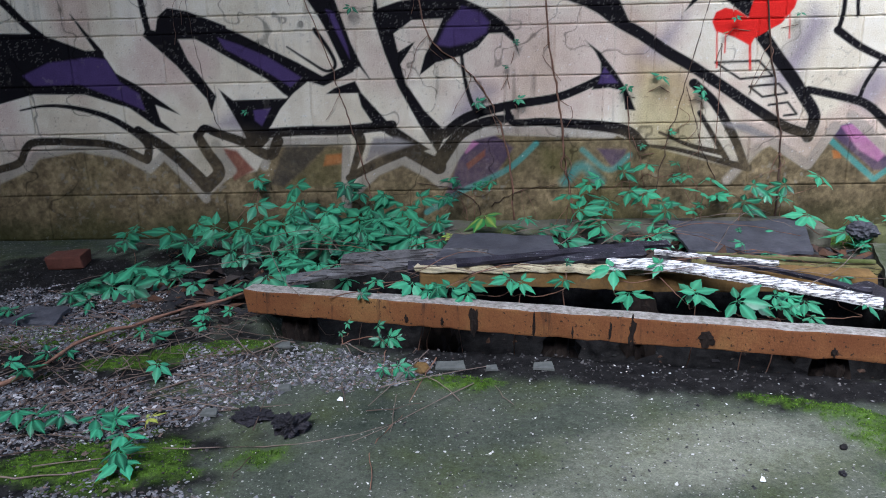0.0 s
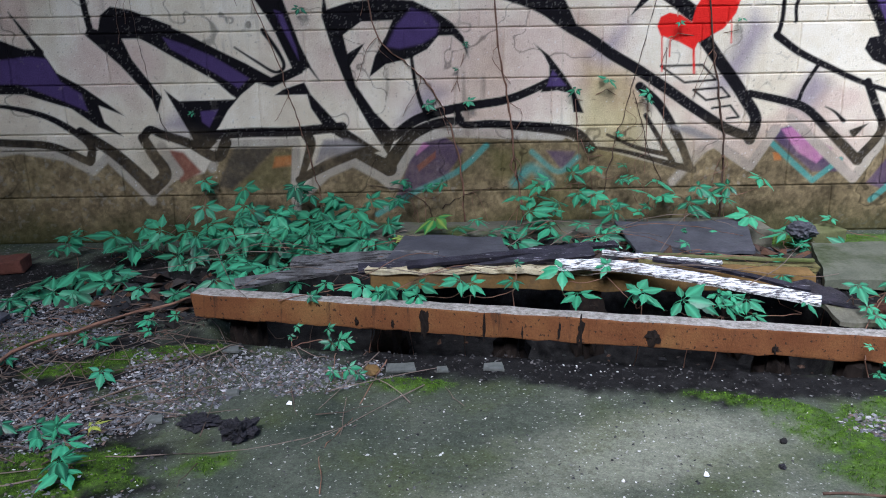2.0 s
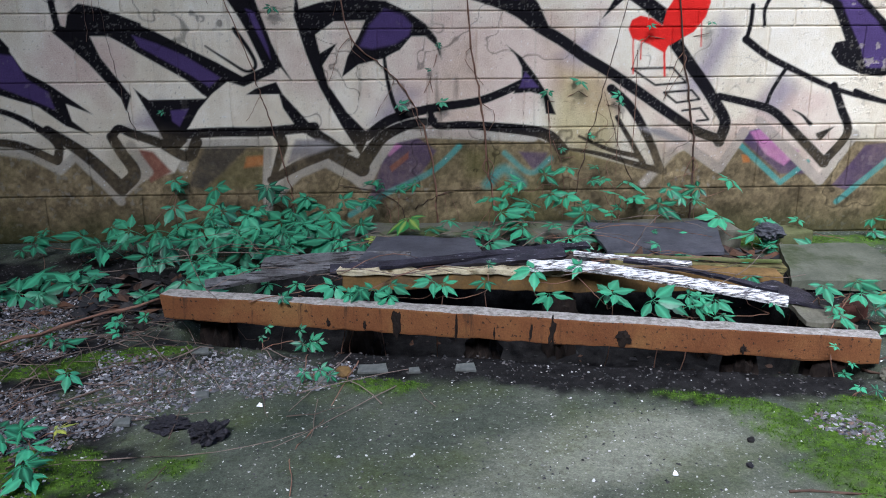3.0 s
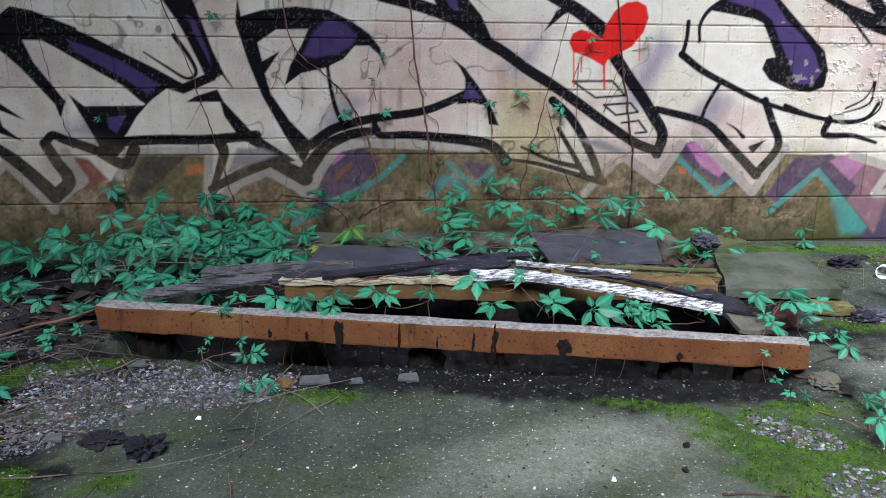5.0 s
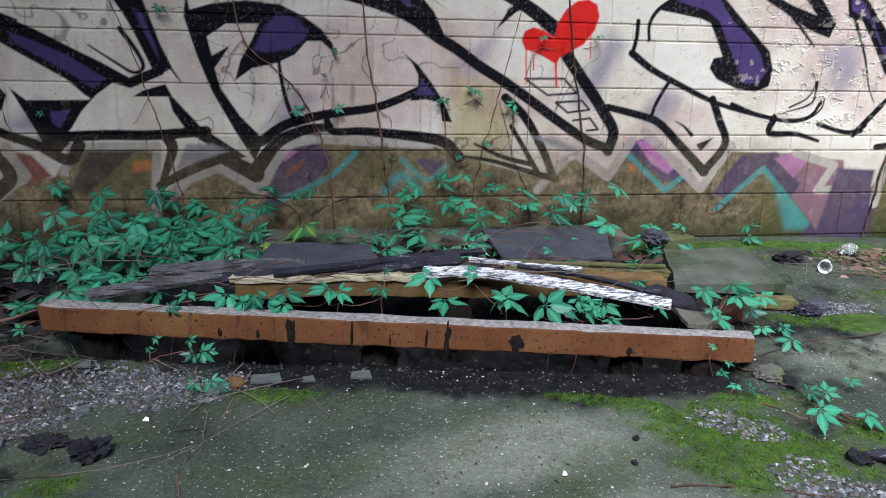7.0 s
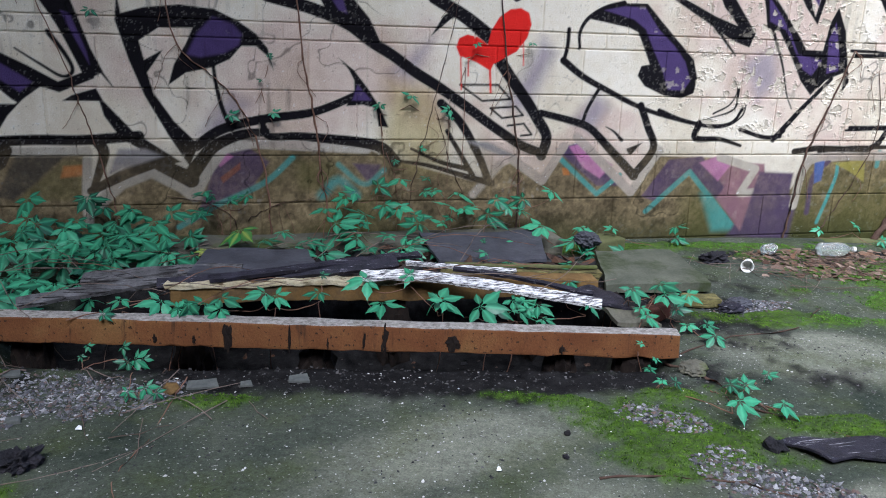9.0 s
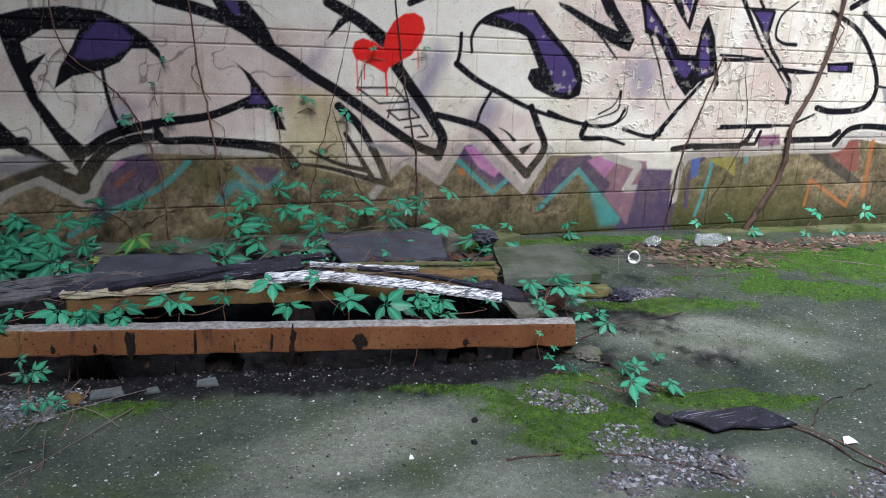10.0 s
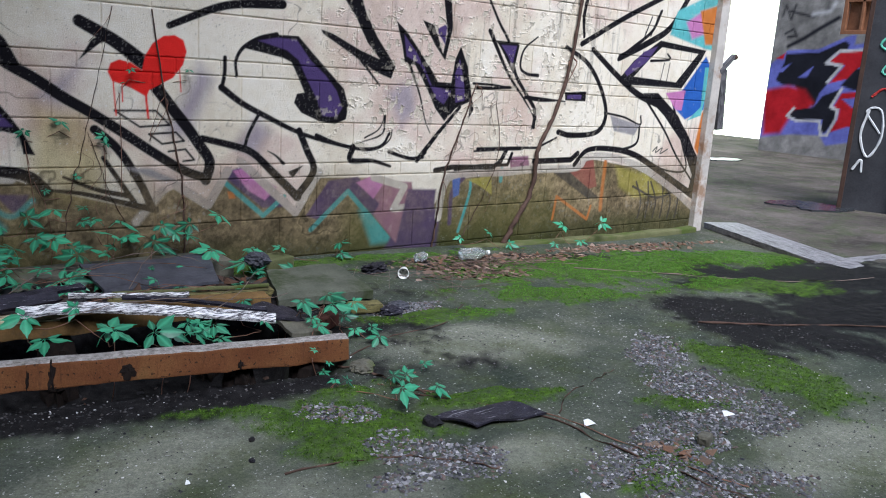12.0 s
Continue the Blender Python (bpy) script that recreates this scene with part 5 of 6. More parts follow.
# self-lit panel that stands in for daylight outside, far beyond the doorway
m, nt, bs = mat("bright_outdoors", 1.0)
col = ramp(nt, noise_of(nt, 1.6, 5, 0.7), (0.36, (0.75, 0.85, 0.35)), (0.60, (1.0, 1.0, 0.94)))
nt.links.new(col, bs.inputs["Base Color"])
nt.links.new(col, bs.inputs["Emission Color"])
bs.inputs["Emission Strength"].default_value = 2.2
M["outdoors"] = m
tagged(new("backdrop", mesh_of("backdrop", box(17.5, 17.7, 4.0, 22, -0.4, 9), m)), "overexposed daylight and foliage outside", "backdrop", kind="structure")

# ---- the fallen beam and the rubble behind it ----
beam = thing("concrete_beam", -0.955, -1.06, 0.048, "long rusty red concrete beam lying on rubble", "beam", -9.6, ry=1.25)
bm = rough_slab(2.06, 0.06, 0.078, 0.02, 0.0034, 1, jag=0.012, bevel=0.006)
for v in bm.verts:
    if v.co.z < 0.02:
        v.co.z += 0.006 * max(0, noise.noise(v.co * 38)) + 0.004 * noise.noise(v.co * 90)
bm.normal_update()
for f in bm.faces:
    f.material_index = 1 if f.normal.z > 0.6 else 0
beam_body = part("beam_body", bm, [M["concrete_red"], M["sand_top"]], beam)
for x, w, h in ((0.725, 0.022, 0.070), (0.90, 0.006, 0.066), (1.01, 0.006, 0.03), (1.115, 0.007, 0.055), (1.175, 0.016, 0.074), (1.375, 0.032, 0.036), (0.52, 0.010, 0.02), (0.63, 0.008, 0.02), (1.70, 0.012, 0.02)):
    bm = lump(1.0, 1.0, 0.9, int(x * 50), 3, 2.0)
    for v in bm.verts:
        v.co = Vector((v.co.x * w * 0.55, v.co.y * 0.005, v.co.z * h * 0.52))
    part("stain_crust", bm, M["crust_and_shade"], beam_body, "black stain crust").matrix_basis = pose(x, -0.001, 0.034 if h > 0.03 else 0.022)
# added props, coloured black so the gap under the beam looks shaded
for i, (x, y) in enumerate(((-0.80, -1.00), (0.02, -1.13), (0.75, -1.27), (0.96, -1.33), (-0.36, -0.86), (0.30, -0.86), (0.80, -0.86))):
    th = thing("rubble_chunk", x, y, gz(x, y) + 0.10, "broken chunk propping the fallen beam and boards, blackened for shade", "rubble", 40 * i, group="chunks under the beam")
    part("chunk", lump(0.06, 2.4, 0.6, 20 + i, 3, 3.0), M["crust_and_shade"], th)

joist = thing("timber_joist", -0.43, -0.90, 0.066, "weathered yellow-brown timber joist with a rotten top", "joist", 0, ry=1.5)
body = part("joist_body", rough_slab(1.47, 0.075, 0.066, 0.02, 0.005, 11, bend=lambda u: 0.012 * math.sin(3.1 * u) + 0.006 * math.sin(9 * u), jag=0.03), M["timber"], joist)
part("rotten_edge", rough_slab(0.74, 0.05, 0.020, 0.012, 0.008, 12, bend=lambda u: 0.010 * math.sin(2.4 * u), jag=0.02), M["rotten"], body, "pale crumbling top edge").matrix_basis = pose(-0.01, -0.008, 0.054)
joist2 = thing("timber_joist", 0.50, -0.74, 0.064, "mossy timber joist with grooved top", "joist", 0, ry=3.2)
body = part("joist_body", rough_slab(0.62, 0.05, 0.042, 0.02, 0.004, 13, jag=0.03), M["mossy_timber"], joist2)
part("groove_strip", rough_slab(0.60, 0.018, 0.012, 0.02, 0.003, 14), M["algae_concrete"], body, "mossy strip").matrix_basis = pose(0.01, 0.02, 0.05)


def ribbon(points, width, thick, seed, amp=0.003, lean=20):
    """A bent plank along the points."""
    bm = bmesh.new()
    p = rounded(np.array(points, float), 8)
    last = None
    for i, c in enumerate(p):
        d = Vector(p[min(i + 1, len(p) - 1)] - p[max(i - 1, 0)]).normalized()
        side = d.cross(Vector((0, 0, 1))).normalized()
        up = (Matrix.Rotation(radians(lean), 3, d) @ side.cross(d)).normalized()
        side = d.cross(up)
        w = width * (1 + 0.22 * noise.noise(Vector((i * 0.35, seed, 0))))
        ring = []
        for a, b in ((-0.5, 0), (-0.46, 1), (-0.2, 1), (0.15, 1), (0.46, 1), (0.5, 0)):
            q = Vector(c) + side * a * w + up * b * thick
            ring.append(bm.verts.new(q + noise.noise_vector(q * 40) * amp))
        if last:
            for s in range(6):
                bm.faces.new((last[s], last[(s + 1) % 6], ring[(s + 1) % 6], ring[s]))
        else:
            bm.faces.new(ring[::-1])
        last = ring
    bm.faces.new(last)
    bmesh.ops.recalc_face_normals(bm, faces=bm.faces[:])
    return bm


def plank_thing(name, points, width, thick, seed, material, label, category, lean=20, partname="board"):
    c = points[0]
    th = thing(name, c[0], c[1], c[2], label, category)
    part(partname, ribbon([(a - c[0], b - c[1], d - c[2]) for a, b, d in points], width, thick, seed, lean=lean), material, th)
    return th


plank_thing("plank", ((0.18, -0.92, 0.150), (0.346, -0.93, 0.148), (0.526, -0.97, 0.131), (0.734, -1.03, 0.106), (0.955, -1.10, 0.078)), 0.046, 0.010, 1, M["white_flake"], "bent plank with flaking white paint on the rubble", "plank", 26)
plank_thing("plank", ((0.34, -0.85, 0.168), (0.457, -0.86, 0.156), (0.569, -0.88, 0.148), (0.72, -0.90, 0.139)), 0.018, 0.010, 2, M["white_flake"], "thin white-painted splinter of wood", "plank", 25)
plank_thing("plank", ((0.50, -0.88, 0.150), (0.70, -0.94, 0.130), (0.95, -1.04, 0.09)), 0.018, 0.010, 3, M["tar"], "narrow blackened lath beside the white plank", "plank", 20)
plank_thing("plank", ((-0.86, -0.90, 0.095), (-0.62, -0.84, 0.11), (-0.40, -0.80, 0.125)), 0.045, 0.014, 4, M["grey_board"], "silvered grey board half under leaves", "plank", 22)
plank_thing("plank", ((-0.70, -0.74, 0.11), (-0.45, -0.76, 0.13), (-0.20, -0.80, 0.14)), 0.06, 0.02, 5, M["grey_board"], "splintered grey board on the rubble", "plank", 15)
plank_thing("roofing_strip", ((-0.46, -0.865, 0.128), (-0.15, -0.86, 0.140), (0.10, -0.84, 0.150), (0.32, -0.80, 0.152)), 0.045, 0.014, 6, M["tar"], "black tarred roofing strip with torn edge", "roofing felt", 35, "strip")
plank_thing("roofing_strip", ((-0.30, -0.90, 0.150), (-0.05, -0.86, 0.160), (0.25, -0.78, 0.165), (0.42, -0.70, 0.15)), 0.03, 0.012, 7, M["tar"], "crumpled black roofing strip", "roofing felt", 20, "strip")


def plate(name, corners, thick, material, label, category, seed=0, amp=0.004, partname="sheet"):
    """An uneven flat sheet between four corners."""
    c = Vector(corners[0])
    th = thing(name, *c, label, category)
    a, b, d, e = [Vector(q) - c for q in corners]
    n = 9
    bm = bmesh.new()
    rows = []
    for lift in (0, thick):
        grid = []
        for i in range(n):
            for j in range(n):
                u, v = i / (n - 1), j / (n - 1)
                q = a * (1 - u) * (1 - v) + b * u * (1 - v) + d * u * v + e * (1 - u) * v
                q = q + noise.noise_vector(q * 12 + Vector((seed, 0, 0))) * amp * (3 if i in (0, n - 1) or j in (0, n - 1) else 1)
                grid.append(bm.verts.new((q.x, q.y, q.z + lift)))
        rows.append(grid)
    for i in range(n - 1):
        for j in range(n - 1):
            k = (i * n + j, (i + 1) * n + j, (i + 1) * n + j + 1, i * n + j + 1)
            bm.faces.new([rows[1][q] for q in k])
            bm.faces.new([rows[0][q] for q in k[::-1]])
    rim = [i * n for i in range(n)] + [(n - 1) * n + j for j in range(1, n)] + [i * n + n - 1 for i in range(n - 2, -1, -1)] + list(range(n - 2, 0, -1))
    for p, q in zip(rim, rim[1:] + rim[:1]):
        bm.faces.new((rows[0][p], rows[0][q], rows[1][q], rows[1][p]))
    bmesh.ops.recalc_face_normals(bm, faces=bm.faces[:])
    part(partname, bm, material, th)
    return th


plate("slate_sheet", ((-0.37, -0.83, 0.145), (0.05, -0.86, 0.150), (0.02, -0.62, 0.160), (-0.32, -0.58, 0.155)), 0.010, M["slate"], "dark grey slate sheet lying on the rubble", "slate", 1)
plate("slate_sheet", ((0.52, -0.58, 0.085), (0.95, -0.60, 0.08), (1.04, -0.27, 0.11), (0.50, -0.30, 0.12)), 0.012, M["slate"], "blue-grey slate sheet beside the wall", "slate", 2)
plate("concrete_slab", ((1.10, -0.83, 0.02), (1.53, -0.84, 0.015), (1.58, -0.42, 0.03), (1.22, -0.46, 0.04)), 0.035, M["slab"], "flat greenish concrete slab on the ground", "slab", 3, 0.003)
plate("concrete_slab", ((0.98, -1.18, 0.03), (1.12, -1.2, 0.03), (1.10, -1.06, 0.04), (0.98, -1.05, 0.045)), 0.014, M["concrete"], "broken flat piece of pale concrete", "slab", 4, 0.004)
plate("slate_sheet", ((0.86, -1.05, 0.075), (1.08, -1.10, 0.055), (1.06, -0.95, 0.07), (0.90, -0.92, 0.08)), 0.010, M["tar"], "broken dark roof slate at the plank end", "slate", 5, 0.006)
plate("roof_slate", ((1.05, -1.91, 0.012), (1.12, -2.02, 0.008), (1.35, -2.05, 0.010), (1.30, -1.95, 0.016)), 0.006, M["tar"], "torn black roofing slate lying on the moss", "slate", 6, 0.005)
plate("roof_slate", ((-1.76, -1.06, 0.012), (-1.57, -1.06, 0.010), (-1.58, -0.94, 0.02), (-1.72, -0.93, 0.02)), 0.010, M["slate"], "wet dark slate on the ground", "slate", 7, 0.008)
for i, (x, y, s, r) in enumerate(((-0.19, -1.385, 0.03, 30), (-0.30, -1.36, 0.075, 10), (-0.05, -1.37, 0.05, -15), (-0.73, -1.49, 0.035, 40), (-0.88, -1.63, 0.04, 20), (-0.42, -1.42, 0.04, -10), (-0.80, -1.22, 0.045, 0))):
    z = gz(x, y) + 0.003
    s *= 0.55
    plate("slate_piece", ((x - s, y - s * 0.5, z), (x + s, y - s * 0.6, z), (x + s * 0.8, y + s * 0.5, z + 0.006), (x - s * 0.9, y + s * 0.45, z + 0.004)), 0.006, M["pale_slate"], "small broken grey slate piece", "slate", 20 + i, 0.0018)["group"] = "slate pieces"

kerb = thing("concrete_kerb", -0.52, -0.26, 0.0, "pale old concrete kerb at the wall foot", "kerb")
part("kerb_body", rough_slab(1.68, 0.20, 0.085, 0.03, 0.006, 31, jag=0.03, bevel=0.012), M["concrete"], kerb)
for i, (x, y, z, s, mm, lab) in enumerate(((1.28, -0.34, 0.0, (0.15, 0.12, 0.075), "algae_concrete", "moss-covered concrete block at the wall"), (1.34, -0.98, 0.02, (0.13, 0.07, 0.035), "mossy_timber", "rotten mossy timber offcut"),
                                           (-1.90, -0.52, 0.01, (0.14, 0.10, 0.05), "brick", "old red brick beside the wall"), (1.14, -1.12, 0.01, (0.11, 0.06, 0.05), "brick", "broken red brick in the rubble"), (1.60, -2.43, 0.0, (0.045, 0.035, 0.03), "concrete", "small pale stone on gravel"))):
    th = thing("stone_block" if mm != "brick" else "brick", x, y, gz(x, y) + z * 0.3, lab, "block" if mm != "brick" else "brick", (12, -14, 6, 30, 20)[i])
    part("block_body", rough_slab(*s, 0.02, 0.004, 40 + i, jag=0.01, bevel=0.008), M[mm], th)

for i, (x, y, r, f, mm, lab, cat) in enumerate(((-0.77, -1.645, 0.042, 0.30, "rag", "crumpled burnt black felt scrap", "scrap"), (-0.655, -1.71, 0.036, 0.8, "rag", "crumpled burnt black felt scrap", "scrap"), (-0.70, -1.66, 0.026, 0.3, "rag", "crumpled burnt black felt scrap", "scrap"),
                                                (1.03, -1.93, 0.028, 0.7, "rag", "charred black lump beside the slate", "scrap"), (1.22, -0.36, 0.055, 0.6, "slate", "dark rough stone on the kerb", "stone"), (1.80, -0.42, 0.055, 0.5, "rag", "charred black lump near the wall", "scrap"),
                                                (0.565, -1.78, 0.011, 0.6, "rubble", "small brown pebble on concrete", "stone"), (0.52, -1.885, 0.009, 0.7, "rag", "small black pebble on concrete", "stone"), (-0.38, -1.37, 0.03, 0.5, "timber", "brown stone at the beam", "stone"),
                                                (1.56, -0.98, 0.045, 0.45, "slate", "dark stone at the slab edge", "stone"), (1.50, -1.02, 0.05, 0.4, "tar", "dark wet stone at the slab edge", "stone"), (1.08, -1.48, 0.05, 0.35, "concrete", "mossy stone at the beam end", "stone"))):
    th = thing("debris_lump" if cat == "scrap" else "stone", x, y, gz(x, y) + r * f * 0.5 + (0.07 if i == 4 else 0), lab, cat, 37 * i)
    part("lump", lump(r, f, 0.75 if mm == "rag" else 0.35, 60 + i, 4 if r > 0.03 else 2, 2.8), M[mm], th, smooth=False)

cup = thing("plastic_cup", 1.86, -0.58, gz(1.86, -0.58) + 0.026, "white plastic cup lying on its side", "cup", 53)
bm = bmesh.new()
rings = []
for x, r in ((0.0, 0.036), (0.0, 0.033), (0.055, 0.026), (0.085, 0.024), (0.085, 0.0001), (0.088, 0.0001), (0.088, 0.026), (0.05, 0.030), (0.0, 0.036)):
    rings.append([bm.verts.new((x, r * math.cos(a), r * math.sin(a))) for a in (2 * math.pi * k / 20 for k in range(20))])
for p, q in zip(rings, rings[1:]):
    for k in range(20):
        bm.faces.new((p[k], p[(k + 1) % 20], q[(k + 1) % 20], q[k]))
bmesh.ops.remove_doubles(bm, verts=bm.verts[:], dist=0.0004)
cup_body = part("cup_body", bm, M["plastic"], cup, smooth=True)
cup.scale = (0.72, 0.72, 0.72)
part("rim", tube([(0, 0.036 * math.cos(a), 0.036 * math.sin(a)) for a in np.linspace(0, 6.28, 14)], 0.0025, 0.0025, 5, steps=2), M["plastic"], cup_body)


def bottle(x, y, turn, lng, rad, label):
    th = thing("plastic_bottle", x, y, gz(x, y) + rad, label, "bottle", turn)
    bm = bmesh.new()
    rings = []
    for u, r in ((0, 0.3), (0.01, 0.9), (0.05, 1), (0.3, 0.93), (0.33, 0.98), (0.6, 1), (0.7, 0.98), (0.85, 0.5), (0.9, 0.36), (1, 0.36)):
        rings.append([bm.verts.new((u * lng, rad * r * math.cos(a), rad * r * math.sin(a))) for a in (2 * math.pi * k / 18 for k in range(18))])
    for p, q in zip(rings, rings[1:]):
        for k in range(18):
            bm.faces.new((p[k], p[(k + 1) % 18], q[(k + 1) % 18], q[k]))
    bm.faces.new(rings[0][::-1])
    body = part("bottle_body", bm, M["clear"], th, smooth=True)
    bm = bmesh.new()
    bmesh.ops.create_cone(bm, cap_ends=True, segments=16, radius1=rad * 0.42, radius2=rad * 0.40, depth=lng * 0.08)
    part("cap", bm, M["plastic"], body, "white cap").matrix_basis = pose(lng * 1.02, 0, 0, 0, 90, 0)


bottle(2.38, -0.36, -8, 0.17, 0.032, "clear crushed plastic bottle lying near the wall")
bottle(2.12, -0.33, 25, 0.09, 0.026, "small clear plastic bottle near the wall")

# paper scraps and white chips
M["paper"] = rough_mat("white_scrap", (0.6, 0.6, 0.6), (0.75, 0.75, 0.75), 30, 150, 0.6)
for i, (x, y, s) in enumerate(((1.85, -2.32, 0.022), (1.41, -2.16, 0.02), (0.35, -1.915, 0.006), (-0.57, -1.56, 0.008), (1.10, -2.43, 0.015))):
    z = gz(x, y) + 0.004
    plate("paper_scrap", ((x - s, y - s * 0.4, z), (x + s, y - s * 0.7, z), (x + s * 0.7, y + s * 0.5, z + 0.004), (x - s * 0.2, y + s * 0.6, z + 0.006)), 0.0015, M["paper"], "small white scrap on the ground", "scrap", 50 + i, 0.002)["group"] = "white scraps"


# ---- sticks, stems and vines ----
def stem_thing(name, points, r0, r1, label, category, material, seed, on_ground=True, wobble=0.004, partname="stem"):
    pts = [(a, b, gz(a, b) + r0 * 0.8 + (c[0] if c else 0)) if on_ground else (a, b, c[0]) for a, b, *c in points]
    o = pts[0]
    th = thing(name, *o, label, category)
    part(partname, tube([tuple(np.subtract(p, o)) for p in pts], r0, r1, 6, wobble, seed), material, th, smooth=True)
    return th


stem_thing("stick", ((0.56, -1.98), (0.65, -1.985), (0.84, -2.04), (0.95, -2.12), (1.03, -2.22)), 0.003, 0.0024, "long dark twig lying on moss", "stick", M["vine"], 1)
stem_thing("stick", ((1.10, -1.72), (1.34, -2.04), (1.37, -2.28), (1.44, -2.62), (1.5, -2.8)), 0.0036, 0.0024, "long bare brown stem trailing over the floor", "stick", M["vine"], 2)
stem_thing("stick", ((1.15, -1.72), (1.36, -2.02), (1.41, -2.27), (1.50, -2.62)), 0.0024, 0.0018, "long bare brown stem trailing over the floor", "stick", M["stem"], 3)
stem_thing("stick", ((1.40, -2.06), (1.54, -1.96), (1.68, -1.93), (1.84, -1.89)), 0.0024, 0.0018, "thin dark twig on concrete", "stick", M["vine"], 4)
stem_thing("stick", ((2.62, -1.68), (2.9, -1.86), (3.2, -2.02), (3.6, -2.28)), 0.0054, 0.0036, "brown root lying on dark soil", "stick", M["vine"], 5)
stem_thing("stick", ((1.10, -1.36), (1.35, -1.26), (1.62, -1.22), (1.84, -1.05)), 0.003, 0.0018, "thin dark stem on the floor", "stick", M["vine"], 6)
stem_thing("stick", ((1.06, -1.36), (1.09, -1.5), (1.12, -1.66), (1.14, -1.76)), 0.0048, 0.003, "woody stem beside the beam end", "stick", M["vine"], 7)
stem_thing("stick", ((-1.9, -1.9), (-1.47, -1.52, 0.02), (-1.38, -1.22, 0.03), (-1.16, -0.98, 0.03), (-0.95, -0.8, 0.04)), 0.0066, 0.0048, "thick brown stem lying across the ground", "stick", M["stem"], 8)
stem_thing("stick", ((-1.38, -1.75), (-1.26, -1.5), (-1.15, -1.25), (-0.98, -1.05)), 0.0024, 0.0018, "thin dry twig over moss", "stick", M["twig"], 9)
stem_thing("stick", ((-1.08, -1.52), (-0.92, -1.36), (-0.78, -1.18), (-0.66, -1.08)), 0.003, 0.0018, "thin dry twig over gravel", "stick", M["twig"], 10)
stem_thing("stick", ((-0.93, -1.80), (-0.66, -1.775), (-0.50, -1.72), (-0.39, -1.66)), 0.0015, 0.0012, "thin pale stem on concrete", "stick", M["twig"], 11)
stem_thing("stick", ((-0.34, -1.36, 0.03), (-0.37, -1.42), (-0.41, -1.64), (-0.46, -1.78), (-0.44, -1.95)), 0.0018, 0.0012, "thin tan runner hanging from the beam", "stick", M["stem"], 12)
stem_thing("stick", ((-1.55, -2.0), (-1.42, -1.72), (-1.36, -1.5)), 0.0036, 0.0024, "short brown twig on the moss", "stick", M["twig"], 13)
stem_thing("stick", ((-1.5, -1.85), (-1.2, -1.92), (-0.95, -1.86)), 0.0024, 0.0018, "thin brown twig on the moss", "stick", M["twig"], 14)
stem_thing("stick", ((2.9, -0.7), (3.4, -1.0), (3.8, -1.35), (4.4, -1.6)), 0.0036, 0.0024, "thin pale root on the moss", "stick", M["twig"], 15)

VINES = (
    ((0.03, 1.12), (0.06, 0.81), (0.10, 0.58), (0.13, 0.35), (0.17, 0.05)), ((-0.48, 1.10), (-0.43, 0.85), (-0.29, 0.72), (-0.2, 0.61), (-0.11, 0.37), (-0.08, 0.05)),
    ((-0.97, 1.10), (-0.86, 0.8), (-0.81, 0.62), (-0.77, 0.49), (-0.71, 0.23), (-0.7, 0.06)), ((0.89, 1.14), (0.94, 0.78), (0.98, 0.59), (1.02, 0.34), (1.02, 0.01)),
    ((3.5, 1.6), (3.44, 1.11), (3.34, 0.76), (3.22, 0.55), (3.2, 0.31), (3.08, 0.1), (2.98, -0.05)), ((2.7, 0.91), (2.59, 0.62), (2.5, 0.36), (2.47, 0.11), (2.44, -0.06)),
    ((2.86, 0.82), (2.91, 0.55), (2.83, 0.29), (2.65, 0.0)), ((0.73, 1.14), (0.65, 0.78), (0.59, 0.54), (0.54, 0.34), (0.51, 0.09)), ((-1.43, 1.04), (-1.4, 0.79), (-1.37, 0.6), (-1.33, 0.44)),
    ((0.62, 0.62), (0.66, 0.5), (0.70, 0.36), (0.78, 0.2)), ((-0.5, 0.24), (-0.35, 0.21), (-0.25, 0.15), (-0.22, 0.05)), ((0.10, 0.22), (-0.05, 0.20), (-0.18, 0.13)),
)
for i, pts in enumerate(VINES):
    r = (0.0046, 0.004, 0.003, 0.0044, 0.0155, 0.006, 0.0025, 0.002, 0.0015, 0.0018, 0.002, 0.002)[i]
    th = thing("wall_vine", pts[0][0], -0.004 - r, pts[0][1], "bare brown vine climbing the painted wall", "vine", group="vines on the wall")
    o = (pts[0][0], pts[0][1])
    main = part("stem", tube([(a - o[0], 0, b - o[1]) for a, b in pts], r * 0.7, r * 1.1, 6, 0.004, 30 + i, 7), M["vine"] if i > 2 else M["stem"], th, smooth=True)
    rng = random.Random(i)
    for k in range(5 if r > 0.0033 else 2):
        a, b = pts[rng.randrange(len(pts) - 1)]
        part("side_shoot", tube([(a - o[0], 0, b - o[1]), (a - o[0] + rng.uniform(-0.06, 0.06), -0.004, b - o[1] - 0.05), (a - o[0] + rng.uniform(-0.1, 0.1), 0, b - o[1] - rng.uniform(0.1, 0.2))], r * 0.4, 0.0012, 5, 0.003, k, 4), M["stem"], main, smooth=True)


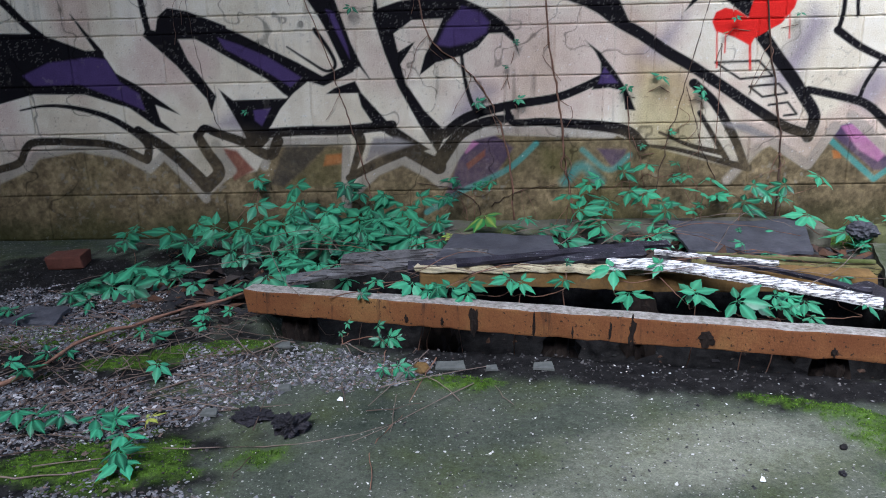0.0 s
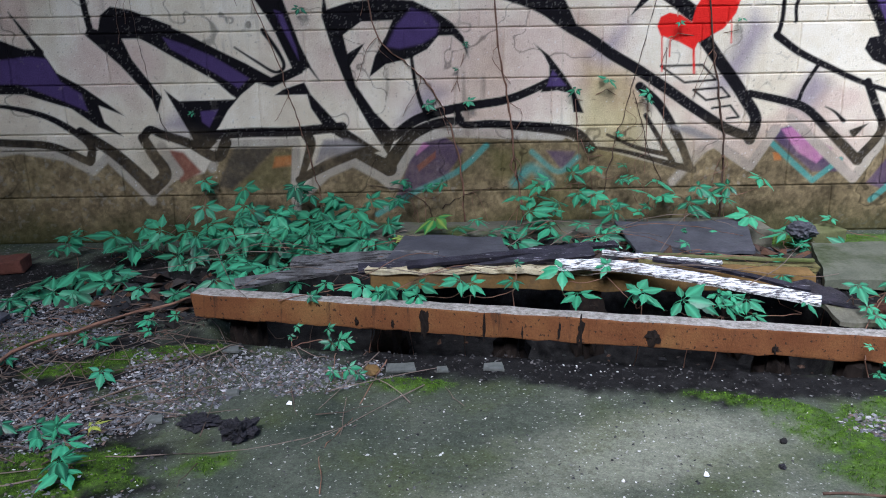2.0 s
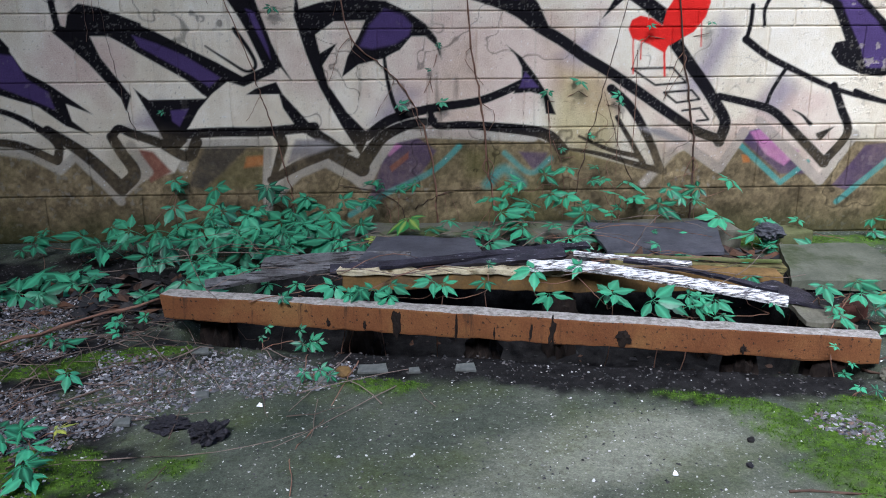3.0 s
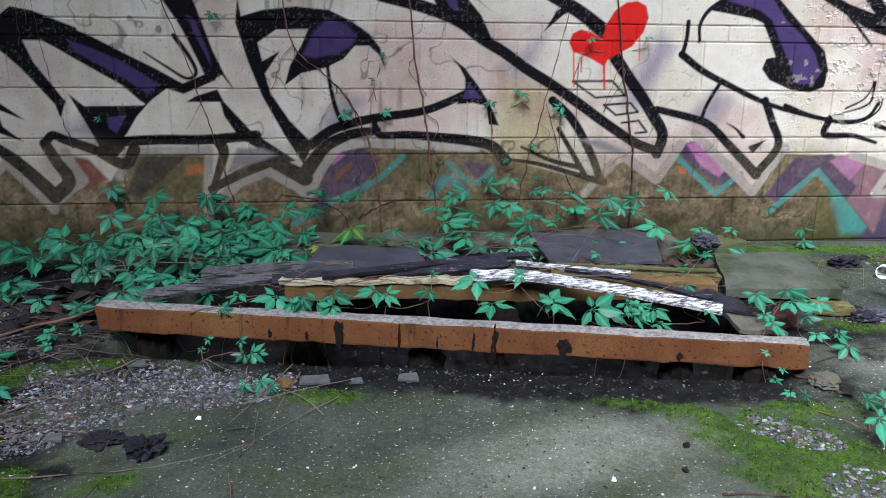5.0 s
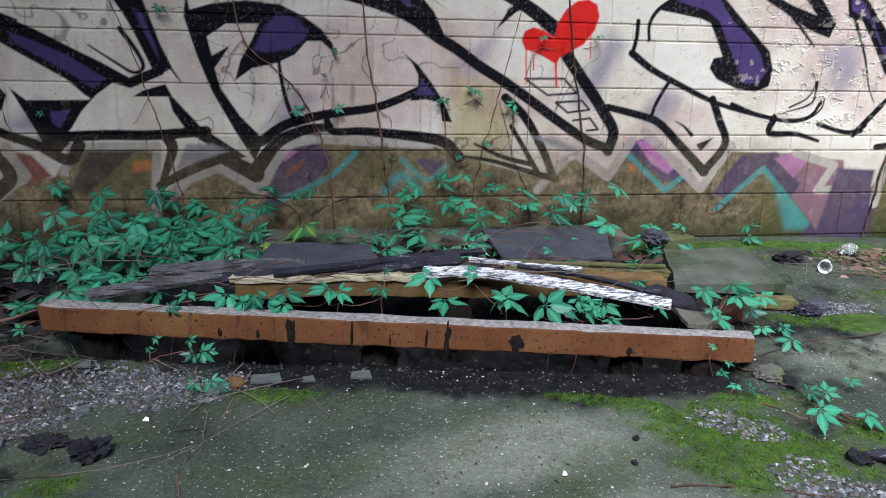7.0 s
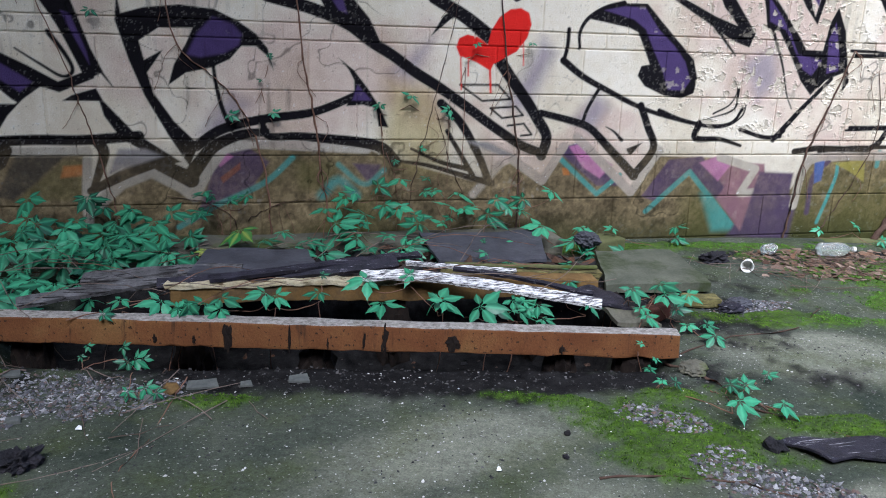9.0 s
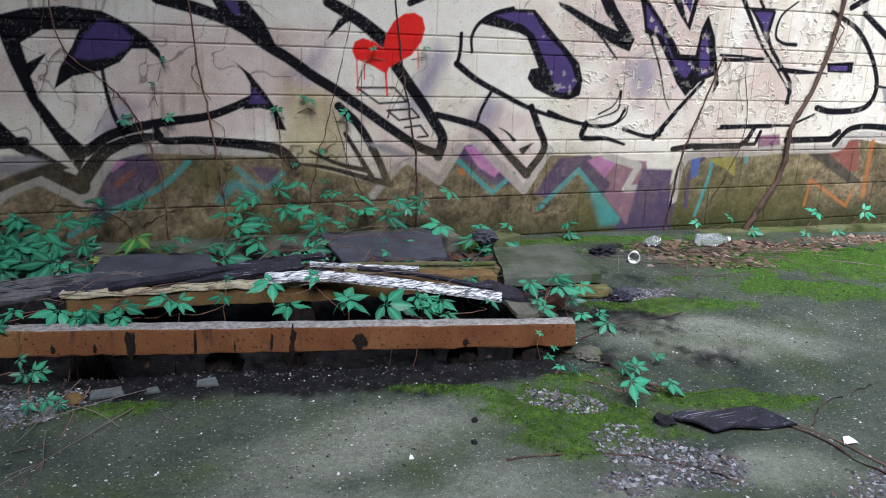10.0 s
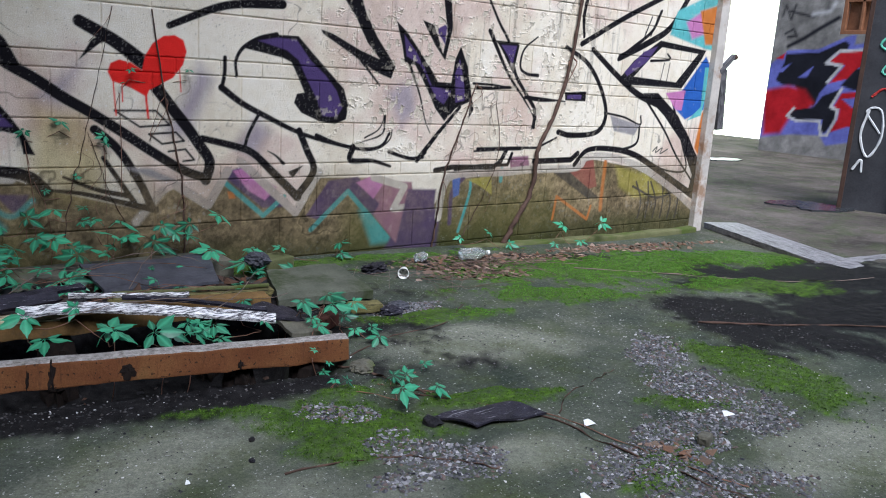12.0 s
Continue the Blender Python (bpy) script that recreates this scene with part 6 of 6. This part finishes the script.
# ---- creeper leaves ----
def leaf_mesh(seed, material, petiole=0.05):
    """A five-fingered leaf, leaflets about 9 cm long, lying in the xy plane, middle leaflet along +x."""
    rng = random.Random(seed)
    bm = bmesh.new()
    vein = bm.verts.layers.float.new("vein")
    for k, (ang, size) in enumerate(((-104, 0.66), (-52, 0.90), (0, 1.0), (52, 0.92), (104, 0.68))):
        lng = 0.095 * size * rng.uniform(0.85, 1.12)
        wide = lng * rng.uniform(0.34, 0.42)
        droop, fold, turn = rng.uniform(0.0, 0.30), rng.uniform(0.0, 0.14), radians(ang + rng.uniform(-11, 11))
        roll = rng.uniform(-0.3, 0.3)
        c, s = math.cos(turn), math.sin(turn)
        rows = []
        for i, (u, w) in enumerate(((0.04, 0.04), (0.15, 0.07), (0.24, 0.50), (0.34, 0.83), (0.44, 1.0), (0.54, 0.97), (0.64, 0.80), (0.74, 0.55), (0.83, 0.32), (0.92, 0.11), (1.0, 0.0))):
            tooth = 1 + (0.09 if i % 2 else -0.05) * (i > 3)
            row = []
            for side in (-1, -0.5, 0, 0.5, 1):
                a = u * lng + (0.018 * lng * abs(side) if i % 2 else 0)
                b = side * w * wide * 0.5 * (tooth if abs(side) == 1 else 1)
                h = -droop * lng * u * u + fold * abs(b) - 0.5 * b * b / wide + roll * b + 0.012 * lng * math.sin(u * 22 + k) * abs(side)
                v = bm.verts.new((a * c - b * s, a * s + b * c, h))
                v[vein] = 0.35 if side == 0 else 0.0
                row.append(v)
            rows.append(row)
        for p, q in zip(rows, rows[1:]):
            for j in range(4):
                bm.faces.new((p[j], q[j], q[j + 1], p[j + 1]))
    bmesh.ops.remove_doubles(bm, verts=bm.verts[:], dist=0.00005)
    bm.normal_update()
    tube([(0, 0, 0), (-petiole * 0.4, 0.002, -petiole * 0.35), (-petiole * 0.7, 0, -petiole)], 0.0012, 0.0016, 4, steps=3, bm=bm)
    return mesh_of("leaf", bm, material, True)


LEAVES = [leaf_mesh(i, M["leaf"]) for i in range(9)]
YELLOW = [leaf_mesh(90 + i, M["leaf_yellow"]) for i in range(2)]


def creeper(rows, size, label, seed, flat=0.0, root=None, yellow=(), face=(0, -0.45, 0.9), extra=0, spread=0.07):
    """A creeper: one leaf at each place, and stems that tie neighbours together."""
    rng = random.Random(seed)
    pts = [Vector((x, y, max(z, gz(x, y) + 0.03))) for x, y, z, _ in rows]
    for k in range(extra):
        q = pts[rng.randrange(len(rows))] + Vector((rng.uniform(-spread, spread), rng.uniform(-spread, spread), rng.uniform(-spread, spread * 0.5)))
        q.z = max(q.z, gz(q.x, q.y) + 0.025)
        pts.append(q)
    o = pts[0]
    th = thing("creeper_plant", o.x, o.y, gz(o.x, o.y), label, "creeper", group="creepers")
    base = Vector((o.x, o.y, gz(o.x, o.y)))
    for i, q in enumerate(pts):
        n = Vector(face) + Vector((rng.uniform(-0.45, 0.45), rng.uniform(-0.40, 0.25), rng.uniform(-0.15, 0.15)))
        n.normalize()
        way = Vector((rng.uniform(-1.0, 1.0), rng.uniform(-0.9, 0.25), -0.3))
        way = (way - n * way.dot(n)).normalized()
        m = Matrix((way, n.cross(way), n)).transposed().to_4x4()
        leaf = part("leaf", (YELLOW if i in yellow else LEAVES)[rng.randrange(2 if i in yellow else 9)], None, th)
        s = size * rng.uniform(0.92, 1.08) * (rows[i][3] if i < len(rows) else rng.uniform(0.45, 0.85))
        leaf.matrix_basis = Matrix.Translation(q - base) @ m @ Matrix.Scale(s, 4)
    done = [pts[0]]
    for q in sorted(pts[1:len(rows)], key=lambda p: p.x):
        near = min(done, key=lambda p: (p - q).length)
        if (near - q).length > 0.45:
            done.append(q)
            continue
        low = Vector((0, 0.02, -0.05))
        a, b = near - base + low * 0.9, q - base + low * 0.9
        floor_z = gz(*((near + q) / 2).xy) - base.z + 0.008
        mid_p = (a + b) / 2 + Vector((rng.uniform(-0.02, 0.02), 0.02, 0))
        mid_p.z = max(mid_p.z - 0.02, floor_z)
        part("stem", tube([a, mid_p, b], 0.0018, 0.0014, 5, 0.002, rng.randrange(99), 4), M["stem"], th, smooth=True)
        done.append(q)
        if rng.random() < 0.35:
            foot = Vector((q.x + rng.uniform(-0.05, 0.05), q.y + 0.04, gz(q.x, q.y) + 0.004)) - base
            part("stem", tube([b, (b + foot) / 2 + Vector((rng.uniform(-0.02, 0.02), 0, 0)), foot], 0.0014, 0.002, 5, 0.002, rng.randrange(99), 4), M["stem"], th, smooth=True)
    return th


THICKET = [(-1.01, -0.35, 0.15, 1.1), (-1.18, -0.06, 0.28, 0.6), (-1.0, -0.12, 0.26, 0.8), (-0.79, -0.1, 0.26, 0.7), (-1.15, -0.2, 0.2, 0.9), (-1.18, -0.35, 0.14, 1), (-1.02, -0.4, 0.13, 1), (-0.95, -0.25, 0.19, 0.9), (-0.85, -0.2, 0.16, 0.9), (-0.85, -0.45, 0.14, 1.1), (-0.82, -0.45, 0.09, 1), (-1.09, -0.35, 0.16, 0.9), (-0.94, -0.45, 0.1, 1), (-0.94, -0.7, 0.12, 1), (-0.91, -0.75, 0.1, 1.1), (-0.94, -0.85, 0.1, 0.9), (-0.86, -0.7, 0.11, 0.8), (-0.79, -0.3, 0.14, 1), (-1.13, -0.42, 0.11, 1), (-1.19, -0.45, 0.07, 0.9), (-1.3, -0.3, 0.13, 0.9), (-0.91, -0.3, 0.14, 1), (-0.74, -0.45, 0.08, 0.7)]
THICKET_END = [(-0.59, -0.3, 0.16, 1.1), (-0.7, -0.3, 0.16, 1.1), (-0.66, -0.25, 0.2, 1), (-0.53, -0.25, 0.19, 1.1), (-0.61, -0.25, 0.24, 0.7), (-0.5, -0.3, 0.16, 1), (-0.55, -0.42, 0.12, 1.1), (-0.49, -0.45, 0.12, 1.1), (-0.45, -0.45, 0.1, 1), (-0.65, -0.45, 0.1, 0.9), (-0.69, -0.5, 0.1, 0.9), (-0.73, -0.5, 0.06, 0.6), (-0.4, -0.25, 0.12, 0.7), (-0.6, -0.35, 0.14, 1), (-0.69, -0.4, 0.14, 0.9), (-0.75, -0.6, 0.06, 0.6)]
OUTLIER = [(-1.54, -0.6, 0.05, 1.2), (-1.69, -0.25, 0.1, 1.0), (-1.47, -0.6, 0.04, 1.2), (-1.38, -0.6, 0.04, 1), (-1.43, -0.65, 0.01, 1.1), (-1.58, -0.75, 0.04, 1.1), (-1.51, -0.8, 0.01, 1.1), (-1.44, -0.8, -0.01, 1.1), (-1.31, -0.7, 0.02, 1), (-1.23, -0.75, 0.0, 0.8), (-1.37, -0.7, 0.0, 0.9), (-1.62, -0.75, 0.01, 0.9), (-1.08, -0.85, 0.05, 0.7), (-1.63, -0.85, -0.01, 0.6), (-1.46, -0.35, 0.12, 1.1), (-1.36, -0.4, 0.08, 1), (-1.31, -0.35, 0.1, 1), (-1.38, -0.4, 0.1, 1), (-1.45, -0.4, 0.09, 0.9), (-1.16, -0.45, 0.04, 0.7), (-1.54, -0.9, -0.02, 0.6), (-1.25, -1.15, 0.02, 0.4)]
FLOOR_LEFT = [(-1.32, -1.7, 0.05, 1), (-1.76, -1.0, 0.04, 1), (-1.7, -1.05, 0.03, 0.7), (-1.41, -1.3, 0.03, 0.6), (-1.45, -1.45, 0.04, 0.9), (-1.44, -1.34, 0.04, 0.7), (-1.53, -1.38, 0.03, 0.6), (-1.09, -1.04, 0.03, 0.55), (-1.07, -1.12, 0.03, 0.5), (-1.03, -0.99, 0.03, 0.5), (-1.09, -1.42, 0.04, 0.7), (-1.27, -1.72, 0.04, 0.9), (-1.21, -1.7, 0.04, 0.8), (-1.11, -1.73, 0.05, 1), (-1.07, -1.72, 0.04, 0.9), (-1.02, -1.79, 0.04, 0.9), (-0.99, -1.88, 0.05, 1), (-0.97, -1.9, 0.04, 0.9), (-1.0, -1.7, 0.03, 0.6), (-1.81, -0.95, 0.02, 1)]
MIDDLE = [(-0.21, -0.25, 0.15, 1.1), (-0.32, -0.1, 0.26, 0.7), (-0.25, -0.1, 0.24, 0.5), (-0.18, -0.1, 0.26, 0.6), (-0.36, -0.15, 0.2, 0.4), (-0.12, -0.3, 0.12, 0.8), (-0.4, -0.25, 0.13, 0.8), (-0.34, -0.4, 0.11, 0.4), (0.05, -0.32, 0.12, 1), (0.01, -0.4, 0.1, 1), (0.1, -0.42, 0.09, 1), (-0.03, -0.5, 0.09, 0.7), (0.16, -0.3, 0.18, 1.1), (0.22, -0.3, 0.16, 1), (0.24, -0.35, 0.13, 1.1), (0.28, -0.42, 0.11, 0.8), (0.37, -0.3, 0.13, 0.6), (0.41, -0.4, 0.1, 1.1), (0.44, -0.42, 0.1, 0.9), (0.33, -0.5, 0.08, 0.8), (0.13, -0.2, 0.22, 0.8)]
MIDDLE_WALL = [(0.29, -0.2, 0.19, 1), (0.22, -0.12, 0.25, 0.7), (0.26, -0.12, 0.27, 0.8), (0.36, -0.1, 0.29, 0.8), (0.46, -0.1, 0.32, 0.8), (0.58, -0.08, 0.32, 0.5), (0.38, -0.15, 0.22, 0.9), (0.44, -0.15, 0.21, 0.8), (0.5, -0.2, 0.18, 0.7), (0.61, -0.1, 0.27, 0.7), (0.71, -0.12, 0.26, 0.8), (0.67, -0.15, 0.21, 0.8), (0.73, -0.15, 0.2, 0.7), (0.51, -0.25, 0.16, 1), (0.56, -0.45, 0.1, 0.9), (0.6, -0.5, 0.07, 0.8), (0.52, -0.3, 0.12, 0.8), (0.66, -0.2, 0.17, 0.5)]
RIGHT_WALL = [(0.82, -0.2, 0.18, 1.2), (0.88, -0.12, 0.23, 0.8), (1.01, -0.12, 0.23, 0.9), (1.15, -0.1, 0.26, 0.8), (0.93, -0.15, 0.2, 0.6), (1.04, -0.3, 0.15, 1.1), (0.89, -0.4, 0.11, 0.7), (1.26, -0.3, 0.1, 1), (1.17, -0.35, 0.09, 1), (1.2, -0.4, 0.06, 0.5), (1.39, -0.25, 0.12, 0.5), (1.38, -0.4, 0.05, 1), (1.79, -0.1, 0.08, 0.7), (1.77, -0.15, 0.01, 0.7), (1.04, -0.6, 0.06, 0.7), (0.95, -0.4, 0.09, 0.6), (0.8, -0.6, 0.07, 0.6), (0.75, -0.4, 0.12, 0.5), (1.4, -0.45, 0.04, 0.6)]
BEAM_PLANT = [(0.18, -1.05, 0.18, 1.1), (-0.43, -1.05, 0.14, 1), (-0.38, -1.1, 0.13, 0.8), (-0.35, -1.08, 0.14, 0.9), (-0.31, -1.06, 0.13, 1), (-0.26, -1.05, 0.14, 1), (-0.26, -1.12, 0.13, 0.8), (-0.13, -1.05, 0.15, 1), (-0.1, -1.08, 0.15, 0.8), (0.03, -1.06, 0.15, 0.7), (0.05, -0.95, 0.17, 0.4), (0.22, -1.1, 0.12, 1), (0.34, -0.95, 0.16, 0.8), (0.4, -1.1, 0.12, 1.2), (0.41, -1.14, 0.13, 0.9), (-0.54, -1.05, 0.15, 0.6), (-0.58, -1.12, 0.13, 0.5)]
BEAM_PLANT_END = [(0.52, -1.15, 0.11, 1.2), (0.58, -1.1, 0.09, 1), (0.66, -1.12, 0.08, 1), (0.73, -1.1, 0.09, 0.9), (0.72, -1.18, 0.07, 0.7), (0.92, -0.9, 0.1, 0.8), (1.0, -0.95, 0.07, 0.7), (1.03, -1.0, 0.07, 0.7), (0.91, -1.1, 0.08, 0.7), (0.66, -0.85, 0.11, 0.6), (0.66, -1.05, 0.09, 0.8)]
END_PLANT = [(1.16, -1.1, 0.14, 1), (1.06, -1.1, 0.13, 0.9), (1.15, -1.15, 0.12, 1.1), (1.27, -1.1, 0.1, 0.8), (1.2, -1.15, 0.07, 0.7), (1.07, -1.15, 0.08, 0.5), (1.07, -1.2, 0.07, 0.8), (1.22, -1.2, 0.03, 0.6), (1.29, -1.2, 0.01, 0.7), (1.26, -1.3, -0.01, 0.8), (0.94, -1.42, 0.07, 0.3), (0.97, -1.42, -0.01, 0.5), (0.99, -1.42, 0.02, 0.3)]
FRONT = [(1.02, -1.79, 0.06, 1.1), (1.08, -1.66, 0.04, 0.8), (0.91, -1.6, 0.02, 0.4), (0.94, -1.62, 0.03, 0.5), (1.24, -1.6, 0.03, 0.6), (1.15, -1.79, 0.04, 0.8), (1.12, -1.67, 0.04, 0.7)]
WALL_FOOT = [(3.4, -0.12, 0.07, 0.8), (2.57, -0.12, 0.05, 0.6), (2.78, -0.12, 0.07, 0.6), (2.92, -0.15, -0.02, 0.8), (3.76, -0.12, 0.06, 0.9), (3.54, -0.15, -0.04, 0.7), (3.26, -0.2, -0.09, 0.5)]
CLIMBER = [(0.51, -0.03, 0.67, 0.9), (-0.74, -0.03, 0.97, 0.6), (-0.24, -0.03, 0.58, 0.7), (-0.07, -0.03, 0.59, 0.6), (-0.11, -0.03, 0.72, 0.4), (-0.08, -0.03, 0.82, 0.4), (0.38, -0.03, 0.63, 0.7), (0.68, -0.03, 0.61, 0.7), (0.79, -0.03, 0.89, 0.5), (1.04, -0.03, 0.9, 0.5), (0.56, -0.03, 0.44, 0.4), (0.75, -0.03, 0.83, 0.3), (-1.21, -0.03, 0.56, 0.4), (0.44, -0.04, 0.39, 0.5), (0.69, -0.03, 0.58, 0.4)]

creeper(THICKET, 1.18, "dense green five-leaved creeper thicket at the wall", 1, face=(0, -0.42, 0.92), extra=26, spread=0.10)
creeper(THICKET_END, 1.18, "dense green five-leaved creeper beside the slate", 11, face=(0, -0.42, 0.92), extra=18, spread=0.09)
creeper(OUTLIER, 1.12, "green five-leaved creeper spreading over the ground", 2, face=(0, -0.3, 0.95), extra=8)
creeper(FLOOR_LEFT, 0.78, "low green creeper shoots on mossy ground", 3, face=(0, -0.15, 1.0), yellow=(18,), extra=3)
creeper(MIDDLE, 1.1, "green creeper with yellowing leaves at the wall foot", 4, face=(0, -0.22, 1.0), yellow=(0, 7), extra=4, spread=0.11)
creeper(MIDDLE_WALL, 1.1, "airy green creeper against the block wall", 12, face=(0, -0.22, 1.0), extra=6, spread=0.10)
creeper(RIGHT_WALL, 1.1, "green creeper sprawling along the wall foot", 5, face=(0, -0.22, 1.0), yellow=(15,), extra=4, spread=0.11)
creeper(CLIMBER, 0.72, "sparse small creeper leaves on the painted wall", 6, face=(0, -0.45, 0.9))
creeper(BEAM_PLANT, 0.85, "green creeper growing over the fallen beam", 7, face=(0, -0.22, 1.0))
creeper(BEAM_PLANT_END, 0.85, "green creeper sprawling over the rubble behind the beam", 13, face=(0, -0.22, 1.0), extra=3)
tangle = thing("dry_runners", -0.7, -0.9, gz(-0.7, -0.9), "tangle of thin bare runners over the planks", "creeper", kind="stuff")
rng = random.Random(77)
for k in range(30):
    x, y = rng.uniform(-1.0, 1.0), rng.uniform(-1.02, -0.45)
    a, lng = rng.gauss(0, 0.45), rng.uniform(0.10, 0.34)
    p = []
    for d in (-1, -0.3, 0.4, 1):
        u, v = x + d * lng * math.cos(a), y + d * lng * math.sin(a) + rng.uniform(-0.03, 0.03)
        p.append((u + 0.7, v + 0.9, 0.12 + rng.uniform(-0.02, 0.06) * (1 - d * d) + 0.03 * (u > -0.4) - gz(-0.7, -0.9)))
    part("runner", tube(p, 0.0018, 0.0012, 4, 0.003, k, 4), M["twig"] if k % 3 else M["stem"], tangle, smooth=True)
HANGING = [(-0.52, -1.2, 0.06, 0.35), (-0.49, -1.2, 0.02, 0.6), (-0.51, -1.2, -0.0, 0.5), (-0.47, -1.2, 0.02, 0.45), (-0.61, -1.2, 0.07, 0.25), (-0.63, -1.2, 0.04, 0.2), (-0.44, -1.4, 0.02, 0.45), (-0.48, -1.42, 0.02, 0.4), (-0.41, -1.44, 0.02, 0.35)]
creeper(HANGING, 0.9, "drooping creeper shoot hanging below the beam", 14, face=(0, -0.8, 0.5))
creeper(END_PLANT, 0.82, "green creeper at the broken beam end", 8, face=(0, -0.22, 1.0))
creeper(FRONT, 0.7, "small green creeper shoots on the floor", 9, face=(0, -0.22, 1.0))
creeper(WALL_FOOT, 0.95, "small creeper shoots along the mossy footing", 10)

# ---- ground cover ----
AREA = (-2.4, 3.0, -2.9, -0.05)
scattered("gravel", 36000, lambda x, y: gravel_at(x, y) - 2 * pit_at(x, y), 0.08, AREA, 0.002, 0.0075, M["gravel"], "loose grey gravel and grit", "gravel", 1)
scattered("floor_chips", 5200, lambda x, y: pale_lit_at(x, y) * 0 + 0.3 + 0.5 * (fbm(x, y, 3, 401) - 0.5), 0.3, (-1.4, 2.6, -2.8, -1.3), 0.0010, 0.0044, M["chips"], "dark and white chips scattered on concrete", "chips", 2)
scattered("soil_chips", 11000, lambda x, y: soil_at(x, y) - 2 * pit_at(x, y), 0.12, AREA, 0.0012, 0.0055, M["grit"], "dark crumbs of soil and slate", "soil", 3)


def heap_at(x, y):
    return blobs(x, y, (0.10, -0.80, 1.05, 0.15, -9), (0.25, -0.6, 1.2, 0.4, 0), (-0.9, -0.75, 0.6, 0.3, 0)) - 3 * pit_at(x, y)


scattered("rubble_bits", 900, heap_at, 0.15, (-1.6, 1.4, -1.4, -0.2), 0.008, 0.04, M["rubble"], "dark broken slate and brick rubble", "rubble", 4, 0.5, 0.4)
# bits in the pit, their dark colour doing the work of shade
scattered("pit_rubble", 260, pit_at, 0.5, (-0.95, 1.1, -1.6, -0.7), 0.004, 0.016, M["rubble"], "rubble and soil under the beam, darkened to stand for shade", "rubble", 14, 0.5, 0.3)
def wall_moss(x, y):
    return moss_at(x, y) - 3 * smooth(-1.25, -1.45, y) - 3 * smooth(1.9, 1.4, x)


def floor_moss(x, y):
    return moss_at(x, y) - 3 * (1 - smooth(-1.25, -1.45, y)) * (1 - smooth(1.9, 1.4, x))


# the brighter copy carries the stronger light near the wall in its colour
tufts("moss", 42000, wall_moss, 0.16, (1.3, 4.6, -1.5, -0.08), 0.0055, M["moss"], "green moss cushions near the wall, brightened for the stronger light", 5)
tufts("moss", 46000, floor_moss, 0.16, (-2.0, 2.6, -2.6, -0.08), 0.0048, M["shaded_moss"], "olive moss cushions on damp concrete, darkened for the weaker light", 15)


def foot_at(x, y):
    return blobs(x, y, (2.6, -0.38, 0.8, 0.16, -4), (3.9, -0.32, 0.9, 0.14, -4), (2.3, -0.62, 0.40, 0.18, -15), (1.5, -2.4, 0.12, 0.05, -60)) + 0.4 * (fbm(x, y, 6, 411) - 0.5)


scattered("leaf_litter", 4600, foot_at, 0.22, (-1.9, 4.8, -2.6, -0.1), 0.004, 0.020, M["litter"], "dry brown fallen leaves", "leaf litter", 6, 0.12, 1.5)
rng = random.Random(5)
bm = bmesh.new()
for k in range(300):
    cx, cy = (rng.gauss(2.32, 0.28), rng.gauss(-0.52, 0.12)) if k < 95 else (rng.gauss(-1.15, 0.35), rng.gauss(-1.25, 0.32))
    a, lng = rng.uniform(0, 6.3), rng.uniform(0.04, 0.20)
    p = [(cx + d * lng * math.cos(a), min(cy + d * lng * math.sin(a), -0.06), 0) for d in (-1, 0, 1)]
    p = [(u, v, gz(u, v) + rng.uniform(0.003, 0.018)) for u, v, _ in p]
    tube(p, 0.0016, 0.0008, 4, 0.003, k, 2, bm)
tagged(new("twigs", mesh_of("twigs", bm, M["twig"])), "dry twigs heaped near the wall and on moss", "twigs", kind="stuff")
